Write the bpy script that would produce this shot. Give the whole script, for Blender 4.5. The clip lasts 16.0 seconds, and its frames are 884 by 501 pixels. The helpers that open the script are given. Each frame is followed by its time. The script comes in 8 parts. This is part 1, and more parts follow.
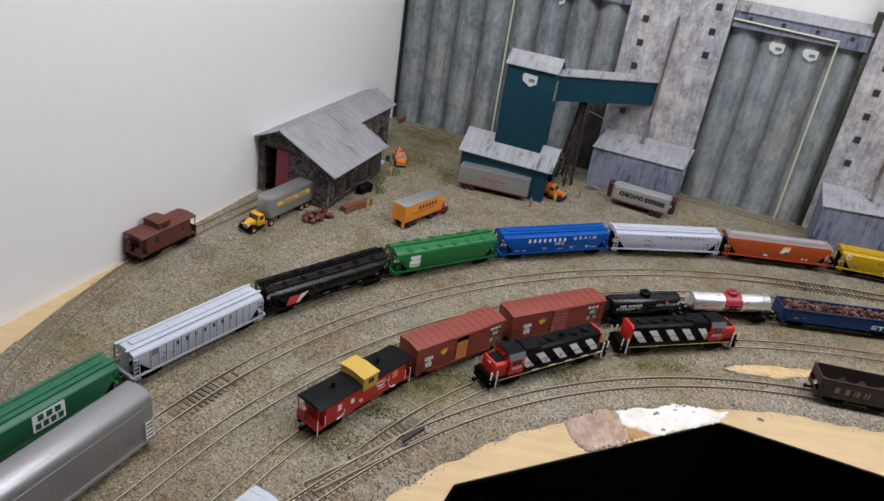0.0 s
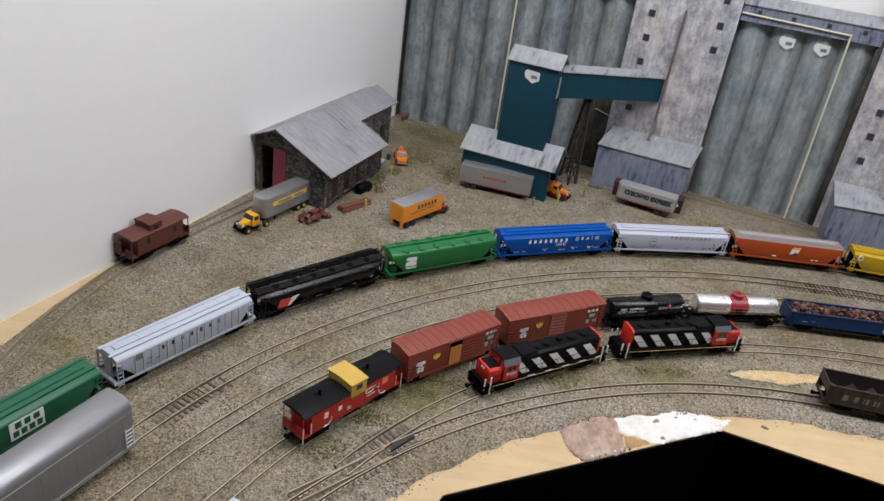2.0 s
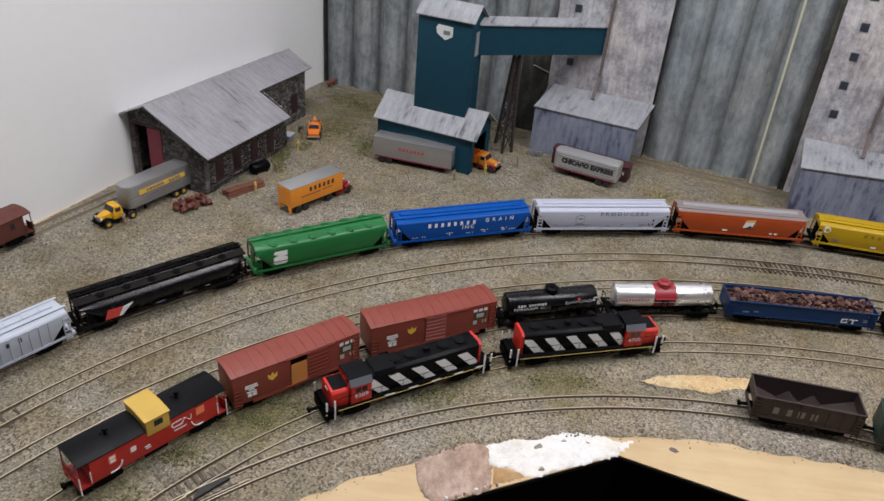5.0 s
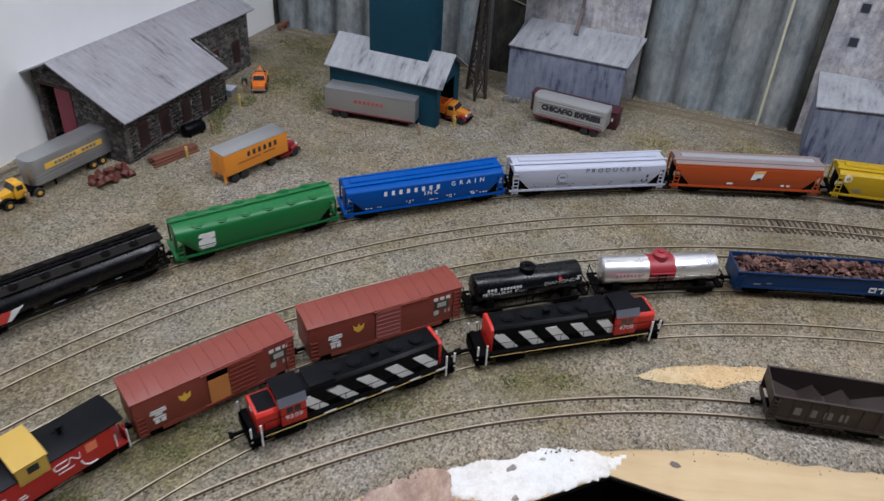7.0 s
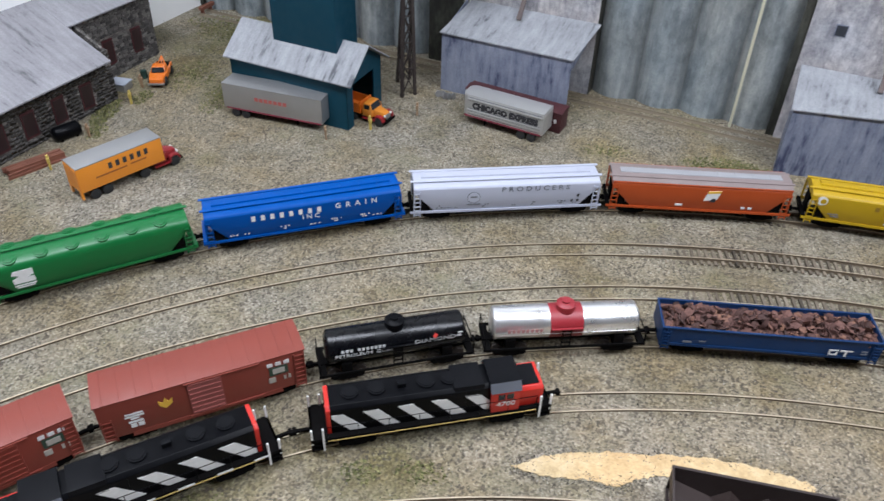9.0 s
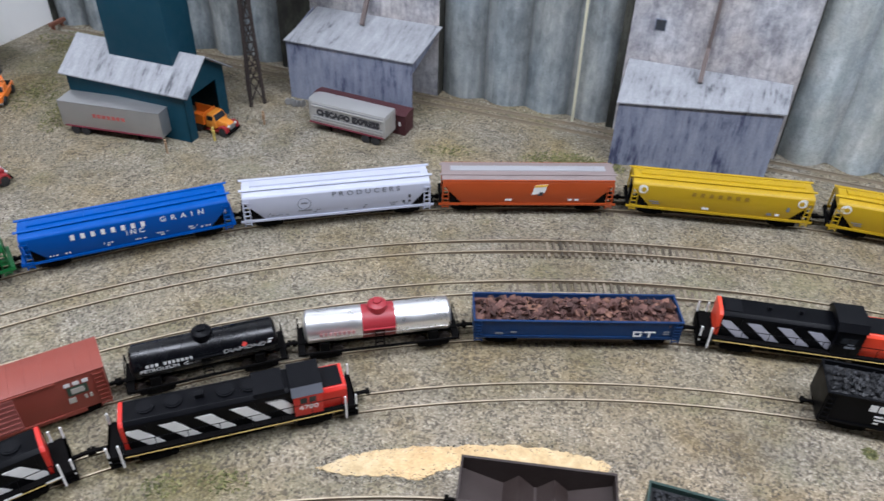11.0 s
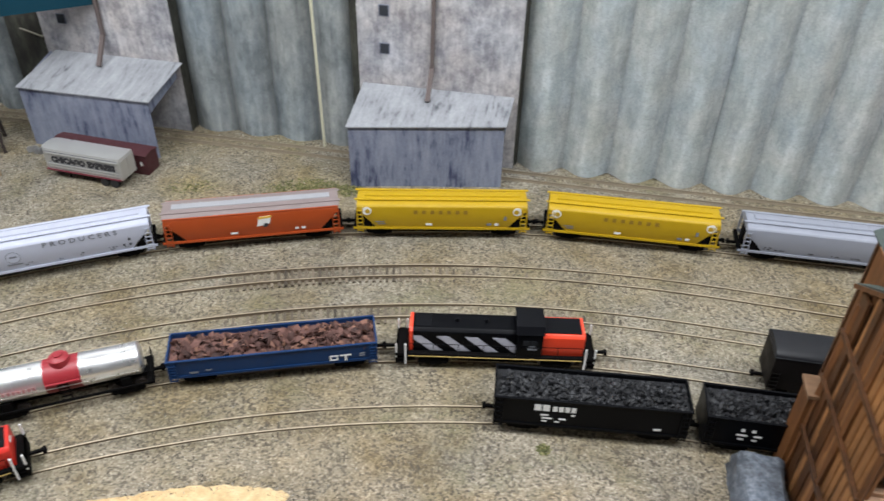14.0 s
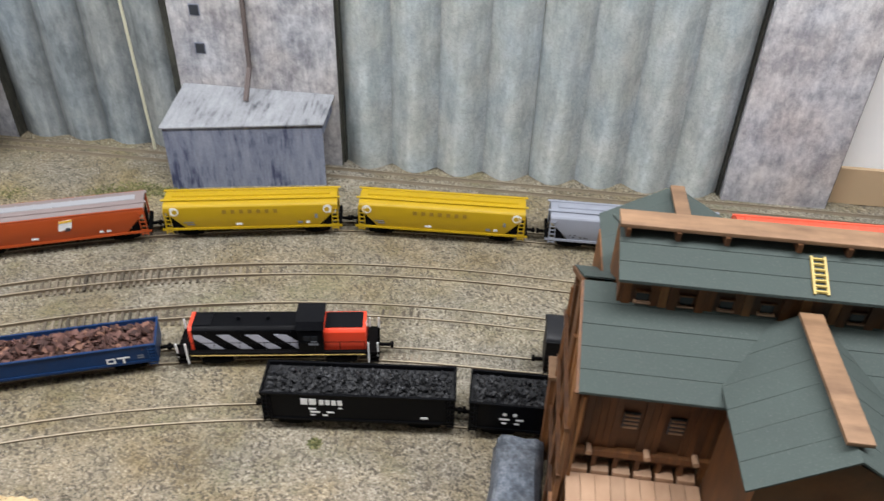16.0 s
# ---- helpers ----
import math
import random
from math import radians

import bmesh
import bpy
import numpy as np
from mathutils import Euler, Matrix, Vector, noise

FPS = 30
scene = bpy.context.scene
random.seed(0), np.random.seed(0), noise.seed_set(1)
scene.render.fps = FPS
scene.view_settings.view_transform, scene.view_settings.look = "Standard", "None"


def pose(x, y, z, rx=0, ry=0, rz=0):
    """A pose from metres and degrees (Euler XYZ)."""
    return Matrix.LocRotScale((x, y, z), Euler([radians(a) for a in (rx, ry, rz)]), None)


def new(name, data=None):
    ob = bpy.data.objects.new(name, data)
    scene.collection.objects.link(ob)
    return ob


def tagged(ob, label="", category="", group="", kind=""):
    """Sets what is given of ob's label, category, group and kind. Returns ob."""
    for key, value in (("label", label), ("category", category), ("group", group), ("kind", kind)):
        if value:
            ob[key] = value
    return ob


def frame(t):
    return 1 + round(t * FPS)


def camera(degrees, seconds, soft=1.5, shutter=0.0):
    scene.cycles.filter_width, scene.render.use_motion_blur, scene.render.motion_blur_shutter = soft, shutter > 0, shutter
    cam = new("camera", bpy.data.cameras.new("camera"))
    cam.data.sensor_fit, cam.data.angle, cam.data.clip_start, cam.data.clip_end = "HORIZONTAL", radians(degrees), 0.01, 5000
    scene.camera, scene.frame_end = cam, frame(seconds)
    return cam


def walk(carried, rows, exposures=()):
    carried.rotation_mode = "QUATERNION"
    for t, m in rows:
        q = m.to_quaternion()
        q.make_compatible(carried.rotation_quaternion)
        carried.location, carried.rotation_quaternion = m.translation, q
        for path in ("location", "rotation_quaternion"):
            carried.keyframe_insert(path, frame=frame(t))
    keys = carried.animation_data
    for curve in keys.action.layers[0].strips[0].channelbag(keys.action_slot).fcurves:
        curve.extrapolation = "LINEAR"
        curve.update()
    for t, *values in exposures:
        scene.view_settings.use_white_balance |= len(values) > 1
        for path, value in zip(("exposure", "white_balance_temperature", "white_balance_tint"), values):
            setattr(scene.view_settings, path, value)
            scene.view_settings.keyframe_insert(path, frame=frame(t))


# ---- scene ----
cam = camera(59.8, 16.0, soft=1.5, shutter=0.5)
METRES, EYE, TILT, LEAN, TURN = 1.134, 0.5605, 0.0, 0.0, 0.0
ROWS = [
    (0.0, 0.0, 0.0, 0.0, 4.11, -28.31, -7.66),
    (0.5, 0.0013, 0.0021, 0.0018, 4.47, -28.1, -7.8),
    (1.0, 0.0083, 0.0054, -0.0009, 4.44, -28.42, -7.59),
    (1.5, 0.0124, 0.0109, -0.001, 4.95, -28.53, -7.42),
    (2.0, 0.0218, 0.0238, -0.0019, 5.14, -28.72, -7.12),
    (2.5, 0.0377, 0.0563, -0.0118, 5.89, -29.95, -6.74),
    (3.0, 0.0623, 0.0967, -0.0149, 6.21, -30.65, -6.06),
    (3.5, 0.0926, 0.1289, -0.0148, 6.72, -30.71, -5.35),
    (4.0, 0.1285, 0.1486, -0.0235, 7.19, -31.6, -4.73),
    (4.5, 0.1657, 0.1631, -0.0239, 7.07, -31.75, -4.16),
    (5.0, 0.1842, 0.1725, -0.0215, 6.51, -31.85, -4.14),
    (7.5, 0.2286, 0.3517, -0.0693, 5.24, -36.97, -1.97),
    (8.0, 0.2606, 0.4059, -0.0769, 9.69, -37.58, -1.79),
    (8.5, 0.3007, 0.4373, -0.0902, 8.52, -38.82, -1.61),
    (9.0, 0.3261, 0.4448, -0.0854, 7.5, -38.52, -1.46),
    (11.5, 0.4468, 0.4471, -0.0761, 0.3, -37.82, -1.53),
    (12.0, 0.4732, 0.4442, -0.0685, -1.44, -37.25, -1.48),
    (12.5, 0.5049, 0.4475, -0.0682, -2.73, -37.23, -1.25),
    (13.0, 0.5282, 0.4474, -0.0651, -3.91, -37.22, -1.47),
    (13.5, 0.554, 0.4423, -0.061, -5.14, -36.93, -1.34),
    (14.0, 0.5871, 0.4415, -0.0606, -6.56, -36.94, -1.1),
    (14.5, 0.6202, 0.4343, -0.0605, -8.14, -36.58, -1.3),
    (15.0, 0.6509, 0.4296, -0.0611, -9.44, -36.88, -1.34),
    (15.5, 0.6842, 0.4169, -0.0538, -10.46, -36.45, -1.19),
    (16.0, 0.7179, 0.417, -0.0609, -10.5, -36.72, -1.53),
]
EXPOSURE = [(0.0, -0.37, 6560, 12), (2.0, -0.38, 6560, 12), (5.0, -0.41, 6600, 13.5), (7.5, -0.48, 6040, 12.5), (8.5, -0.05, 6030, 11), (9.0, 0.01, 6040, 10.5), (11.5, 0.08, 5960, 12), (12.0, 0.07, 6090, 9), (13.0, 0.09, 6330, 8.5), (14.5, 0.13, 6450, 8), (16.0, 0.14, 6550, 9.5)]
walk(cam, [(t, pose(0, 0, EYE, TILT, LEAN, TURN) @ pose(METRES * x, METRES * y, METRES * z, 90 + pitch, roll, yaw)) for t, x, y, z, yaw, pitch, roll in ROWS], EXPOSURE)

# ---- light: ceiling lamps over the aisle, in a closed room ----
world = bpy.data.worlds.new("room dark")
world.use_nodes = True
world.node_tree.nodes["Background"].inputs["Color"].default_value = (0.9, 0.95, 1.0, 1)
world.node_tree.nodes["Background"].inputs["Strength"].default_value = 0.010
scene.world = world
for lx, ly, power, colour in ((-0.20, 0.76, 26.5, (0.97, 0.985, 1.03)), (1.24, 0.53, 27, (0.97, 0.985, 1.03))):
    data = bpy.data.lights.new("ceiling_lamp", "AREA")
    data.shape, data.size, data.size_y, data.energy, data.color = "RECTANGLE", 1.2, 0.35, power, colour
    new("ceiling_lamp", data).matrix_basis = pose(lx, ly, 1.36, 0, 0, -17.8)

# ---- helpers of this scene ----
RAIL = 0.0048                                  # rail top over the ground
ROOM = pose(-0.155, 1.648, 0, 0, 0, -17.8)     # the room's corner: x along the back wall, -y out of it
MID = Vector((0.63, 0.06, 0))                  # middle of the curves


class MB:
    """Collects plain faces of one mesh."""
    def __init__(self):
        self.v, self.f = [], []

    def add(self, verts, faces):
        n = len(self.v)
        self.v += [tuple(p) for p in verts]
        self.f += [[n + i for i in f] for f in faces]
        return self

    def box(self, x0, x1, y0, y1, z0, z1, m=None):
        vs = [Vector((x, y, z)) for x in (x0, x1) for y in (y0, y1) for z in (z0, z1)]
        if m is not None:
            vs = [m @ p for p in vs]
        return self.add(vs, [(0, 1, 3, 2), (4, 6, 7, 5), (0, 4, 5, 1), (2, 3, 7, 6), (0, 2, 6, 4), (1, 5, 7, 3)])

    def loft(self, rings, closed=True, caps=True):
        n, vs, fs = len(rings[0]), [], []
        for r in rings:
            vs += r
        for k in range(len(rings) - 1):
            for i in range(n if closed else n - 1):
                j = (i + 1) % n
                fs.append((k * n + i, k * n + j, (k + 1) * n + j, (k + 1) * n + i))
        if caps:
            fs.append(tuple(reversed(range(n))))
            fs.append(tuple((len(rings) - 1) * n + i for i in range(n)))
        return self.add(vs, fs)

    def prism_x(self, prof, x0, x1):
        return self.loft([[(x, y, z) for y, z in prof] for x in (x0, x1)])

    def prism_y(self, prof, y0, y1):
        return self.loft([[(x, y, z) for x, z in prof] for y in (y1, y0)])

    def prism_z(self, prof, z0, z1):
        return self.loft([[(x, y, z) for x, y in prof] for z in (z0, z1)])

    def cyl(self, a, b, r, n=14, r2=None):
        a, b = Vector(a), Vector(b)
        q = (b - a).to_track_quat("Z", "Y")
        r2 = r if r2 is None else r2
        ring = lambda c, k: [tuple(c + q @ Vector((k * math.cos(2 * math.pi * i / n), k * math.sin(2 * math.pi * i / n), 0))) for i in range(n)]
        return self.loft([ring(a, r), ring(b, r2)])

    def beam(self, a, b, w, h=None):
        a, b = Vector(a), Vector(b)
        h = h or w
        q = (b - a).to_track_quat("Y", "Z").to_matrix().to_4x4()
        return self.box(-w / 2, w / 2, 0, (b - a).length, -h / 2, h / 2, Matrix.Translation(a) @ q)

    def mesh(self, name, bevel=0.0, smooth=38):
        me = bpy.data.meshes.new(name)
        me.from_pydata(self.v, [], self.f)
        bm = bmesh.new()
        bm.from_mesh(me)
        bmesh.ops.recalc_face_normals(bm, faces=bm.faces)
        if bevel:
            es = [e for e in bm.edges if len(e.link_faces) == 2 and e.calc_face_angle(0) > 0.5]
            bmesh.ops.bevel(bm, geom=es, offset=bevel, segments=2, profile=0.6, affect="EDGES", clamp_overlap=True)
        for f in bm.faces:
            f.smooth = True
        bm.to_mesh(me)
        bm.free()
        me.set_sharp_from_angle(angle=radians(smooth))
        return me


def part(name, mb, material, parent, label="", bevel=0.0, kind="", m=None):
    """One mesh object under a thing or a part; mb is an MB or a finished mesh."""
    me = mb.mesh(name, bevel) if isinstance(mb, MB) else mb
    if not me.materials:
        me.materials.append(material)
    ob = new(name, me)
    ob.parent = parent
    if m is not None:
        ob.matrix_basis = m
    return tagged(ob, label=label, kind=kind)


def thing(name, m, label, category, group="", kind=""):
    ob = new(name)
    ob.empty_display_size = 0.02
    ob.matrix_basis = m
    return tagged(ob, label, category, group, kind)


def solo(name, mb, material, m, label, category, group="", kind="", bevel=0.0):
    """A thing that is one mesh."""
    me = mb.mesh(name, bevel) if isinstance(mb, MB) else mb
    me.materials.append(material)
    ob = new(name, me)
    ob.matrix_basis = m
    return tagged(ob, label, category, group, kind)


def words(text, size, bold=0.0):
    """The built-in font as a mesh, centred, in the x-z plane, facing -y."""
    cu = bpy.data.curves.new("lettering", "FONT")
    cu.body, cu.size, cu.align_x, cu.align_y, cu.extrude, cu.resolution_u, cu.offset = text, size, "CENTER", "CENTER", 0.00008, 2, size * bold
    ob = new("lettering", cu)
    me = bpy.data.meshes.new_from_object(ob.evaluated_get(bpy.context.evaluated_depsgraph_get()))
    bpy.data.objects.remove(ob)
    bpy.data.curves.remove(cu)
    me.transform(pose(0, 0, 0, 90))
    me.materials.clear()
    return me


def letter(parent, text, x, y, z, size, material, back=False, stretch=1.0, bold=0.0):
    m = pose(x, y, z, 0, 0, 180 if back else 0) @ Matrix.Diagonal((stretch, 1, 1, 1))
    return part("lettering", words(text, size, bold), material, parent, m=m)


def marks(parent, bars, y, material, name="marking", t=0.00025):
    """Plain bars on a side: (x, z, width, height)."""
    s = -1 if y < 0 else 1
    for x, z, w, h in bars:
        part(name, MB().box(x - w / 2, x + w / 2, min(y, y + s * t), max(y, y + s * t), z - h / 2, z + h / 2), material, parent)


def row(x, z, n, pitch, w, h, skip=()):
    return [(x + i * pitch, z, w, h) for i in range(n) if i not in skip]


# ---- materials ----
def nodes(name):
    mat = bpy.data.materials.new(name)
    mat.use_nodes = True
    nt = mat.node_tree
    return mat, nt, nt.nodes["Principled BSDF"]


def add_node(nt, kind, **k):
    n = nt.nodes.new(kind)
    for key, val in k.items():
        n.inputs[key].default_value = val
    return n


def coords(nt, scale=(1, 1, 1)):
    tc = nt.nodes.new("ShaderNodeTexCoord")
    mp = nt.nodes.new("ShaderNodeMapping")
    mp.inputs["Scale"].default_value = scale
    nt.links.new(tc.outputs["Object"], mp.inputs["Vector"])
    return mp.outputs["Vector"]


def noise_tex(nt, vec, scale, detail=4, rough=0.6):
    n = add_node(nt, "ShaderNodeTexNoise", Scale=scale, Detail=detail, Roughness=rough)
    nt.links.new(vec, n.inputs["Vector"])
    return n.outputs["Fac"]


def ramp(nt, fac, stops):
    r = nt.nodes.new("ShaderNodeValToRGB")
    e = r.color_ramp.elements
    while len(e) < len(stops):
        e.new(0.5)
    for el, (p, c) in zip(e, stops):
        el.position, el.color = p, (*c, 1) if len(c) == 3 else c
    nt.links.new(fac, r.inputs["Fac"])
    return r.outputs["Color"]


def mix(nt, fac, a, b, mode="MIX"):
    n = nt.nodes.new("ShaderNodeMix")
    n.data_type, n.blend_type = "RGBA", mode
    for sock, val in ((n.inputs[0], fac), (n.inputs[6], a), (n.inputs[7], b)):
        if hasattr(val, "links"):
            nt.links.new(val, sock)
        else:
            sock.default_value = val if isinstance(val, (int, float)) else (*val, 1)
    return n.outputs[2]


def bump(nt, bsdf, height, strength=0.3, dist=0.001):
    b = add_node(nt, "ShaderNodeBump", Strength=strength, Distance=dist)
    nt.links.new(height, b.inputs["Height"])
    nt.links.new(b.outputs["Normal"], bsdf.inputs["Normal"])


def tone(c, k):
    return tuple(min(1, v * k) for v in c)


def paint(name, c, rough=0.45, metal=0.0, var=0.18, dust=0.12, coat=0.0, grain=900, relief=0.12, spec=0.5):
    """Painted plastic or card with uneven gloss, fine grain and a little dust."""
    mat, nt, b = nodes(name)
    v = coords(nt)
    big, fine = noise_tex(nt, v, 55, 5), noise_tex(nt, v, grain, 3)
    col = mix(nt, big, tone(c, 1 - var), tone(c, 1 + var))
    col = mix(nt, ramp(nt, fine, [(0.55, (0, 0, 0)), (0.8, (dust, dust, dust))]), col, (0.42, 0.39, 0.34))
    nt.links.new(col, b.inputs["Base Color"])
    rr = ramp(nt, big, [(0.3, (rough * 0.8,) * 3), (0.7, (min(1, rough * 1.25),) * 3)])
    nt.links.new(rr, b.inputs["Roughness"])
    b.inputs["Metallic"].default_value = metal
    b.inputs["Coat Weight"].default_value = coat
    b.inputs["Specular IOR Level"].default_value = spec
    bump(nt, b, fine, relief, 0.0003)
    return mat


def plain(name, c, rough=0.5, metal=0.0, spec=0.5):
    mat, nt, b = nodes(name)
    f = noise_tex(nt, coords(nt), 300, 3)
    nt.links.new(mix(nt, f, tone(c, 0.85), tone(c, 1.15)), b.inputs["Base Color"])
    b.inputs["Roughness"].default_value, b.inputs["Metallic"].default_value = rough, metal
    b.inputs["Specular IOR Level"].default_value = spec
    return mat


def streaked(name, stops, stretch=(260, 260, 30), fine=700, rough=0.75, relief=0.3, mottle=18, spots=None, barrel_shade=None):
    """Weathered sheet: streaks along one axis over a broad mottle."""
    mat, nt, b = nodes(name)
    s = noise_tex(nt, coords(nt, stretch), 1, 4, 0.65)
    m = noise_tex(nt, coords(nt), mottle, 5, 0.65)
    col = ramp(nt, mix(nt, 0.45, s, m), stops)
    g = noise_tex(nt, coords(nt), fine, 3)
    col = mix(nt, 0.35, col, ramp(nt, g, [(0.3, (0.35, 0.35, 0.35)), (0.7, (0.65, 0.65, 0.65))]), "OVERLAY")
    if spots:
        col = mix(nt, ramp(nt, noise_tex(nt, coords(nt), spots[0], 6, 0.7), [(spots[1], (0, 0, 0)), (spots[1] + 0.12, (1, 1, 1))]), col, spots[2])
    if barrel_shade:          # barrel shading put into the colour, darker towards both sides of each card barrel
        tc = nt.nodes.new("ShaderNodeTexCoord")
        sp = nt.nodes.new("ShaderNodeSeparateXYZ")
        nt.links.new(tc.outputs["Object"], sp.inputs[0])
        md = nt.nodes.new("ShaderNodeMath")
        md.operation = "MULTIPLY"
        md.inputs[1].default_value = 1 / 0.0565
        nt.links.new(sp.outputs["X"], md.inputs[0])
        col = mix(nt, 1.0, col, ramp(nt, md.outputs[0], barrel_shade), "MULTIPLY")
    nt.links.new(col, b.inputs["Base Color"])
    b.inputs["Roughness"].default_value = rough
    bump(nt, b, g, relief, 0.0005)
    return mat


def mottled(name, dark, mid, light, blot=38, warp=(1, 1, 0.75), streak=None, barrel_shade=None, rough=0.8, crack=0.0, relief=(0.25, 0.0012)):
    """Printed concrete: blotches at two scales, fine speckle, faint cracks or runs."""
    mat, nt, b = nodes(name)
    shift = nt.nodes.new("ShaderNodeVectorMath")
    shift.operation = "MULTIPLY_ADD"
    shift.inputs[1].default_value = (7.0, 5.0, 3.0)
    nt.links.new(nt.nodes.new("ShaderNodeObjectInfo").outputs["Random"], shift.inputs[0])
    nt.links.new(coords(nt, warp), shift.inputs[2])
    v = shift.outputs["Vector"]
    big, small = noise_tex(nt, v, blot, 8, 0.68), noise_tex(nt, v, blot * 4.5, 6, 0.7)
    col = ramp(nt, mix(nt, 0.38, big, small), [(0.40, dark), (0.50, mid), (0.60, light)])
    hue = noise_tex(nt, v, blot * 0.45, 3, 0.5)
    col = mix(nt, 0.38, col, ramp(nt, hue, [(0.35, (0.43, 0.49, 0.56)), (0.65, (0.56, 0.51, 0.46))]), "OVERLAY")
    g = noise_tex(nt, coords(nt), 620, 3)
    col = mix(nt, 0.35, col, ramp(nt, g, [(0.3, (0.32, 0.32, 0.32)), (0.7, (0.68, 0.68, 0.68))]), "OVERLAY")
    if streak:
        s = noise_tex(nt, coords(nt, streak), 1, 4, 0.65)
        col = mix(nt, 0.45, col, ramp(nt, s, [(0.34, (0.26, 0.27, 0.29)), (0.5, (0.5, 0.5, 0.5)), (0.68, (0.68, 0.68, 0.67))]), "OVERLAY")
    if crack:
        w = add_node(nt, "ShaderNodeTexNoise", Scale=blot * 2.2, Detail=5.0, Roughness=0.6)
        nt.links.new(coords(nt, (1, 1, 1.6)), w.inputs["Vector"])
        line = ramp(nt, w.outputs["Fac"], [(0.478, (0, 0, 0)), (0.5, (crack, crack, crack)), (0.522, (0, 0, 0))])
        col = mix(nt, line, col, tone(dark, 0.7))
    # paints barrel shading into the colour: dark valleys, brighter fronts
    if barrel_shade:
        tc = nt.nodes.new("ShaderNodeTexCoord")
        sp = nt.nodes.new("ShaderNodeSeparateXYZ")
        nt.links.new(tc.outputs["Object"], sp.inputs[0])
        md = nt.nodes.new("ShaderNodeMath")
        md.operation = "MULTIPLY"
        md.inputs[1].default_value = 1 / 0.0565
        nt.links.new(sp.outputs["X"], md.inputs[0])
        col = mix(nt, 1.0, col, ramp(nt, md.outputs[0], barrel_shade), "MULTIPLY")
    nt.links.new(col, b.inputs["Base Color"])
    b.inputs["Roughness"].default_value = rough
    bump(nt, b, big, *relief)
    return mat


BROWN_STAIN, OLIVE_STAIN, GREY_STAIN, YELLOW_STAIN = (0.66, 0.59, 0.46), (0.70, 0.71, 0.46), (0.70, 0.73, 0.78), (1.08, 1.0, 0.64)
STAINS = [(0.60, 1.092, 0.10, BROWN_STAIN), (-0.264, 0.900, 0.08, BROWN_STAIN), (0.18, 0.805, 0.09, OLIVE_STAIN), (0.30, 0.828, 0.06, OLIVE_STAIN), (0.02, 0.722, 0.06, OLIVE_STAIN), (-0.01, 0.706, 0.06, OLIVE_STAIN), (-0.085, 0.615, 0.06, OLIVE_STAIN),
          (-0.40, 0.70, 0.07, OLIVE_STAIN), (0.0, 1.56, 0.12, OLIVE_STAIN), (-0.075, 1.42, 0.08, OLIVE_STAIN), (-0.06, 1.52, 0.09, OLIVE_STAIN), (-0.13, 1.565, 0.04, BROWN_STAIN), (0.72, 0.885, 0.05, GREY_STAIN), (0.61, 1.285, 0.06, YELLOW_STAIN), (0.47, 1.30, 0.05, YELLOW_STAIN), (-0.02, 1.36, 0.05, OLIVE_STAIN)]


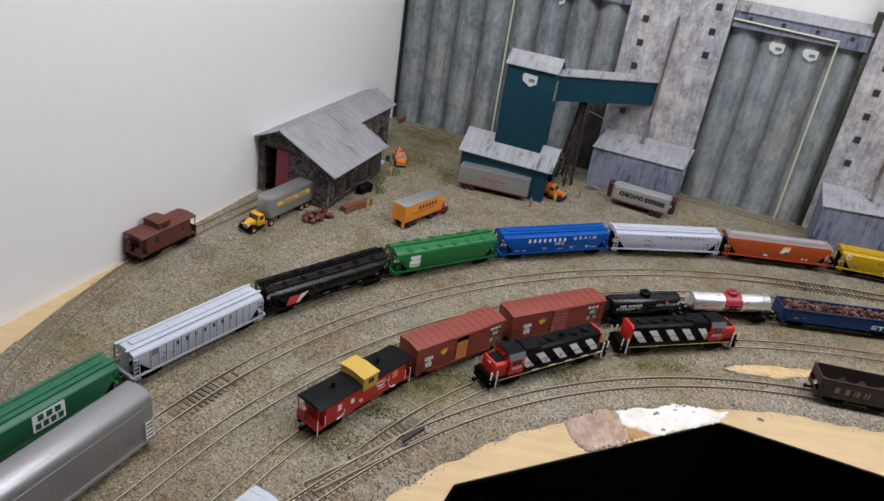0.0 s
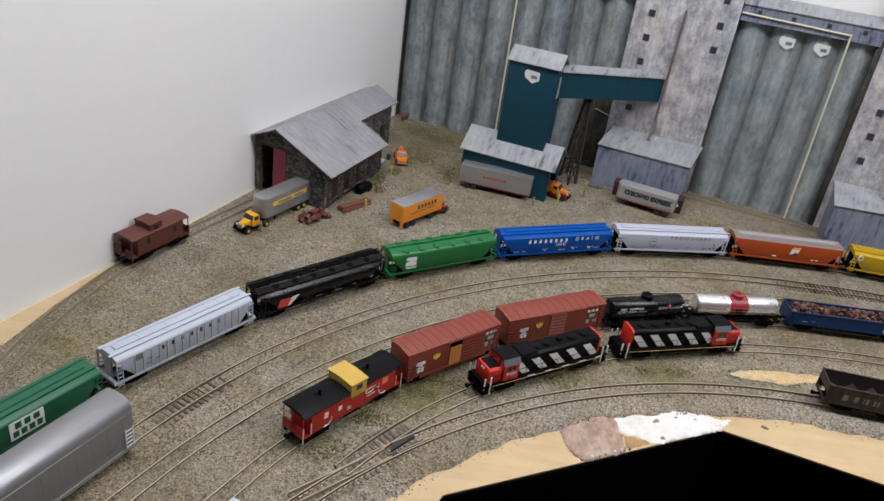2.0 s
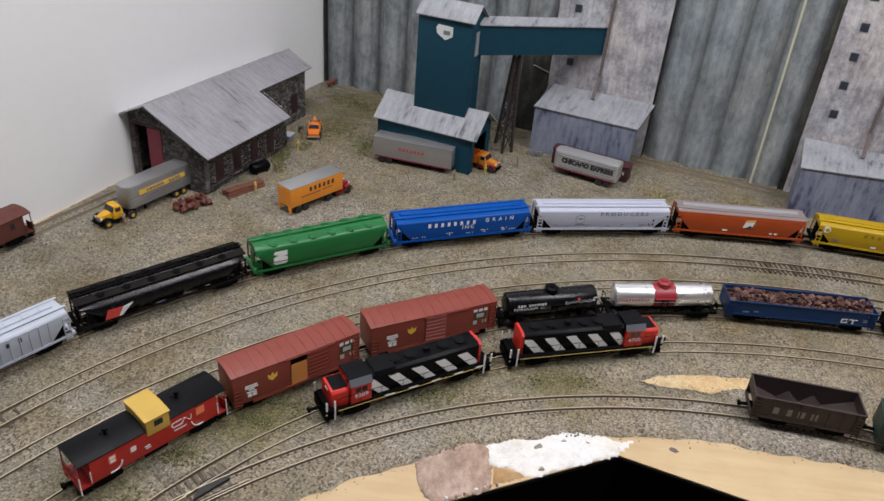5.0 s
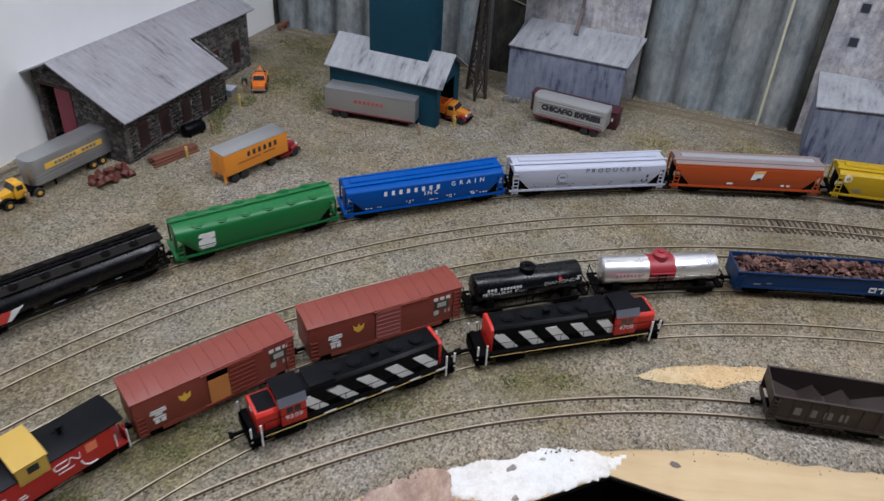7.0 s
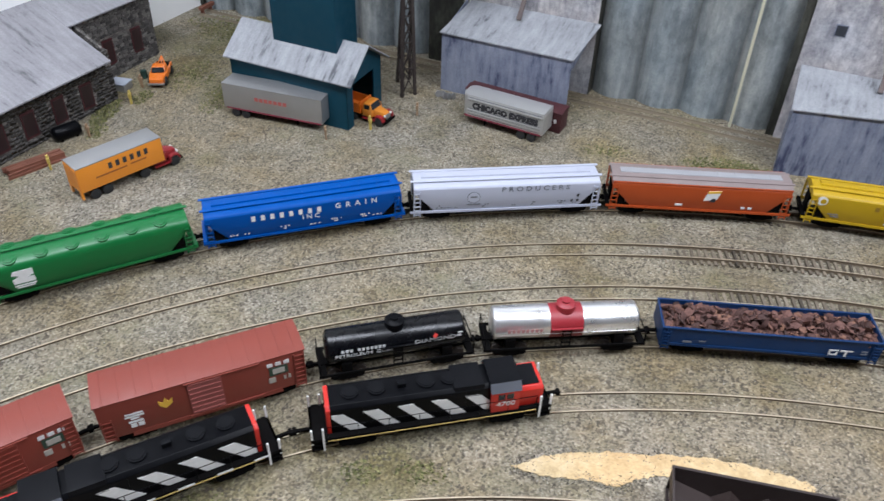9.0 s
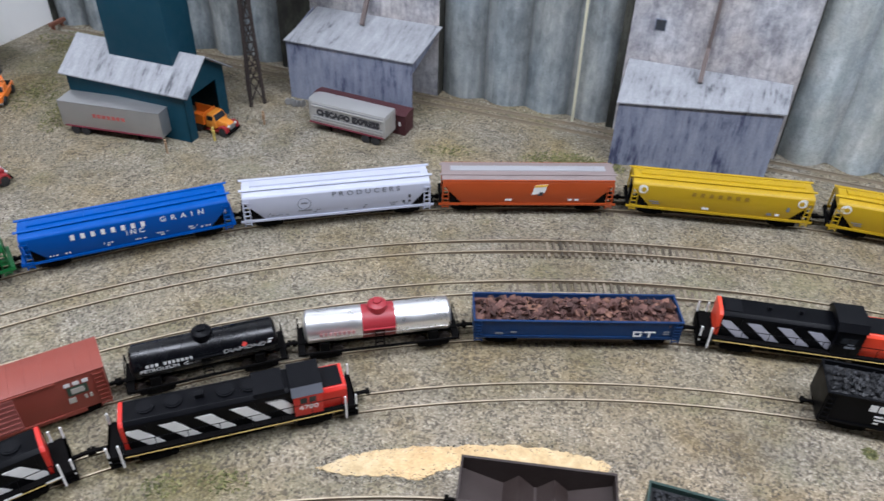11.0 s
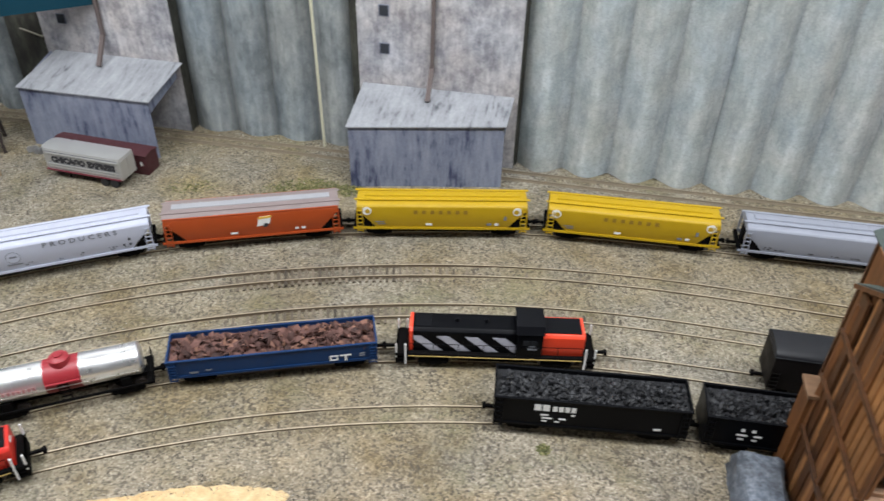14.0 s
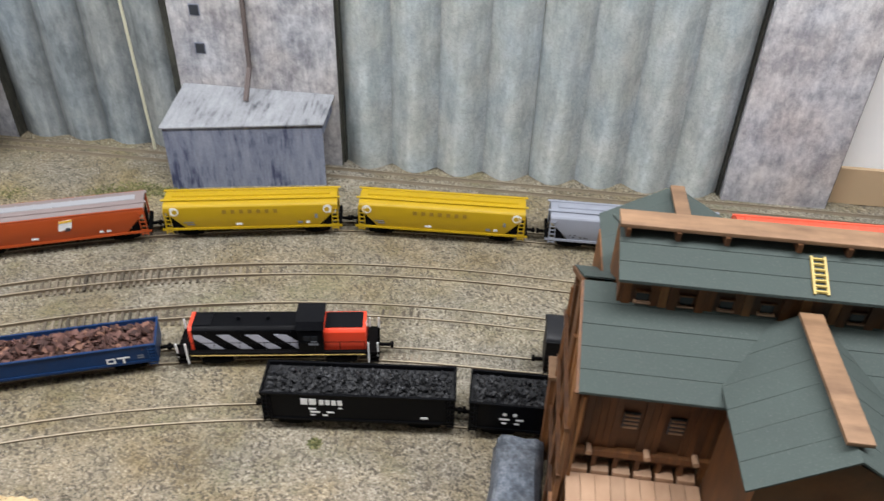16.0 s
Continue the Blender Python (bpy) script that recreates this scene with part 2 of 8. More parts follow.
def gravel_material():
    """Sifted ballast: stones of several sizes, each of its own tone, over broad stains of dirt and turf."""
    mat, nt, b = nodes("gravel")
    v = coords(nt)
    jag = add_node(nt, "ShaderNodeTexNoise", Scale=900.0, Detail=2.0)
    nt.links.new(v, jag.inputs["Vector"])
    off = nt.nodes.new("ShaderNodeVectorMath")
    off.operation = "MULTIPLY_ADD"
    off.inputs[1].default_value = (0.0016, 0.0016, 0.0016)
    nt.links.new(jag.outputs["Color"], off.inputs[0])
    nt.links.new(v, off.inputs[2])

    def pebbles(scale, channel):
        vo = add_node(nt, "ShaderNodeTexVoronoi", Scale=scale)
        nt.links.new(off.outputs["Vector"], vo.inputs["Vector"])
        cell = nt.nodes.new("ShaderNodeSeparateColor")
        nt.links.new(vo.outputs["Color"], cell.inputs[0])
        return cell.outputs[channel], vo.outputs["Distance"]

    tone_a, relief = pebbles(640.0, 0)
    col = ramp(nt, tone_a, [(0.0, (0.130, 0.116, 0.092)), (0.25, (0.195, 0.176, 0.140)), (0.6, (0.258, 0.235, 0.190)), (0.9, (0.312, 0.287, 0.235)), (1.0, (0.40, 0.372, 0.312))])
    clump = noise_tex(nt, v, 95, 5, 0.7)
    col = mix(nt, 0.32, col, ramp(nt, clump, [(0.34, (0.32, 0.32, 0.32)), (0.5, (0.5, 0.5, 0.5)), (0.66, (0.65, 0.65, 0.65))]), "OVERLAY")
    patchy = noise_tex(nt, v, 20, 4, 0.6)
    col = mix(nt, 0.45, col, ramp(nt, patchy, [(0.36, (0.38, 0.38, 0.375)), (0.5, (0.5, 0.5, 0.5)), (0.64, (0.62, 0.615, 0.60))]), "OVERLAY")
    away = nt.nodes.new("ShaderNodeVectorMath")          # grey ballast towards the aisle, brightened to stand in for lamplight there
    away.operation = "DISTANCE"
    away.inputs[1].default_value = MID
    nt.links.new(v, away.inputs[0])
    edge = mix(nt, 0.12, away.outputs["Value"], noise_tex(nt, v, 9, 5))
    col = mix(nt, ramp(nt, edge, [(0.74, (0.7, 0.7, 0.7)), (0.84, (0, 0, 0))]), col, mix(nt, 1.0, col, (1.20, 1.17, 1.23), "MULTIPLY"))
    broad = noise_tex(nt, v, 5.0, 5, 0.62)
    col = mix(nt, 1.0, col, ramp(nt, broad, [(0.36, (0.98, 0.985, 0.99)), (0.5, (0.96, 0.93, 0.86)), (0.64, (0.88, 0.80, 0.66))]), "MULTIPLY")
    dirt = noise_tex(nt, v, 13, 6, 0.68)
    col = mix(nt, 1.0, col, ramp(nt, dirt, [(0.47, (1, 1, 1)), (0.61, (0.80, 0.76, 0.66)), (0.74, (0.62, 0.57, 0.45))]), "MULTIPLY")
    worn = noise_tex(nt, v, 34, 6, 0.7)
    for x, y, reach, shade in STAINS:
        far = nt.nodes.new("ShaderNodeVectorMath")
        far.operation = "DISTANCE"
        far.inputs[1].default_value = (x, y, 0)
        nt.links.new(v, far.inputs[0])
        rim = nt.nodes.new("ShaderNodeMath")
        rim.operation = "MULTIPLY_ADD"
        rim.inputs[1].default_value = 0.5 / reach
        nt.links.new(far.outputs["Value"], rim.inputs[0])
        nt.links.new(worn, rim.inputs[2])
        col = mix(nt, ramp(nt, rim.outputs[0], [(0.45, (0.85, 0.85, 0.85)), (1.0, (0, 0, 0))]), col, mix(nt, 1.0, col, shade, "MULTIPLY"))
    moss = ramp(nt, noise_tex(nt, v, 9, 8, 0.70), [(0.53, (0, 0, 0)), (0.66, (0.45, 0.45, 0.45)), (0.80, (0.72, 0.72, 0.72))])
    turf = ramp(nt, noise_tex(nt, v, 520, 3), [(0.35, (0.080, 0.083, 0.036)), (0.65, (0.225, 0.210, 0.110))])
    col = mix(nt, moss, col, turf)
    dark, _ = pebbles(520.0, 1)
    few = noise_tex(nt, v, 30, 3)
    chip = mix(nt, 1.0, ramp(nt, dark, [(0.78, (0, 0, 0)), (0.84, (1, 1, 1))]), ramp(nt, few, [(0.36, (0.38, 0.38, 0.38)), (0.58, (0.88, 0.88, 0.88))]), "MULTIPLY")
    col = mix(nt, chip, col, (0.072, 0.062, 0.048))
    nt.links.new(col, b.inputs["Base Color"])
    b.inputs["Roughness"].default_value = 0.95
    b.inputs["Specular IOR Level"].default_value = 0.2
    bump(nt, b, relief, 0.55, 0.0010)
    return mat


def stone_material():
    mat, nt, b = nodes("stone masonry")
    v = coords(nt, (1, 1, 1.7))
    vo = add_node(nt, "ShaderNodeTexVoronoi", Scale=150.0)
    nt.links.new(v, vo.inputs["Vector"])
    ve = add_node(nt, "ShaderNodeTexVoronoi", Scale=150.0)
    ve.feature = "DISTANCE_TO_EDGE"
    nt.links.new(v, ve.inputs["Vector"])
    c = nt.nodes.new("ShaderNodeSeparateColor")
    nt.links.new(vo.outputs["Color"], c.inputs[0])
    col = ramp(nt, c.outputs[0], [(0, (0.05, 0.045, 0.042)), (0.5, (0.12, 0.11, 0.10)), (1, (0.24, 0.22, 0.20))])
    joint = ramp(nt, ve.outputs["Distance"], [(0.04, (1, 1, 1)), (0.12, (0, 0, 0))])
    nt.links.new(mix(nt, joint, col, (0.055, 0.050, 0.046)), b.inputs["Base Color"])
    b.inputs["Roughness"].default_value = 0.9
    bump(nt, b, ve.outputs["Distance"], 0.6, 0.0015)
    return mat


def grained(name, c1, c2, stretch=(12, 160, 160), rough=0.6, relief=0.2, vary=0.25):
    """Wood with grain along x."""
    mat, nt, b = nodes(name)
    g = noise_tex(nt, coords(nt, stretch), 1.0, 6, 0.65)
    m = noise_tex(nt, coords(nt), 22, 4)
    oi = nt.nodes.new("ShaderNodeObjectInfo")
    col = ramp(nt, mix(nt, 0.4, g, m), [(0.3, c1), (0.7, c2)])
    col = mix(nt, vary, col, ramp(nt, oi.outputs["Random"], [(0, (0.3, 0.3, 0.3)), (1, (0.7, 0.7, 0.7))]), "OVERLAY")
    nt.links.new(col, b.inputs["Base Color"])
    b.inputs["Roughness"].default_value = rough
    bump(nt, b, g, relief, 0.0006)
    return mat


def chips(name, stops, rough=0.85):
    """Loose lumps, each of its own tone."""
    mat, nt, b = nodes(name)
    ge = nt.nodes.new("ShaderNodeNewGeometry")
    col = ramp(nt, ge.outputs["Random Per Island"], stops)
    f = noise_tex(nt, coords(nt), 500, 3)
    nt.links.new(mix(nt, 0.5, col, ramp(nt, f, [(0.3, (0.3, 0.3, 0.3)), (0.7, (0.7, 0.7, 0.7))]), "OVERLAY"), b.inputs["Base Color"])
    b.inputs["Roughness"].default_value = rough
    return mat


GRAVEL = gravel_material()
STONE = stone_material()
WALL_PAINT = paint("white wall paint", (0.83, 0.83, 0.82), 0.7, var=0.03, dust=0.03, grain=400, relief=0.08)
BOARD = grained("bare plywood", (0.43, 0.305, 0.160), (0.545, 0.41, 0.235), (8, 90, 90), 0.65, 0.12)
PLASTER = mottled("white plaster", (0.56, 0.53, 0.475), (0.645, 0.62, 0.575), (0.69, 0.675, 0.645), 30, (1, 1, 1), relief=(0.25, 0.002))
TAN = mottled("tan glue stain", (0.27, 0.155, 0.065), (0.34, 0.20, 0.085), (0.40, 0.25, 0.12), 40, (1, 1, 1))
SCUFF = mottled("grey scuffed plaster", (0.14, 0.125, 0.10), (0.27, 0.25, 0.21), (0.45, 0.42, 0.37), 110, (1, 1, 1))
MUD = mottled("pinkish brown plaster", (0.225, 0.152, 0.115), (0.315, 0.222, 0.170), (0.43, 0.325, 0.255), 45, (1, 0.5, 1), relief=(0.4, 0.003))
SAND = mottled("pale yellow board", (0.42, 0.290, 0.140), (0.50, 0.360, 0.185), (0.57, 0.43, 0.245), 40, (1, 1, 1))
# also serves as painted shade in the boxcar doorway and engine shed
BLACKOUT = plain("black cloth", (0.0025, 0.0025, 0.0025), 1.0, spec=0.0)
KRAFT = paint("brown card", (0.42, 0.30, 0.18), 0.8, var=0.06)
# the last ramps paint barrel shade, and on SILO_LIGHT a bright streak
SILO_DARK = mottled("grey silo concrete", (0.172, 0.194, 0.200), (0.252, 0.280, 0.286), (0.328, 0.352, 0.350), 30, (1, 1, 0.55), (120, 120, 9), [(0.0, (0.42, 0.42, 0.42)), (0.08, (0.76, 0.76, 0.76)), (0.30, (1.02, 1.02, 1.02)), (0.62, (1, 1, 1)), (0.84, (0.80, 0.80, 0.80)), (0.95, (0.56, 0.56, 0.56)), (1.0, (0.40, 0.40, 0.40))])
# darker copy of SILO_DARK, used on the first bank
SILO_DEEP = mottled("darker copy of grey silo concrete", (0.135, 0.154, 0.160), (0.228, 0.252, 0.256), (0.318, 0.338, 0.334), 30, (1, 1, 0.55), (120, 120, 9), [(0.0, (0.42, 0.42, 0.42)), (0.08, (0.76, 0.76, 0.76)), (0.30, (1.02, 1.02, 1.02)), (0.62, (1, 1, 1)), (0.84, (0.80, 0.80, 0.80)), (0.95, (0.56, 0.56, 0.56)), (1.0, (0.40, 0.40, 0.40))])
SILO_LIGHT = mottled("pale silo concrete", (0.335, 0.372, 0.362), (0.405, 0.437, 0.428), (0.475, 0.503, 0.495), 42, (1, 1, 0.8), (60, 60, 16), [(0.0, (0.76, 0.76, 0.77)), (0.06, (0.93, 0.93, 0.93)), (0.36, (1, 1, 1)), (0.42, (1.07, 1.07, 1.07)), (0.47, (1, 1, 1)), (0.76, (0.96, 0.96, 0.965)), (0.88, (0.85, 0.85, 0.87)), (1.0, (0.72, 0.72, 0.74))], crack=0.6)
TOWER = mottled("mottled tower concrete", (0.245, 0.238, 0.255), (0.405, 0.392, 0.402), (0.56, 0.545, 0.545), 34, (1, 1, 0.85), (160, 160, 26))
# lighter copy of TOWER, used on the end tower
TOWER_PALE = mottled("lighter copy of tower concrete", (0.315, 0.306, 0.325), (0.475, 0.462, 0.474), (0.62, 0.605, 0.605), 34, (1, 1, 0.85), (160, 160, 60))
CORRUGATED = streaked("weathered corrugated iron", [(0.38, (0.040, 0.048, 0.100)), (0.47, (0.165, 0.185, 0.250)), (0.68, (0.275, 0.300, 0.370))], (150, 150, 26), 500, rough=0.6)
ROOFING = streaked("weathered roof sheet", [(0.36, (0.075, 0.078, 0.09)), (0.45, (0.245, 0.253, 0.27)), (0.7, (0.375, 0.385, 0.405))], (170, 32, 32), 500, rough=0.65)
TEAL = paint("teal card", (0.002, 0.042, 0.069), 0.6, var=0.12, dust=0.02, spec=0.3)
SIGN_WHITE = paint("off-white print", (0.62, 0.64, 0.62), 0.6, var=0.05)
INK = plain("dark print", (0.03, 0.03, 0.035), 0.6)
INK_GREY = plain("grey print", (0.16, 0.17, 0.19), 0.6)
PIPE_YELLOW = paint("cream pipe", (0.60, 0.58, 0.43), 0.5, var=0.08)
PIPE_DULL = paint("dull cream pipe", (0.26, 0.25, 0.19), 0.6, var=0.15)
RUSTY_DARK = paint("dark brown iron", (0.030, 0.021, 0.018), 0.8, var=0.3)
RUSTY = paint("rusty brown iron", (0.125, 0.098, 0.092), 0.8, var=0.3)
WINDOW_DARK = plain("dark window print", (0.035, 0.04, 0.05), 0.35)
RAIL_METAL = paint("nickel silver rail", (0.47, 0.395, 0.285), 0.40, 0.6, var=0.25, dust=0.15)
RAIL_FOOT = paint("bright rail foot", (0.30, 0.26, 0.20), 0.42, 0.45, var=0.3, dust=0.15)
RAIL_SIDE = paint("weathered rail paint", (0.110, 0.080, 0.050), 0.7, 0.0, var=0.35, dust=0.15)
RAIL_DUSTY = paint("dust-covered siding rail", (0.225, 0.185, 0.130), 0.85, 0.0, var=0.3, dust=0.3)
TIE_WOOD = chips("dusty ties", [(0, (0.045, 0.035, 0.024)), (0.5, (0.105, 0.083, 0.058)), (1, (0.22, 0.18, 0.13))])
FROG = plain("black turnout plastic", (0.02, 0.02, 0.02), 0.6)
BLACK = paint("black plastic", (0.0022, 0.0024, 0.0034), 0.36, var=0.2, dust=0.0, spec=0.09)
BLACK_MATT = paint("dusty black underframe", (0.0035, 0.0032, 0.0032), 0.85, var=0.3, dust=0.01, spec=0.06)
ROOF_BLACK = paint("weathered black roof", (0.0042, 0.0045, 0.0058), 0.42, var=0.2, dust=0.006, spec=0.10)
GLOSS_BLACK = paint("glossy black enamel", (0.0022, 0.0024, 0.0034), 0.26, var=0.2, dust=0.0, spec=0.32, relief=0.004)
CAB_SLATE = paint("slate grey cab roof", (0.085, 0.090, 0.105), 0.45, var=0.1, dust=0.02)
WHEEL = plain("dark wheel metal", (0.06, 0.05, 0.045), 0.45, 0.6)
WHITE_P = plain("white lettering", (0.72, 0.72, 0.71), 0.5)
PALE_P = plain("worn white lettering", (0.46, 0.46, 0.46), 0.5)
YELLOW_P = plain("yellow lettering", (0.75, 0.46, 0.06), 0.5)
CREAM_P = plain("cream yellow paint", (0.62, 0.44, 0.14), 0.5)
RED_P = plain("red lettering", (0.55, 0.05, 0.04), 0.5)
CN_RED = paint("orange-red paint", (0.50, 0.018, 0.010), 0.4, var=0.1, dust=0.015)
SW_RED = paint("bright orange-red paint", (0.72, 0.055, 0.02), 0.4, var=0.1, dust=0.04)
CAB_RED = paint("caboose red paint", (0.42, 0.018, 0.013), 0.42, var=0.12, dust=0.02)
CAB_YELLOW = paint("cupola yellow paint", (0.50, 0.32, 0.055), 0.55, var=0.14)
OXIDE = paint("oxide red paint", (0.200, 0.039, 0.025), 0.5, var=0.12, dust=0.025)
OXIDE_DARK = paint("dark oxide brown", (0.100, 0.025, 0.016), 0.6, var=0.15, dust=0.02)
MAROON = paint("maroon paint", (0.056, 0.013, 0.016), 0.6, var=0.2, dust=0.04)
DOOR_TAN = paint("tan wooden door", (0.52, 0.20, 0.05), 0.6, var=0.12)
SHED_PANE = plain("dark maroon shuttered window", (0.026, 0.013, 0.015), 0.4)
STONE_LOOSE = chips("rubble stones", [(0, (0.034, 0.031, 0.030)), (0.5, (0.076, 0.070, 0.065)), (1, (0.150, 0.140, 0.128))], 0.9)
STONE_PIECE = grained("rubble stone", (0.040, 0.036, 0.034), (0.108, 0.099, 0.090), (260, 260, 260), 0.9, 0.35, 0.6)
DOOR_MAROON = paint("maroon door paint", (0.20, 0.022, 0.042), 0.55, var=0.15)
# for card joints and edges, and for the painted shade beside the towers
DARK_CARD = mottled("dark card and shade", (0.012, 0.012, 0.009), (0.028, 0.028, 0.021), (0.060, 0.060, 0.046), 40, (1, 1, 0.4))
PINK_DOOR = paint("faded pink door", (0.29, 0.085, 0.072), 0.6, var=0.12)
GREEN_H = paint("bright green paint", (0.004, 0.126, 0.028), 0.38, var=0.12, dust=0.02)
GREEN_D = paint("deep green paint", (0.004, 0.095, 0.042), 0.42, var=0.14, dust=0.02)
BLUE_H = paint("royal blue paint", (0.0, 0.066, 0.31), 0.4, var=0.1, dust=0.0, spec=0.2)
LAVENDER = paint("pale lavender grey paint", (0.43, 0.45, 0.535), 0.45, var=0.05, dust=0.04)
PALE_GREY = paint("pale blue grey paint", (0.40, 0.435, 0.50), 0.45, var=0.06, dust=0.06)
ORANGE_H = paint("orange paint", (0.37, 0.058, 0.009), 0.42, var=0.1, dust=0.015)
ORANGE_ROOF = paint("grey pink roof paint", (0.215, 0.172, 0.165), 0.6, var=0.14)
ORANGE_HATCH = paint("pale grey hatch paint", (0.30, 0.305, 0.32), 0.5, var=0.1)
YELLOW_H = paint("golden yellow paint", (0.42, 0.268, 0.004), 0.4, var=0.08, dust=0.015)
GREY_H = paint("mid grey paint", (0.25, 0.265, 0.31), 0.45, var=0.06, dust=0.05)
CORAL = paint("coral red paint", (0.75, 0.10, 0.05), 0.45, var=0.08)
GT_BLUE = paint("dark blue paint", (0.003, 0.026, 0.092), 0.42, var=0.3, dust=0.035, spec=0.3)
HOPPER_BROWN = paint("dirty black-brown paint", (0.028, 0.0175, 0.0150), 0.6, var=0.25, dust=0.03)
SOOTY = paint("sooty black-brown paint", (0.006, 0.0045, 0.0042), 0.6, var=0.25, dust=0.008, spec=0.2)
DARK_SLATE = paint("dark slate roof paint", (0.011, 0.0115, 0.014), 0.5, var=0.2, dust=0.01, spec=0.3)
SOOT_DECK = paint("dusty brown-black deck paint", (0.0085, 0.0068, 0.0058), 0.7, var=0.3, dust=0.01, spec=0.15)
HOPPER_GREEN = paint("dark bottle green paint", (0.012, 0.035, 0.028), 0.5, var=0.2)
CHROME = paint("polished aluminium", (0.88, 0.88, 0.88), 0.30, 0.9, var=0.06, dust=0.01, relief=0.1)
BAND_RED = paint("red band paint", (0.27, 0.018, 0.026), 0.4, var=0.1)
SILVER = paint("silver grey paint", (0.265, 0.268, 0.280), 0.38, 0.6, var=0.05, dust=0.03, grain=1500)
SILVER_LIGHT = paint("bright silver paint", (0.50, 0.50, 0.49), 0.33, 0.55, var=0.08, dust=0.04)
SILVER_DULL = paint("dull silver paint", (0.40, 0.402, 0.405), 0.34, 0.7, var=0.12, dust=0.05)
TRUCK_YELLOW = paint("truck yellow enamel", (0.66, 0.34, 0.015), 0.3, var=0.06)
TRUCK_ORANGE = paint("truck orange enamel", (0.68, 0.16, 0.015), 0.3, var=0.06)
TRAILER_ORANGE = paint("trailer orange paint", (0.72, 0.25, 0.02), 0.4, var=0.07)
TRUCK_RED = paint("truck red enamel", (0.24, 0.014, 0.018), 0.3, var=0.08)
TYRE = plain("black tyre rubber", (0.016, 0.016, 0.016), 0.8)
GLASS_DARK = plain("dark cab glazing", (0.02, 0.022, 0.025), 0.12)
RUST_LOAD = chips("rusty scrap", [(0, (0.035, 0.017, 0.014)), (0.4, (0.09, 0.042, 0.034)), (0.8, (0.145, 0.07, 0.055)), (1, (0.24, 0.12, 0.075))])
COAL = chips("coal lumps", [(0, (0.004, 0.004, 0.005)), (0.7, (0.009, 0.0095, 0.011)), (1, (0.024, 0.025, 0.029))], 0.6)
GRIT = chips("loose grit", [(0, (0.055, 0.047, 0.037)), (0.45, (0.12, 0.104, 0.082)), (0.55, (0.26, 0.235, 0.19)), (1, (0.43, 0.40, 0.335))])
TURF = chips("ground foam turf", [(0, (0.060, 0.066, 0.022)), (0.5, (0.125, 0.126, 0.045)), (1, (0.235, 0.218, 0.090))])
MILL_WOOD = grained("dark stained mill wood", (0.016, 0.006, 0.0022), (0.125, 0.047, 0.0125), (40, 150, 40), 0.55)
MILL_END = grained("golden brown stained boards", (0.026, 0.0085, 0.0022), (0.205, 0.078, 0.020), (190, 190, 30), 0.6, 0.5, vary=0.5)
MILL_PALE = grained("pale pine plank", (0.24, 0.135, 0.075), (0.43, 0.275, 0.175), (60, 20, 60), 0.6, vary=0.4)
MILL_RAW = grained("orange-brown raw boards", (0.055, 0.020, 0.005), (0.42, 0.195, 0.066), (170, 170, 22), 0.6)
SAGE = paint("sage green roof card", (0.058, 0.073, 0.067), 0.85, var=0.22, dust=0.10, spec=0.2)
MILL_PLANK = grained("weathered pine plank", (0.085, 0.042, 0.020), (0.30, 0.175, 0.095), (24, 110, 110), 0.65)
LADDER_YELLOW = paint("yellow ladder plastic", (0.46, 0.34, 0.10), 0.5)
LOG_BROWN = grained("red-brown timber", (0.10, 0.035, 0.02), (0.24, 0.09, 0.055), (20, 260, 260), 0.75)
TARP = mottled("slate grey tarpaulin", (0.040, 0.048, 0.060), (0.100, 0.115, 0.138), (0.20, 0.22, 0.25), 70, (1, 1, 1), rough=0.6)
FIG = paint("figurine paint", (0.30, 0.20, 0.12), 0.6, var=0.5)
FIG_Y = paint("figurine yellow paint", (0.55, 0.42, 0.10), 0.6, var=0.4)
# tone chosen for unseen walls, so that less light bounces back
ROOM_DARK = paint("dark grey wall against fill light", (0.16, 0.155, 0.15), 0.8, var=0.05)
FLOOR_DARK = plain("black floor covering", (0.0025, 0.0025, 0.0025), 1.0, spec=0.0)
# ceiling tone lowered for less bounced light
CEILING = paint("ceiling grey against fill light", (0.30, 0.30, 0.295), 0.8, var=0.03)

# ---- the room ----
def wall_box(name, x0, x1, y0, y1, z0, z1, material, label, m=ROOM):
    return solo(name, MB().box(x0, x1, y0, y1, z0, z1), material, m, label, "wall", kind="structure")


wall_box("wall_north", -0.3, 3.0, 0.016, 0.12, -1.0, 1.4, WALL_PAINT, "plain white painted plaster wall behind the silos")
wall_box("wall_west", -0.1, 0.0, -3.2, 0.05, -1.0, 1.4, WALL_PAINT, "plain white painted plaster wall beside the layout", ROOM @ pose(0, 0, 0, 0, 0, -1.9))
# two unseen walls, added dark to deepen the contrast
wall_box("wall_east", 3.0, 3.1, -3.2, 0.12, -1.0, 1.4, ROOM_DARK, "unseen dark wall that cuts fill light")
wall_box("wall_south", -0.3, 3.1, -3.3, -3.2, -1.0, 1.4, ROOM_DARK, "unseen dark wall that cuts fill light behind the aisle")
solo("floor", MB().box(-0.4, 3.1, -3.3, 0.12, -1.05, -1.0), FLOOR_DARK, ROOM, "black floor of the aisle below the layout", "floor", kind="structure")
# unseen ceiling, kept grey to hold back fill light
solo("ceiling", MB().box(-0.4, 3.1, -3.3, 0.12, 1.4, 1.45), CEILING, ROOM, "unseen ceiling, greyed to cut fill light", "ceiling", kind="structure")

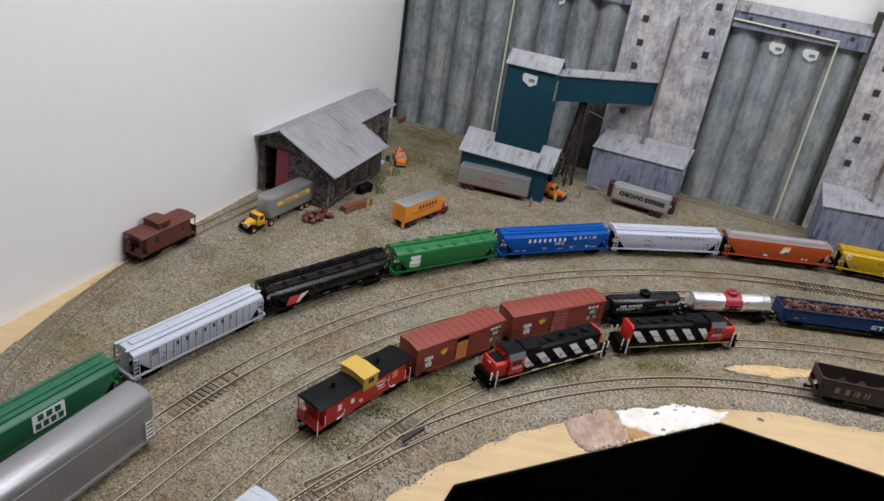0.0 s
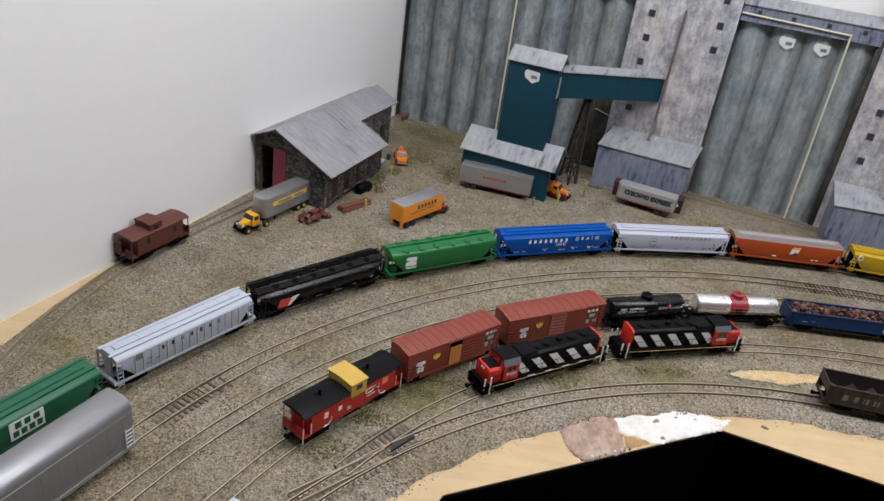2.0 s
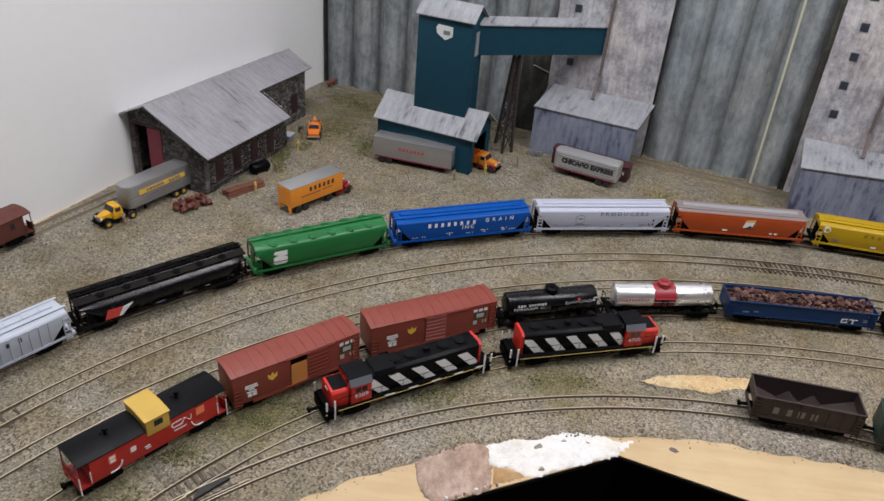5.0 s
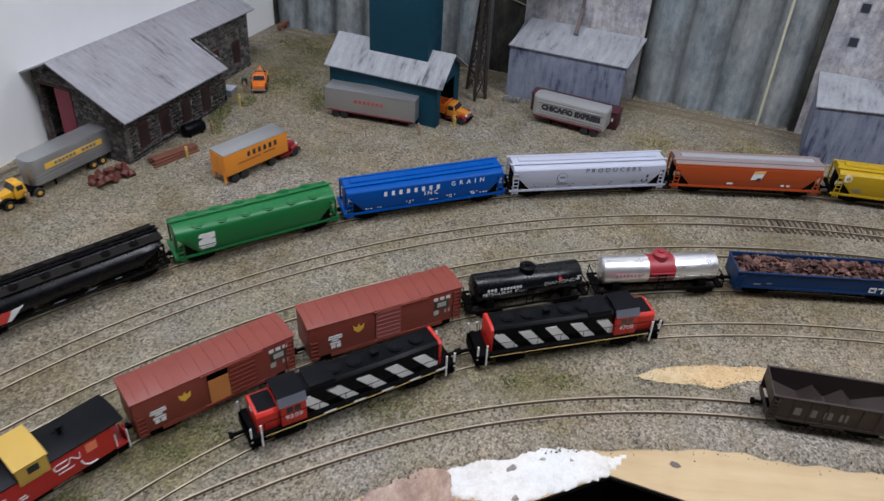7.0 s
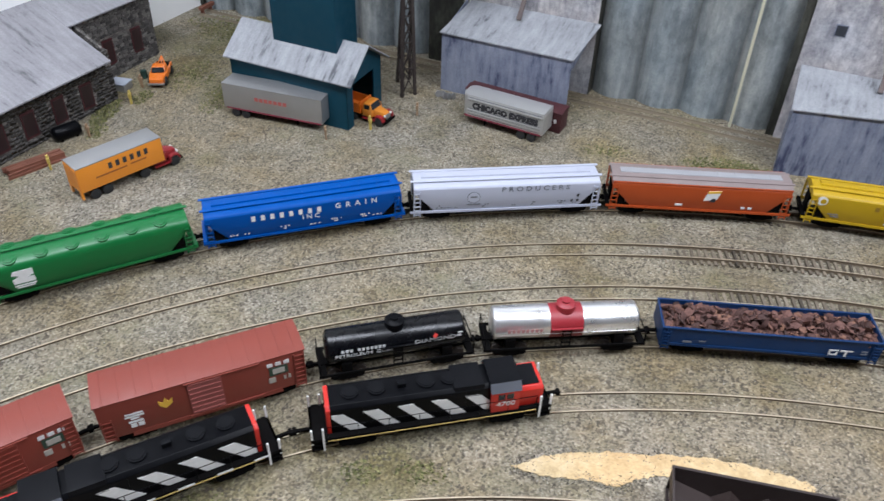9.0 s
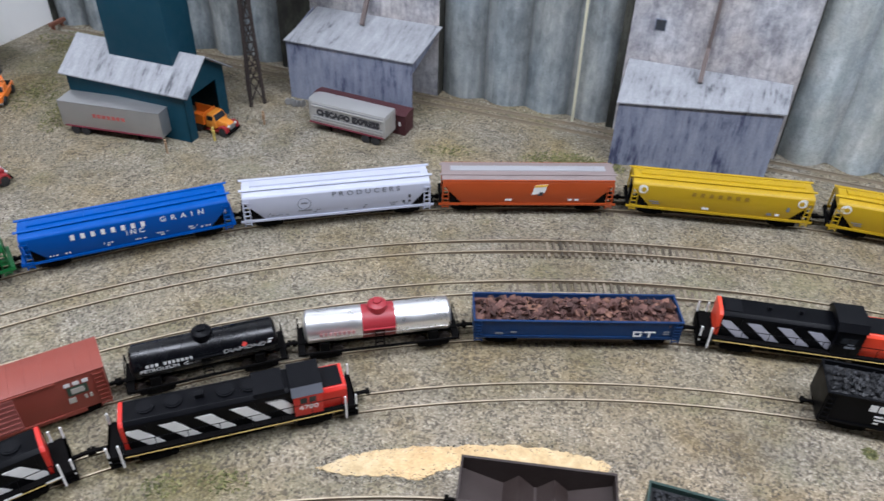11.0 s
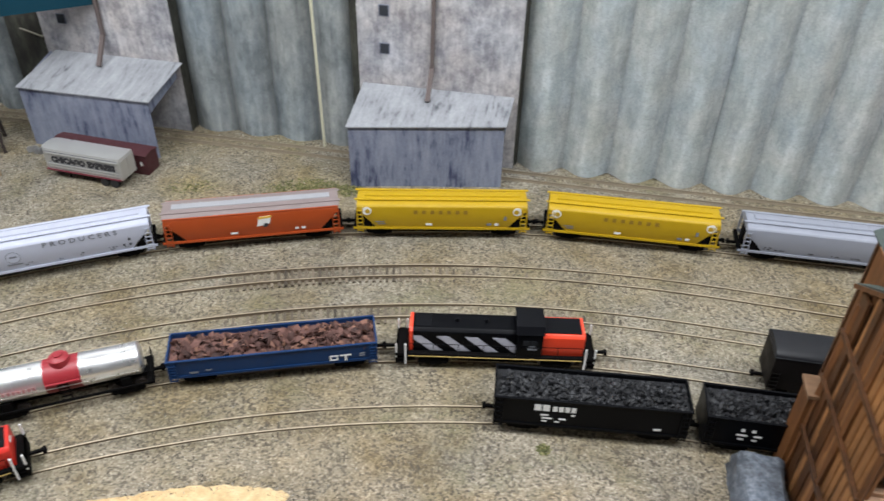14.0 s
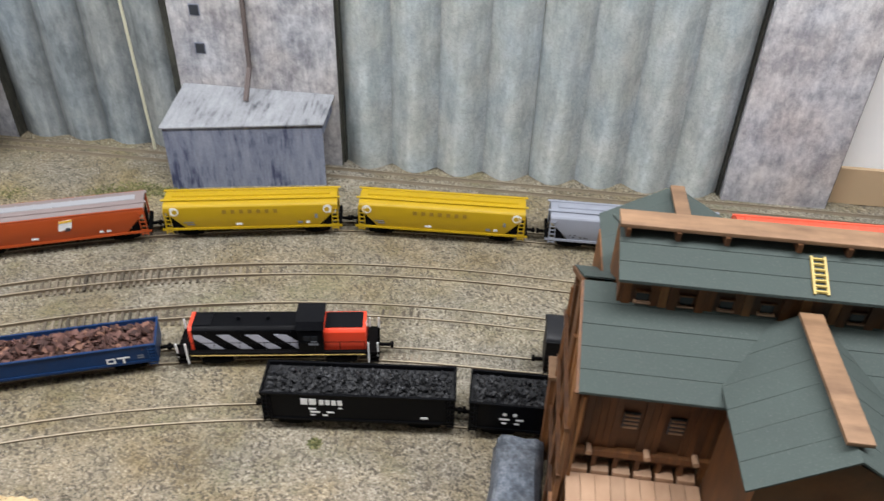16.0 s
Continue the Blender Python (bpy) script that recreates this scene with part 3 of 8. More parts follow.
# the layout's board: outline of the inner edge towards the aisle, then back along the walls
EDGE = [(-0.16, 0.0), (0.028, 0.52), (0.047, 0.570), (0.200, 0.652), (0.356, 0.735), (0.531, 0.683), (0.93, 0.565), (1.6, 0.34)]
w = lambda u, v: tuple((ROOM @ Vector((u, v, 0))).xy)
BACK = [w(2.35, -0.9), w(2.35, 0.014), w(-0.002, 0.014), w(-0.035, -1.0), w(-0.06, -1.75)]
solo("table_top", MB().prism_z(EDGE + BACK, -0.018, -0.0025), BOARD, Matrix(), "bare plywood board of the model railway layout", "table", kind="structure")
fascia, rings = MB(), []
for i, (ax, ay) in enumerate(EDGE):
    (px, py), (qx, qy) = EDGE[max(i - 1, 0)], EDGE[min(i + 1, len(EDGE) - 1)]
    d = Vector((qx - px, qy - py, 0)).normalized()
    n = Vector((d.y, -d.x, 0)) * 0.003
    rings.append([(ax, ay, -0.004), (ax + n.x, ay + n.y, -0.004), (ax + n.x, ay + n.y, -0.9), (ax, ay, -0.9)])
fascia.loft(rings)
solo("fascia_curtain", fascia, BLACKOUT, Matrix(), "black cloth hanging from the layout's edge", "curtain", kind="structure")


# ---- tracks ----
CURVES = {   # radius about MID as a cubic of the angle from north, and the range of angles
    "a": ((-0.0447, 0.0251, -0.0020, 1.1328), 72, 149),
    "b": ((-0.0650, 0.0349, 0.0088, 1.0578), 68, 150),
    "c": ((-0.0427, 0.0248, 0.0024, 0.9958), 70, 151),
    "d": ((-0.0545, 0.0306, -0.0004, 0.9361), 71, 148),
    "e": ((-0.0815, 0.0519, 0.0097, 0.8670), 71, 143),
    "f": ((-0.0338, -0.0178, 0.1673, 0.7364), 82, 145),
}


def on_track(key, degrees, tail=0.0):
    """Place and heading (towards lower angles) on a curve; past its ends it runs on straight."""
    co, lo, hi = CURVES[key]

    def at(a):
        x = radians(a - 90)
        r = ((co[0] * x + co[1]) * x + co[2]) * x + co[3]
        return Vector((MID.x + r * math.cos(radians(a)), MID.y + r * math.sin(radians(a))))
    a = min(hi, max(lo, degrees))
    p, d = at(a), (at(a - 0.2) - at(a + 0.2)).normalized()
    if degrees != a:
        p = p + d * (radians(a - degrees) * co[3])
    return p, math.degrees(math.atan2(d.y, d.x))


def catmull(points, n=12):
    out, P = [], [Vector(p) for p in points]
    P = [P[0] * 2 - P[1]] + P + [P[-1] * 2 - P[-2]]
    for i in range(1, len(P) - 2):
        for k in range(n):
            t = k / n
            a, b, c, d = P[i - 1:i + 3]
            out.append(0.5 * ((2 * b) + (c - a) * t + (2 * a - 5 * b + 4 * c - d) * t * t + (3 * b - a - 3 * c + d) * t ** 3))
    return out + [P[-2]]


# where the ballast has been brushed off the ties: middle and reach
SWEPT = [((-0.228, 0.650), 0.070), ((0.63, 1.120), 0.17), ((0.60, 1.060), 0.11), ((0.0, 0.62), 0.06)]


def track(points, label, cover=0.0, spikes=False, side=None, head=None):
    """Two rails and the half-buried ties along a line of points."""
    th = thing("railway_track", Matrix(), label, "track", "railway tracks", kind="structure")
    P = [Vector(p) for p in points]
    T = [(P[min(i + 1, len(P) - 1)] - P[max(i - 1, 0)]).normalized() for i in range(len(P))]
    for s in (-1, 1):
        mb, rings, tops = MB(), [], []
        for p, t in zip(P, T):
            n = Vector((-t.y, t.x))
            c = p + n * s * 0.00865
            prof = ((-0.0006, 0.0), (0.0006, 0.0), (0.0006, 0.0020), (0.0003, 0.0024), (0.0003, 0.0034), (0.0005, 0.0037), (0.0005, 0.0042), (-0.0005, 0.0042), (-0.0005, 0.0037), (-0.0003, 0.0034), (-0.0003, 0.0024), (-0.0006, 0.0020))
            rings.append([(c.x + n.x * o, c.y + n.y * o, z) for o, z in prof])
            tops.append([(c.x + n.x * o, c.y + n.y * o, z) for o, z in ((-0.0005, 0.0042), (0.0005, 0.0042), (0.0005, RAIL - 0.0001), (0.0003, RAIL), (-0.0003, RAIL), (-0.0005, RAIL - 0.0001))])
        if spikes:
            part("rail_foot", MB().loft([[(q.x + n.x * o, q.y + n.y * o, z) for o, z in ((-0.0014, 0.0), (-0.0014, 0.0009), (-0.0006, 0.0015), (-0.0006, 0.0))] for q, n in ((p + Vector((-t.y, t.x)) * s * 0.00865, Vector((-t.y, t.x))) for p, t in zip(P, T))]), RAIL_FOOT, th, "bright nickel silver foot of the rail")
        if not head and not spikes:
            bank = []
            for p, t in zip(P, T):
                n = Vector((-t.y, t.x))
                c = p + n * s * 0.00865
                low = 0.0027 * (1 - 0.85 * max(0.0, max(1 - ((p - Vector(m)).length / r) ** 2 for m, r in SWEPT))) + 0.0006 * noise.noise((c.x * 160, c.y * 160, 4.0))
                bank.append([(c.x + n.x * o, c.y + n.y * o, z) for o, z in ((-0.0042, -0.0006), (-0.0015, low * 0.9), (0.0, low), (0.0015, low * 0.9), (0.0042, -0.0006))])
            part("ballast_shoulder", MB().loft(bank, closed=False, caps=False), GRAVEL, th, "gravel banked against the rail", kind="stuff")
        web = part("rail", mb.loft(rings), side or RAIL_SIDE, th, "weathered brown rail")
        part("rail_head", MB().loft(tops), head or RAIL_METAL, web, "worn bright rail head")
    mb, run = MB(), 0.0
    for i in range(len(P) - 1):
        seg = (P[i + 1] - P[i]).length
        while run < seg:
            p = P[i].lerp(P[i + 1], run / seg)
            q = Matrix.Translation((p.x, p.y, 0)) @ Matrix.Rotation(math.atan2(T[i].y, T[i].x), 4, "Z") @ Matrix.Rotation(random.uniform(-0.03, 0.03), 4, "Z")
            swept = max(1 - ((p - Vector(c)).length / r) ** 2 for c, r in SWEPT)
            top = -0.0008 + 0.0026 * noise.noise((p.x * 5.5, p.y * 5.5, 3.0)) + random.uniform(-0.0005, 0.0005) - cover + 0.0028 * max(0.0, swept)
            mb.box(-0.0013, 0.0013, -0.0150, 0.0150, -0.0022, max(top, -0.002), q)
            if spikes:
                for s in (-1, 1):
                    mb.box(-0.0010, 0.0010, s * 0.00865 - 0.0017, s * 0.00865 + 0.0014, 0.0, 0.0017, q)
            run += 0.0068
        run -= seg
    part("ties", mb, TIE_WOOD, th, "weathered wooden ties half buried in ballast", kind="stuff")
    return th


TRACK_LABELS = {"a": "brown rails of the outer yard track under the grain cars", "b": "empty curved yard track with brown rails and buried ties", "c": "empty curved yard track beside the tank cars",
                "d": "curved yard track under the caboose and tank cars", "e": "curved yard track under the diesel locomotives", "f": "innermost curved track beside the bare board edge"}
for key, (co, lo, hi) in CURVES.items():
    angles = [lo + (hi - lo) * i / 90 for i in range(91)]
    pts = [on_track(key, a)[0] for a in reversed(angles)]
    first = on_track(key, hi)
    d = Vector((math.cos(radians(first[1])), math.sin(radians(first[1]))))
    pts = [pts[0] - d * k * 0.04 for k in range(14, 0, -1)] + pts if key not in "e" else pts
    last = on_track(key, lo)
    d = Vector((math.cos(radians(last[1])), math.sin(radians(last[1]))))
    pts = pts + [last[0] + d * k * 0.04 for k in range(1, 20)] if key != "f" else pts
    track(pts, TRACK_LABELS[key], 0.0014 if key == "f" else 0.0, key == "f")
track(catmull([(-0.268, 1.205), (-0.285, 1.165), (-0.392, 0.926), (-0.425, 0.80), (-0.434, 0.70), (-0.428, 0.58), (-0.40, 0.45), (-0.37, 0.3)]), "rusty siding along the white wall into the stone engine shed", 0.0012, False, RAIL_DUSTY, RAIL_DUSTY)
track([(ROOM @ Vector((u, -0.033, 0))).xy for u in np.linspace(0.03, 2.2, 60)], "rusty siding along the foot of the silos", 0.0010, False, RAIL_DUSTY, RAIL_DUSTY)

# the turnout's frog, guard rail and point rails where the two inner tracks part
turnout = thing("turnout", Matrix(), "nickel silver turnout with black plastic frog", "turnout", kind="structure")
fp, fh = on_track("f", 137.5)
fd = Matrix.Translation((fp.x, fp.y, 0)) @ Matrix.Rotation(radians(fh), 4, "Z")
part("frog", MB().prism_z([(-0.026, -0.0005), (0.008, 0.0050), (0.012, 0.0145), (-0.014, 0.0135)], 0.001, 0.0040), FROG, turnout, "black plastic frog", m=fd)
part("guard_plate", MB().prism_z([(-0.030, -0.0082), (0.012, -0.0074), (0.012, -0.0030), (-0.030, -0.0040)], 0.0008, 0.0038), FROG, turnout, "black plastic guard rail plate", m=fd)
part("guard_rail", MB().box(-0.022, 0.022, -0.0062, -0.0052, 0.0, 0.0044), RAIL_METAL, turnout, "short guard rail", m=fd)
for side, turn in ((0.0058, 1.2), (-0.0064, 2.2)):
    part("point_rail", MB().box(-0.14, -0.03, side - 0.0005, side + 0.0005, 0.0, 0.0047), RAIL_METAL, turnout, m=fd @ pose(0, 0, 0, 0, 0, turn))
for i in range(30):
    p, hd = on_track("f", 137.0 + i * 0.50)
    q = on_track("e", 137.0 + i * 0.50)[0] if i < 12 else p
    reach = (q - p).length
    part("tie", MB().box(-0.0014, 0.0014, -0.0150, 0.0150 + reach, -0.001, 0.0012 + random.uniform(-0.0006, 0.0005)), TIE_WOOD, turnout, m=pose(p.x, p.y, 0, 0, 0, hd + random.uniform(-1.5, 1.5)))


# ---- ground cover ----
def inside(p, poly):
    c = False
    for (x1, y1), (x2, y2) in zip(poly, poly[1:] + poly[:1]):
        if (y1 > p[1]) != (y2 > p[1]) and p[0] < (x2 - x1) * (p[1] - y1) / (y2 - y1) + x1:
            c = not c
    return c


def blob(points, z, name, material, label, thick=0.0011, rough=0.0026):
    """A thin layer with a ragged outline."""
    pts = [Vector(p) for p in catmull([*points, points[0]], 40)[:-1]]
    pts = [p + Vector((noise.noise((p.x * f, p.y * f, 1.0)), noise.noise((p.x * f, p.y * f, 7.0)))) * rough * k for p in pts for f, k in ((60, 0.6),)]
    pts = [p + Vector((noise.noise((p.x * 190, p.y * 190, 1.0)), noise.noise((p.x * 190, p.y * 190, 7.0)))) * rough for p in pts]
    pts = [p + Vector((noise.noise((p.x * 520, p.y * 520, 1.0)), noise.noise((p.x * 520, p.y * 520, 7.0)))) * rough * 0.3 for p in pts]
    mb = MB().prism_z([tuple(p) for p in pts], z - thick, z)
    return solo(name, mb, material, Matrix(), label, "ground", kind="structure")


GRAVEL_EDGE = [(-0.19, 0.05), (-0.03, 0.50), (0.005, 0.562), (0.040, 0.598), (0.106, 0.654), (0.189, 0.703), (0.235, 0.727), (0.311, 0.748), (0.361, 0.759), (0.436, 0.769), (0.53, 0.764), (0.62, 0.757), (0.80, 0.72), (1.0, 0.66), (1.62, 0.46)]
outline = catmull(GRAVEL_EDGE, 14)
outline = [p + Vector((noise.noise((p.x * 45, p.y * 45, 2.0)), noise.noise((p.x * 45, p.y * 45, 9.0)))) * 0.005 for p in outline]
GRAVEL_POLY = [tuple(p) for p in outline] + [w(2.3, -0.85), w(2.3, 0.010), w(0.0, 0.010), w(-0.010, -0.3), w(-0.022, -0.80), w(-0.012, -0.92), w(0.008, -1.03), w(0.02, -1.2), w(0.02, -1.72)]
me = bpy.data.meshes.new("ground")
bm = bmesh.new()
bm.faces.new([bm.verts.new((x, y, 0)) for x, y in GRAVEL_POLY])
for step, axis in ((0.02, 0), (0.02, 1)):
    for k in range(-60, 140):
        co = [0, 0, 0]
        co[axis] = k * step
        no = [0, 0, 0]
        no[axis] = 1
        bmesh.ops.bisect_plane(bm, geom=bm.verts[:] + bm.edges[:] + bm.faces[:], plane_co=co, plane_no=no)
for v in bm.verts:
    v.co.z = 0.0003 + 0.0009 * noise.noise((v.co.x * 26, v.co.y * 26, 0)) + 0.0006 * noise.noise((v.co.x * 70, v.co.y * 70, 5))
for e in [e for e in bm.edges if e.is_boundary]:
    for v in e.verts:
        v.co.z = -0.0022
for f in bm.faces:
    f.smooth = True
bm.to_mesh(me)
bm.free()
me.materials.append(GRAVEL)
tagged(new("ground", me), "speckled grey-beige gravel ballast with patches of turf", "ground", kind="structure")

PATCH = [(0.387, 0.844), (0.407, 0.8555), (0.438, 0.8643), (0.477, 0.869), (0.515, 0.872), (0.560, 0.870), (0.600, 0.860), (0.588, 0.848), (0.540, 0.847), (0.497, 0.853), (0.475, 0.8455), (0.459, 0.839), (0.443, 0.842), (0.417, 0.8395)]
grit = MB()
while len(grit.v) < 4 * 20000:
    x, y = random.uniform(-0.5, 1.75), random.uniform(0.3, 1.66)
    if not inside((x, y), GRAVEL_POLY):
        continue
    s, a = random.uniform(0.0005, 0.0011), random.uniform(0, 6.3)
    c, d = math.cos(a) * s, math.sin(a) * s
    grit.add([(x + c, y + d, 0), (x - d, y + c * 0.8, 0), (x - c, y - d * 0.7, 0), (x + 0.3 * d, y, s * random.uniform(0.9, 1.6) + 0.0006)], [(0, 1, 3), (1, 2, 3), (2, 0, 3)])
for p in catmull(GRAVEL_EDGE, 14) * 3 + catmull([*PATCH, PATCH[0]], 20) * 3:
    x, y = p.x + random.gauss(0, 0.0036), p.y + random.gauss(0, 0.0036)
    s, a = random.uniform(0.0006, 0.0013), random.uniform(0, 6.3)
    c, d = math.cos(a) * s, math.sin(a) * s
    zb = 0.0 if inside((x, y), GRAVEL_POLY) else -0.0026
    grit.add([(x + c, y + d, zb), (x - d, y + c * 0.8, zb), (x - c, y - d * 0.7, zb), (x + 0.3 * d, y, zb + s * random.uniform(0.7, 1.2) + (0.0008 if zb == 0 else 0))], [(0, 1, 3), (1, 2, 3), (2, 0, 3)])
me = bpy.data.meshes.new("grit")
me.from_pydata(grit.v, [], grit.f)
me.materials.append(GRIT)
tagged(new("grit", me), "loose dark and pale gravel chips scattered over the ground", "gravel", kind="stuff")

blob(PATCH, 0.0009, "bare_patch", SAND, "bare pale yellow board patch without gravel", 0.003, 0.0024)


def smear(points, z, name, material, label, swell, grain, edge=0.0026):
    """A trowelled layer with a ragged outline and an uneven top; grain stretches its ridges."""
    pts = [Vector(p) for p in catmull([*points, points[0]], 40)[:-1]]
    for f, k in ((60, 0.6), (190, 1.0), (520, 0.4)):
        pts = [p + Vector((noise.noise((p.x * f, p.y * f, 1.0)), noise.noise((p.x * f, p.y * f, 7.0)))) * edge * k for p in pts]
    bm = bmesh.new()
    bm.faces.new([bm.verts.new((p.x, p.y, z)) for p in pts])
    for axis in (0, 1):
        no = [1 - axis, axis, 0]
        for k in range(30, 320):
            if min(p[axis] for p in pts) < k * 0.0024 < max(p[axis] for p in pts):
                bmesh.ops.bisect_plane(bm, geom=bm.verts[:] + bm.edges[:] + bm.faces[:], plane_co=[c * k * 0.0024 for c in no], plane_no=no)
    rim = {v for e in bm.edges if e.is_boundary for v in e.verts}
    for v in bm.verts:
        a, b = v.co.x * 0.80 + v.co.y * 0.60, v.co.y * 0.80 - v.co.x * 0.60
        ridge = noise.noise((a * grain[0], b * grain[1], 3.0)) + 0.5 * noise.noise((a * grain[0] * 2.3, b * grain[1] * 2.3, 6.0))
        v.co.z = z - 0.0010 if v in rim else z + swell * (0.5 + 0.5 * ridge)
    me = bpy.data.meshes.new(name)
    bm.to_mesh(me)
    bm.free()
    for p in me.polygons:
        p.use_smooth = True
    return solo(name, me, material, Matrix(), label, "ground", kind="structure")


smear([(0.1665, 0.690), (0.180, 0.706), (0.201, 0.716), (0.227, 0.725), (0.235, 0.704), (0.2365, 0.6722), (0.213, 0.6597), (0.191, 0.6480), (0.174, 0.664)], -0.0014, "brown_plaster_patch", MUD, "pinkish brown plaster smear on the bare board", 0.0022, (55, 240))
smear([(0.2285, 0.7235), (0.265, 0.740), (0.302, 0.753), (0.328, 0.758), (0.352, 0.753), (0.357, 0.7360), (0.330, 0.7215), (0.300, 0.7055), (0.2725, 0.6915), (0.2560, 0.6990), (0.238, 0.7005)], -0.0014, "white_plaster_patch", PLASTER, "rough white plaster patch on the bare board", 0.0010, (45, 60))
smear([(0.3520, 0.7525), (0.372, 0.7560), (0.366, 0.7450), (0.356, 0.7380)], -0.0022, "white_plaster_patch", PLASTER, "thin white plaster wash beside the patch", 0.0003, (60, 60))
smear([(0.2370, 0.6985), (0.2520, 0.6985), (0.2690, 0.6925), (0.2440, 0.6790), (0.2390, 0.6790)], -0.0021, "tan_plaster_patch", TAN, "tan glue-stained wedge of board between the plaster patches", 0.0003, (40, 90), 0.0012)
for x, y, r in ((0.2805, 0.7312, 0.0050), (0.2830, 0.7030, 0.0042), (0.2640, 0.7240, 0.0017), (0.3045, 0.7430, 0.0030), (0.3165, 0.7383, 0.0012), (0.3270, 0.7440, 0.0022)):
    smear([(x + r * math.cos(k * 1.2566 + x * 90) * (1.3 if k % 2 else 0.7), y + r * math.sin(k * 1.2566 + x * 90) * (0.9 if k % 2 else 0.6)) for k in range(5)], -0.0002, "scuff", SCUFF, "grey scuff where the plaster has chipped", 0.0004, (90, 90), 0.0010)
for i in range(7):
    x = 0.200 + 0.0075 * i + random.uniform(-0.003, 0.003)
    y = 0.655 + (x - 0.200) * 0.532
    r = random.uniform(0.0012, 0.0032)
    solo("plaster_crumb", MB().cyl((x, y - 0.001, -0.0040), (x + random.uniform(-0.001, 0.001), y - 0.0005, random.uniform(-0.0004, 0.0012)), r, 6, r * 0.5), PLASTER if i in (0, 3, 4) else MUD, Matrix(), "crumb of plaster on the board's cut edge", "plaster crumb", "plaster crumbs")
solo("knot_hole", MB().prism_z([(0.4062, 0.7520), (0.4085, 0.7548), (0.4130, 0.7535), (0.4155, 0.7500), (0.4120, 0.7482), (0.4080, 0.7495)], -0.0030, -0.0020), RUSTY, Matrix(), "dark screw hole in the bare board", "hole", kind="structure")


def turf_patch(x, y, rx, ry, n, h, seed):
    rnd, mb = random.Random(seed), MB()
    for _ in range(2 * n):
        a, k = rnd.uniform(0, 6.283), rnd.random() ** 0.65
        px, py, s = x + math.cos(a) * rx * k, y + math.sin(a) * ry * k, rnd.uniform(0.0004, 0.0012)
        z = h * (1 - k) * rnd.random()
        q = Euler((rnd.uniform(0, 6), rnd.uniform(0, 6), rnd.uniform(0, 6))).to_matrix()
        vs = [Vector((px, py, z + s * 0.3)) + q @ (Vector(o) * s) for o in ((1, 1, 1), (-1, -1, 1), (-1, 1, -1), (1, -1, -1))]
        mb.add(vs, [(0, 1, 2), (0, 3, 1), (0, 2, 3), (1, 3, 2)])
    me = bpy.data.meshes.new("turf")
    me.from_pydata(mb.v, [], mb.f)
    me.materials.append(TURF)
    return tagged(new("turf", me), "clump of olive green ground foam on the gravel", "turf", kind="stuff")


PATCHES = [(-0.305, 0.580, 0.024, 0.034, 380, 0.003), (-0.075, 0.605, 0.02, 0.02, 45, 0.0012),
           (-0.135, 1.285, 0.014, 0.035, 260, 0.005), (-0.125, 1.24, 0.012, 0.02, 90, 0.003), (-0.11, 1.33, 0.012, 0.02, 90, 0.003), (-0.08, 1.58, 0.07, 0.03, 260, 0.002), (0.02, 1.57, 0.06, 0.02, 160, 0.002), (-0.015, 1.35, 0.02, 0.05, 160, 0.002), (-0.07, 1.40, 0.03, 0.05, 170, 0.0012), (-0.06, 1.54, 0.06, 0.03, 200, 0.0015),
           (0.60, 1.285, 0.05, 0.022, 420, 0.0010), (0.655, 1.275, 0.02, 0.014, 160, 0.001), (0.47, 1.30, 0.03, 0.015, 60, 0.001), (0.12, 0.87, 0.04, 0.015, 90, 0.001), (0.30, 0.885, 0.05, 0.012, 80, 0.001), (0.323, 0.831, 0.018, 0.011, 55, 0.001), (0.281, 0.824, 0.014, 0.010, 55, 0.001), (0.16, 0.782, 0.05, 0.016, 130, 0.001), (-0.04, 0.660, 0.024, 0.014, 150, 0.0012), (0.011, 0.711, 0.02, 0.012, 120, 0.0012), (0.037, 0.738, 0.03, 0.014, 110, 0.001), (0.80, 0.88, 0.006, 0.006, 60, 0.003)]
for i, p in enumerate(PATCHES):
    turf_patch(*p, i)


# ---- the grain silos along the back wall ----
PITCH = 0.0565


def silo_bank(u0, n, top, material, label, depth=0.017, steps=17):
    """A row of half-round silo barrels, each a part."""
    th = thing("silo_bank", ROOM @ pose(u0, 0, 0), label, "silo", "card grain silos")
    k = PITCH / 2
    prof = [(PITCH * i / (steps - 1), 0.004 - depth * (math.sqrt(math.sin(math.pi * i / (steps - 1)) ** 2 + 0.03) - 0.173) / 0.842) for i in range(steps)]
    prof = [(0.0003, 0.012)] + prof + [(PITCH - 0.0003, 0.012)]
    me = MB().prism_z(prof, 0, top).mesh("silo_barrel", smooth=30)
    for i in range(n):
        part("silo_barrel", me, material, th, m=pose(i * PITCH, 0, 0))
    gal = part("gallery_box", MB().prism_x([(-0.0145, top - 0.006), (-0.0145, top + 0.022), (0.004, top + 0.036), (0.010, top + 0.036), (0.010, top - 0.004)], 0.0, n * PITCH), CORRUGATED, th, "grey corrugated gallery along the top")
    part("gallery_roof", MB().prism_x([(-0.0165, top + 0.0212), (-0.0165, top + 0.0228), (0.004, top + 0.0376), (0.010, top + 0.0376), (0.010, top + 0.0362), (0.004, top + 0.0362)], -0.001, n * PITCH + 0.001), ROOFING, gal, "grey sheet roof of the gallery")
    for i in range(n):
        part("window", MB().box(i * PITCH + 0.024, i * PITCH + 0.031, -0.0152, -0.0143, top + 0.008, top + 0.015), WINDOW_DARK, gal)
    return th


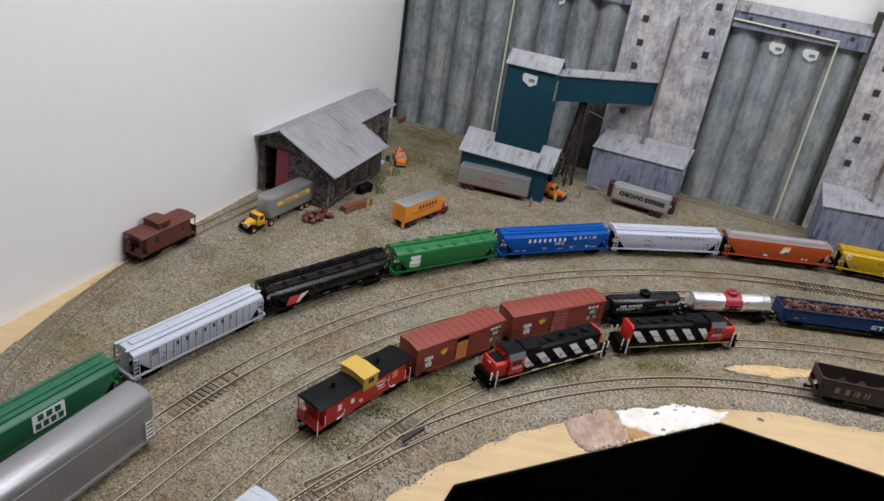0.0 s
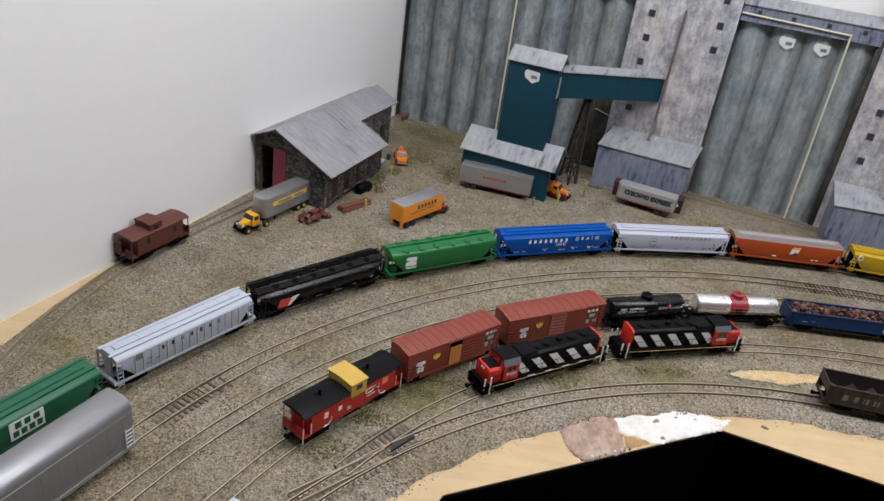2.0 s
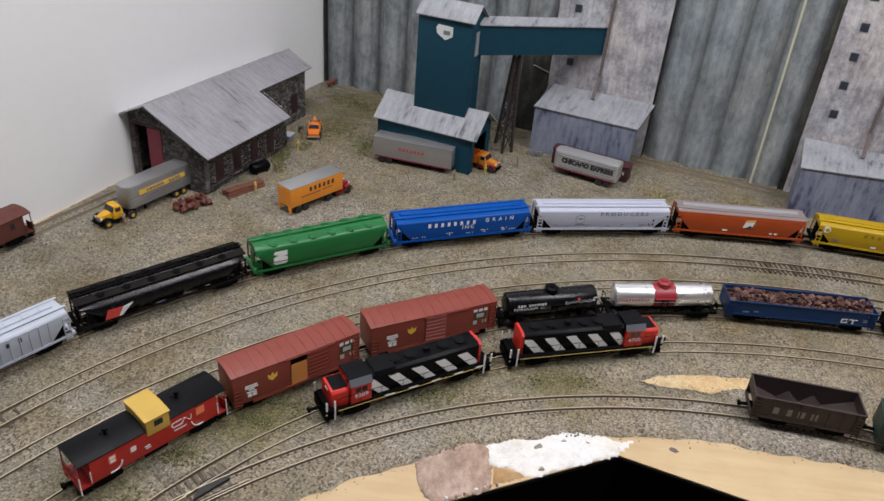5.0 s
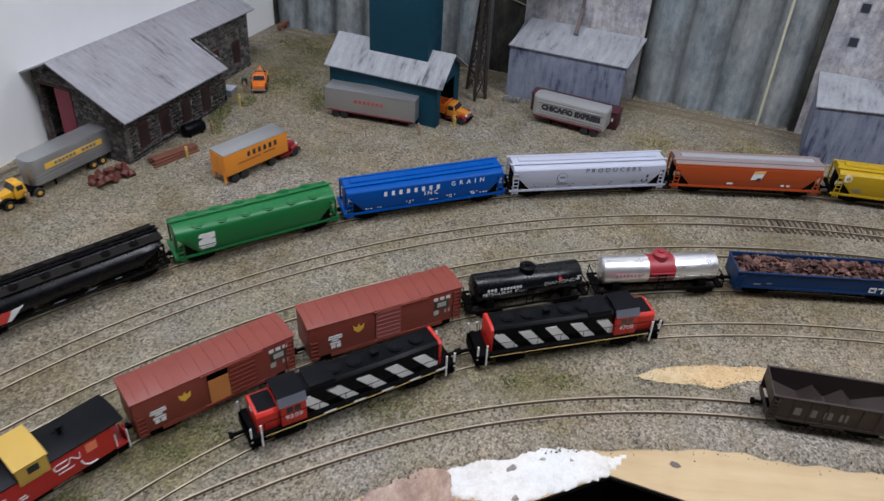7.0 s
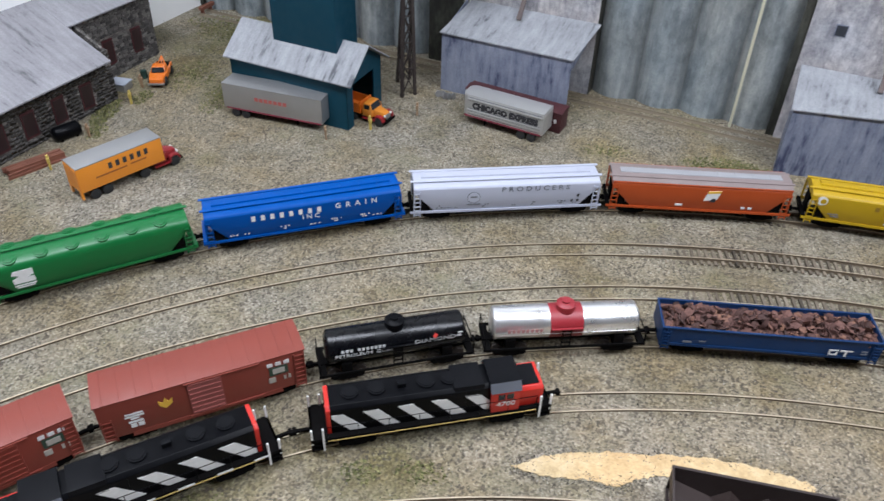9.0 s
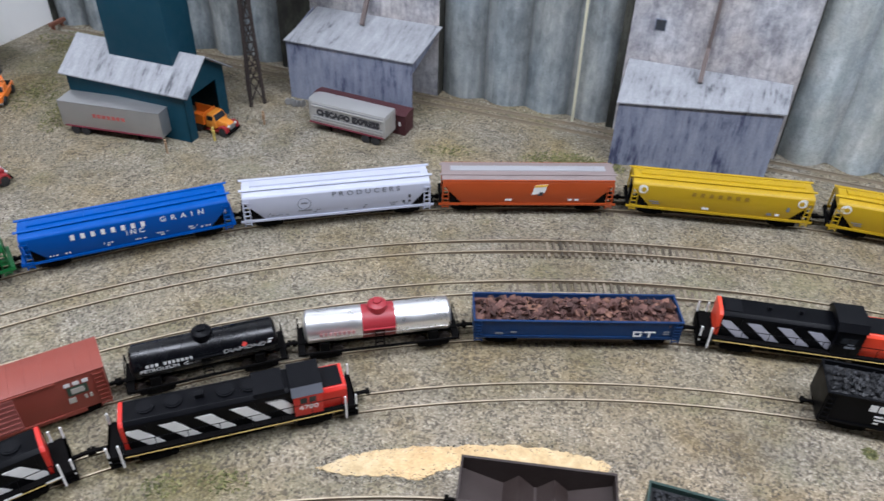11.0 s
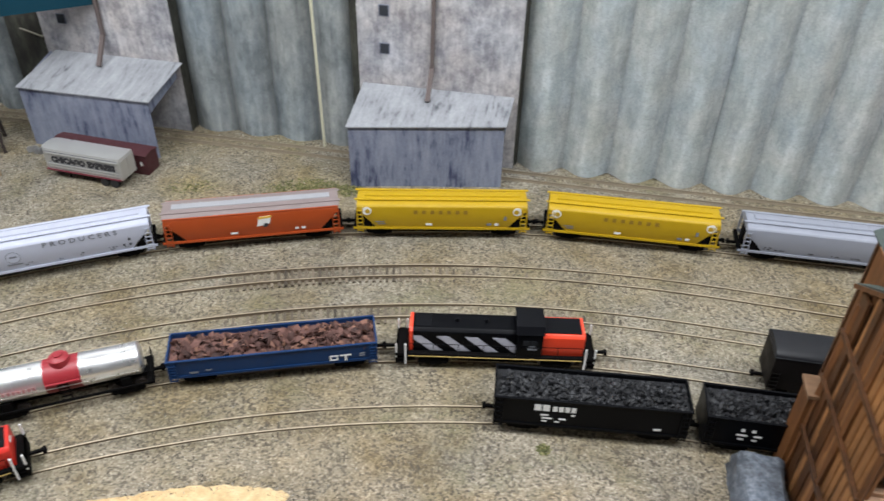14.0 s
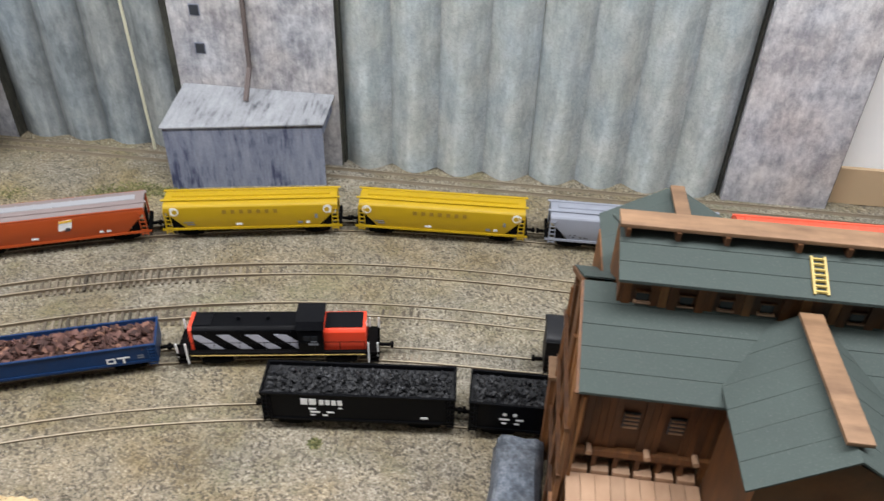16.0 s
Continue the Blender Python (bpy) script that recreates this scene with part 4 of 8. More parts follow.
def shield(th, x, y, z, s):
    """A white pentagon sign with a dark mark."""
    sg = part("shield_sign", MB().prism_y([(x - s, z + 0.45 * s), (x - 0.75 * s, z + 0.8 * s), (x + s, z + 0.7 * s), (x + s, z - 0.35 * s), (x + 0.15 * s, z - 0.85 * s), (x - 0.9 * s, z - 0.2 * s)], y - 0.0006, y), SIGN_WHITE, th, "white pentagon sign")
    part("emblem", MB().box(x - 0.1 * s, x + 0.7 * s, y - 0.0009, y - 0.0005, z - 0.22 * s, z + 0.22 * s), INK_GREY, sg)


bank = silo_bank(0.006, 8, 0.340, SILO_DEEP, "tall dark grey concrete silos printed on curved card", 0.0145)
part("standpipe", MB().cyl((0.230, -0.0125, 0), (0.230, -0.0125, 0.338), 0.0018, 10), PIPE_YELLOW, bank, "cream vertical pipe")
loop = [(0.4230, -0.0140, 0.1205), (0.4250, -0.0148, 0.1212), (0.4540, -0.0155, 0.1135)]
for p, q in zip(loop, loop[1:]):
    part("brace_pipe", MB().cyl(p, q, 0.0013, 8), PIPE_DULL, bank, "dull cream pipe")
shield(bank, 0.315, -0.0085, 0.318, 0.013)
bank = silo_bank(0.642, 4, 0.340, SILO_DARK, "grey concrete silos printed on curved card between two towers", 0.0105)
part("standpipe", MB().cyl((0.1805, -0.0115, 0), (0.1775, -0.0165, 0.345), 0.0018, 10), PIPE_YELLOW, bank, "cream vertical pipe")
part("header_pipe", MB().cyl((0.0, -0.0165, 0.347), (0.1775, -0.0165, 0.343), 0.0018, 10), PIPE_YELLOW, bank, "cream pipe along the silo tops")
shield(bank, 0.0845, -0.0085, 0.310, 0.013)
shield(bank, 0.1415, -0.0085, 0.310, 0.013)
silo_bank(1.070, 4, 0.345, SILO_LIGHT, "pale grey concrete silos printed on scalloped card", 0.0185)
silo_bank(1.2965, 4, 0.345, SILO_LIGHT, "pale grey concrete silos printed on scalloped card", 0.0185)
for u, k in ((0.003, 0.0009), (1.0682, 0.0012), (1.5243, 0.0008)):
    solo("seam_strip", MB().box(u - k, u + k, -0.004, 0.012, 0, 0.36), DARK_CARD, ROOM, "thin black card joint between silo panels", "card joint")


# dark strips added in place of the shade between silos and towers
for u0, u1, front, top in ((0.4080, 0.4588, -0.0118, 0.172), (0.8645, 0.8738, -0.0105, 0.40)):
    solo("end_strip", MB().box(u0, u1, front, 0.012, 0, top), DARK_CARD, ROOM, "dark strip standing in for shade between silos and tower", "card joint", bevel=0.0004)


FACE = -0.013     # front of the tower flats


def head_house(u0, u1, left_windows, right_windows, chute, label, shed=None, print_card=None):
    """A mottled tower flat, with windows, a chute and a lean-to loading shed at its foot."""
    th = thing("head_house", ROOM, label, "tower", "card elevator towers")
    part("tower_wall", MB().box(u0, u1, FACE, 0.012, 0, 0.47), print_card or TOWER, th, bevel=0.0008)
    part("card_edge", MB().box(u1, u1 + 0.0007, FACE + 0.0008, 0.012, 0, 0.47), DARK_CARD, th, "dark cut edge of the card")
    for col, zs in left_windows + right_windows:
        for z in zs:
            wd = part("window", MB().box(col - 0.0062, col + 0.0062, FACE - 0.0006, FACE + 0.0002, z - 0.0066, z + 0.0066), CORRUGATED, th)
            part("pane", MB().box(col - 0.0052, col + 0.0052, FACE - 0.0010, FACE - 0.0004, z - 0.0056, z + 0.0056), WINDOW_DARK, wd)
    if chute:
        part("chute", MB().beam((chute[0], FACE - 0.026, shed[4] - 0.0025), (chute[0] + 0.0005, FACE - 0.003, shed[4] + 0.030), 0.0052, 0.004).beam((chute[0] + 0.0005, FACE - 0.003, shed[4] + 0.029), (chute[0] + 0.004, FACE - 0.003, chute[1]), 0.0052, 0.004), RUSTY, th, "rusty brown chute")
    if shed:
        a, b, zl, zr, ztop, ul, ur = shed     # front corners in plan, eaves' heights, height at the tower
        a, b = (a[0] - 0.0025, a[1] - 0.0030), (b[0] + 0.0025, b[1] - 0.0030)
        body = MB()
        body.loft([[(a[0], a[1], 0), (b[0], b[1], 0), (b[0], b[1] + 0.0012, 0), (a[0], a[1] + 0.0012, 0)], [(a[0], a[1], zl), (b[0], b[1], zr), (b[0], b[1] + 0.0012, zr), (a[0], a[1] + 0.0012, zl)]])
        lt = part("loading_shed", body, CORRUGATED, th, "lean-to shed of grey corrugated sheet")
        part("end_wall", MB().prism_x([(a[1], 0), (FACE, 0), (FACE, ztop), (a[1], zl)], a[0], a[0] + 0.0012), CORRUGATED, lt)
        part("end_header", MB().prism_x([(b[1], zr - 0.016), (FACE, ztop - 0.020), (FACE, ztop), (b[1], zr)], b[0] - 0.0012, b[0]), CORRUGATED, lt)
        ov = 0.0022
        rf = MB().loft([[(a[0] - ov, a[1] - ov, zl - 0.001), (b[0] + ov, b[1] - ov, zr - 0.001), (b[0] + ov, b[1] - ov, zr + 0.0006), (a[0] - ov, a[1] - ov, zl + 0.0006)],
                        [(ul, FACE - 0.0005, ztop), (ur, FACE - 0.0005, ztop), (ur, FACE - 0.0005, ztop + 0.0016), (ul, FACE - 0.0005, ztop + 0.0016)]])
        part("shed_roof", rf, ROOFING, lt, "streaked grey roof sheet")
    return th


zs = [0.360, 0.316, 0.272, 0.228, 0.139]
head_house(0.459, 0.640, [(0.4915, zs)], [(0.6125, [0.404, 0.361, 0.317, 0.2745])], (0.5455, 0.332), "mottled grey concrete elevator tower with a lean-to shed", ((0.466, -0.086), (0.631, -0.085), 0.0785, 0.0775, 0.095, 0.471, 0.645))
zs = [0.404, 0.360, 0.3155, 0.272, 0.229, 0.186, 0.141]
head_house(0.874, 1.0665, [(0.9065, zs)], [(1.03, [0.404, 0.361, 0.317, 0.273])], (0.963, 0.37), "mottled grey concrete elevator tower with a closed lean-to shed", ((0.886, -0.094), (1.055, -0.056), 0.0795, 0.0815, 0.0945, 0.879, 1.062))
head_house(1.527, 1.647, [], [], None, "mottled grey concrete tower at the end of the silos", print_card=TOWER_PALE)
solo("kraft_backdrop", MB().box(1.652, 2.4, 0.004, 0.010, 0, 0.047), KRAFT, ROOM, "plain brown card strip on the back wall", "backdrop", kind="structure")


# ---- the teal grain elevator ----
def elevator():
    th = thing("grain_elevator", ROOM, "teal card grain elevator with grey roofs and a sloping gallery", "elevator")
    x0, x1, y0, y1, ze, zr, ym = 0.249, 0.413, -0.240, -0.158, 0.0645, 0.0935, -0.201
    annex = part("drive_shed", MB().box(x0, x1, y0, y0 + 0.0015, 0, ze).box(x0, x1, y1 - 0.0015, y1, 0, ze), TEAL, th)
    part("end_wall", MB().prism_x([(y0, 0), (y1, 0), (y1, ze), (ym, zr - 0.001), (y0, ze)], x0, x0 + 0.0015), TEAL, annex)
    d0, d1, dz = -0.226, -0.176, 0.054
    ew = MB()
    for pr in ([(y0, 0), (d0, 0), (d0, dz), (y0, dz)], [(d1, 0), (y1, 0), (y1, dz), (d1, dz)], [(y0, dz), (y1, dz), (y1, ze), (ym, zr - 0.001), (y0, ze)]):
        ew.prism_x(pr, x1 - 0.0015, x1)
    part("door_wall", ew, TEAL, annex, "teal gable wall with an open doorway")
    for ya in (y0 - 0.006, y1 + 0.006):
        zz = ze - 0.004
        part("roof_slope", MB().prism_x([(ya, zz), (ym, zr), (ym, zr + 0.0015), (ya, zz + 0.0015)], x0 - 0.005, x1 + 0.010), ROOFING, annex, "streaked grey roof sheet")
    t0, t1, f0, f1, te, tr = 0.3005, 0.3885, -0.217, -0.170, 0.2325, 0.2505
    fm = (f0 + f1) / 2
    tw = part("tower", MB().prism_x([(f0, 0.07), (f1, 0.07), (f1, te), (fm, tr - 0.001), (f0, te)], t0, t1), TEAL, th, bevel=0.0005)
    for ya in (f0 - 0.004, f1 + 0.004):
        part("roof_slope", MB().prism_x([(ya, te - 0.003), (fm, tr), (fm, tr + 0.0015), (ya, te - 0.0015)], t0 - 0.003, t1 + 0.0055), ROOFING, tw, "streaked grey roof sheet")
    shield(th, 0.3445, f0 - 0.0004, 0.209, 0.0135)
    # gallery from the tower down to the concrete tower
    a, b = Vector((0.3885, -0.188, 0)), Vector((0.543, -0.015, 0))
    n = Vector((-(b - a).y, (b - a).x, 0)).normalized() * 0.026
    ring = lambda p, zb, zt: [(p.x, p.y, zb), (p.x, p.y, zt), (p.x + n.x / 2, p.y + n.y / 2, zt + 0.008), (p.x + n.x, p.y + n.y, zt), (p.x + n.x, p.y + n.y, zb)]
    gl = part("gallery", MB().loft([ring(a, 0.175, 0.221), ring(b, 0.1615, 0.2065)]), TEAL, th)
    rr = lambda p, zt: [(p.x - n.x * 0.1, p.y - n.y * 0.1, zt - 0.0005), (p.x - n.x * 0.1, p.y - n.y * 0.1, zt + 0.0012), (p.x + n.x / 2, p.y + n.y / 2, zt + 0.0105), (p.x + n.x * 1.1, p.y + n.y * 1.1, zt + 0.0012), (p.x + n.x * 1.1, p.y + n.y * 1.1, zt - 0.0005), (p.x + n.x / 2, p.y + n.y / 2, zt + 0.0085)]
    part("gallery_roof", MB().loft([rr(a, 0.221), rr(b, 0.2065)]), ROOFING, gl, "grey gallery roof")
    part("hatch", MB().box(t1, t1 + 0.0012, -0.200, -0.188, 0.176, 0.212), ROOFING, tw)
    return th


elevator()


def trestle():
    th = thing("trestle_bent", ROOM, "dark rusty steel trestle under the gallery", "trestle")
    legs = [((0.441, -0.119), (0.437, -0.123)), ((0.4135, -0.081), (0.4335, -0.115)), ((0.430, -0.134), (0.4295, -0.126)), ((0.404, -0.098), (0.427, -0.118))]
    at = lambda k, z: Vector((*legs[k][0], 0)).lerp(Vector((*legs[k][1], 0.174)), z / 0.174)
    for (x, y), (u, v) in legs:
        part("leg", MB().beam((x, y, 0), (u, v, 0.178), 0.0038), RUSTY_DARK, th)
    levels = (0.004, 0.038, 0.072, 0.106, 0.140, 0.170)
    for i, j in ((0, 1), (2, 3), (0, 2), (1, 3)):
        for z0, z1 in zip(levels, levels[1:]):
            part("brace", MB().beam(at(i, z0), at(j, z1), 0.0013), RUSTY_DARK, th)
            part("brace", MB().beam(at(j, z0), at(i, z1), 0.0013), RUSTY_DARK, th)
            part("strut", MB().beam(at(i, z1), at(j, z1), 0.0014), RUSTY_DARK, th)
    return th


trestle()


# ---- the stone engine shed ----
def engine_shed():
    th = thing("engine_shed", ROOM @ pose(0, -0.34, 0, -1.5) @ pose(0, 0.34, 0), "dark stone engine shed with grey sheet roof against the wall", "shed")
    xl, xr, xm, v0, v1, v2, xn = -0.014, 0.117, 0.030, -0.505, -0.305, -0.178, 0.070
    zl, zm = 0.0915, 0.1115
    zat = lambda x: zm - (x - xm) * 0.505 if x > xm else zm - (xm - x) * 0.44
    d0, d1, dz = -0.003, 0.044, 0.077
    fw = MB()
    for pr in ([(xl, -0.008), (d0, -0.008), (d0, dz), (xl, dz)], [(d1, -0.008), (xr, -0.008), (xr, zat(xr)), (d1, dz)], [(xl, dz), (d1, dz), (xr, zat(xr)), (xm, zm), (xl, zl)]):
        fw.prism_y(pr, v0, v0 + 0.004)
    part("front_wall", fw, STONE, th)
    part("side_wall", MB().box(xr - 0.004, xr, v0 + 0.004, v1, -0.008, zat(xr) - 0.002), STONE, th)
    part("side_wall", MB().box(xl, xl + 0.004, v0 + 0.004, v1, -0.008, zl - 0.002), STONE, th)
    part("step_wall", MB().prism_y([(xn, 0), (xr - 0.004, 0), (xr - 0.004, zat(xr) - 0.002), (xn, zat(xn) - 0.002)], v1 - 0.004, v1), STONE, th)
    part("rear_wall", MB().box(xn - 0.004, xn, v1, v2, 0, zat(xn) - 0.002), STONE, th)
    part("end_wall", MB().prism_y([(xl + 0.006, 0), (xn - 0.004, 0), (xn - 0.004, zat(xn) - 0.003), (xm, zm - 0.002), (xl + 0.006, zl - 0.002)], v2 - 0.004, v2), STONE, th)
    # rubble stones, proud of the walls
    rnd = random.Random(21)
    shapes = []
    for k in range(6):
        e = [rnd.uniform(0.03, 0.14) for _ in range(8)]
        a, b = [(-0.48, -0.47), (0.48, -0.48), (0.47, 0.48), (-0.48, 0.47)], [(-0.5 + e[0], -0.5 + e[1]), (0.5 - e[2], -0.5 + e[3]), (0.5 - e[4], 0.5 - e[5]), (-0.5 + e[6], 0.5 - e[7])]
        d = rnd.uniform(0.0007, 0.0012)
        shapes.append(MB().loft([[(x, 0.0003, z) for x, z in a], [(x, -d, z) for x, z in b]]).mesh("stone"))

    def rubble(s0, s1, height, openings, put):
        z = -0.0045
        while z < 0.11:
            h, s = rnd.uniform(0.0040, 0.0054), s0 + rnd.uniform(0.0, 0.002)
            while s < s1 - 0.004:
                wd = min(rnd.uniform(0.0052, 0.0100), s1 - s)
                c, zc = s + wd / 2, z + h / 2
                if zc + h / 2 < height(c) and not any(a < c < b and lo < zc < hi for a, b, lo, hi in openings):
                    put(pose(c, 0, zc + rnd.uniform(-0.0008, 0.0008), 0, rnd.uniform(-9, 9), 0) @ Matrix.Diagonal((wd - 0.0006, 1, h - 0.0006, 1)), rnd.choice(shapes))
                s += wd
            z += h

    side = [o for o in th.children if o.name.startswith("side_wall")][0]
    rubble(v0 + 0.007, v1, lambda c: zat(xr) - 0.002, [(v - 0.0115, v + 0.0115, 0.006, 0.042) for v in (-0.474, -0.434, -0.392, -0.350)],
           lambda m, me: part("stone", me, STONE_PIECE, side, m=pose(xr, 0, 0, 0, 0, 90) @ m))
    for word, q, a0, a1, height, openings in (
            ("front_stonework", pose(0, v0, 0), xl, xr, lambda c: zat(c) - 0.004, [(d0 - 0.004, d1 + 0.002, 0, dz + 0.005)]),
            ("rear_stonework", pose(xn, 0, 0, 0, 0, 90), v1 + 0.002, v2, lambda c: zat(xn) - 0.003, [(v - 0.0115, v + 0.0115, 0.018, 0.056) for v in (-0.262, -0.212)])):
        mb = MB()
        rubble(a0, a1, height, openings, lambda m, me: mb.add([q @ m @ v.co for v in me.vertices], [list(p.vertices) for p in me.polygons]))
        part(word, mb, STONE_LOOSE, th, "dark rubble stones in mortar", kind="stuff")
    ov = 0.018
    sl = lambda a, b: [(a, zat(a) + 0.0005), (b, zat(b) + 0.0005), (b, zat(b) + 0.0022), (a, zat(a) + 0.0022)]
    part("roof_main", MB().prism_y(sl(xm, xr + ov), v0 - 0.014, v1 - 0.014), ROOFING_X, th, "streaked grey roof sheet")
    part("roof_rear", MB().prism_y(sl(xm, xn + 0.006), v1 - 0.0138, v2 + 0.013), ROOFING_X, th, "streaked grey roof sheet")
    part("roof_back", MB().prism_y(sl(xl - 0.002, xm), v0 - 0.014, v2 + 0.013), ROOFING_X, th)
    part("ridge_cap", MB().prism_y([(xm - 0.004, zm), (xm, zm + 0.0035), (xm + 0.004, zm)], v0 - 0.014, v2 + 0.013), ROOFING_X, th)
    part("door_leaf", MB().box(0.020, 0.044, v0 - 0.0016, v0 - 0.0004, -0.004, 0.0765), DOOR_MAROON, th, "maroon wooden door leaf, half open")
    part("door_frame", MB().box(d0, d1, v0 - 0.001, v0 + 0.0005, dz, dz + 0.003).box(d0 - 0.002, d0, v0 - 0.001, v0 + 0.0005, 0, dz + 0.003), MAROON, th)
    for v in (-0.474, -0.434, -0.392, -0.350):
        wd = part("window", MB().box(xr - 0.0005, xr + 0.0008, v - 0.009, v + 0.009, 0.008, 0.040), MAROON, th, "dark maroon window frame")
        part("pane", MB().box(xr + 0.0004, xr + 0.0012, v - 0.007, v + 0.007, 0.011, 0.037), SHED_PANE, wd)
    for v in (-0.262, -0.212):
        wd = part("window", MB().box(xn - 0.0005, xn + 0.0008, v - 0.009, v + 0.009, 0.02, 0.054), MAROON, th, "dark maroon window frame")
        part("pane", MB().box(xn + 0.0004, xn + 0.0012, v - 0.007, v + 0.007, 0.023, 0.051), SHED_PANE, wd)
    part("quoin", MB().box(xr - 0.003, xr + 0.001, v0 - 0.001, v0 + 0.006, 0, 0.03), STONE, th)
    # black floor sheet added to darken the shed's inside like shade
    part("doorstep_floor", MB().box(xl + 0.004, xr - 0.004, v0 + 0.004, v1 - 0.004, 0.0006, 0.0012), BLACKOUT, th)
    return th


ROOFING_X = streaked("weathered roof sheet across", [(0.33, (0.085, 0.082, 0.092)), (0.43, (0.225, 0.22, 0.235)), (0.7, (0.335, 0.33, 0.35))], (32, 170, 32), 500, rough=0.65)
engine_shed()

# ---- rolling stock ----
def berth(key, a_left, a_right):
    """Pose of a car between two angles of a curve, on the rails, and its length."""
    p, h = on_track(key, (a_left + a_right) / 2)
    q = (on_track(key, a_left)[0] + on_track(key, a_right)[0]) / 2
    c = p.lerp(q, 0.55)
    return pose(c.x, c.y, RAIL, 0, 0, h), (on_track(key, a_left)[0] - on_track(key, a_right)[0]).length


_side = MB()
for s in (-1, 1):
    y0, y1 = sorted((s * 0.0118, s * 0.0140))
    _side.prism_y([(-0.0135, 0.0035), (-0.0135, 0.0068), (-0.006, 0.0085), (0.006, 0.0085), (0.0135, 0.0068), (0.0135, 0.0035), (0.009, 0.0030), (0.006, 0.0012), (-0.006, 0.0012), (-0.009, 0.0030)], y0, y1)
    for x in (-0.0101, 0.0101):
        _side.box(x - 0.0020, x + 0.0020, *sorted((s * 0.0138, s * 0.0150)), 0.0032, 0.0066)
    _side.box(-0.003, 0.003, *sorted((s * 0.0138, s * 0.0148)), 0.0020, 0.0070)
_side.box(-0.0035, 0.0035, -0.0125, 0.0125, 0.0050, 0.0088)
SIDEFRAME = _side.mesh("sideframe", 0.0003)
_wheel = MB()
for s in (-1, 1):
    _wheel.cyl((0, s * 0.0072, 0.0048), (0, s * 0.0092, 0.0048), 0.0048, 18)
    _wheel.cyl((0, s * 0.0066, 0.0048), (0, s * 0.0072, 0.0048), 0.0053, 18)
_wheel.cyl((0, -0.0118, 0.0048), (0, 0.0118, 0.0048), 0.0011, 8)
WHEELSET = _wheel.mesh("wheelset")
COUPLER = MB().box(-0.003, 0.0075, -0.0012, 0.0012, 0.0078, 0.0104).box(0.0065, 0.0095, -0.0026, 0.0022, 0.0072, 0.0110).mesh("coupler", 0.0004)


def running_gear(th, L, inset=0.030, axles=(-0.0101, 0.0101)):
    for s in (-1, 1):
        tr = part("truck", SIDEFRAME, BLACK_MATT, th, m=pose(s * (L / 2 - inset), 0, 0))
        for x in axles:
            part("wheelset", WHEELSET, WHEEL, tr, m=pose(x, 0, 0))
        part("coupler", COUPLER, BLACK_MATT, th, m=pose(s * (L / 2 - 0.001), 0, 0, 0, 0, 0 if s > 0 else 180))


def ladder(th, x, y, z0, z1, wid, material, rungs=5, axis="x"):
    mb = MB()
    e = (wid / 2, 0) if axis == "x" else (0, wid / 2)
    for s in (-1, 1):
        mb.beam((x + s * e[0], y + s * e[1], z0), (x + s * e[0], y + s * e[1], z1), 0.0008)
    for i in range(rungs):
        z = z0 + (z1 - z0) * (i + 0.5) / rungs
        mb.beam((x - e[0], y - e[1], z), (x + e[0], y + e[1], z), 0.0008)
    return part("ladder", mb, material, th)


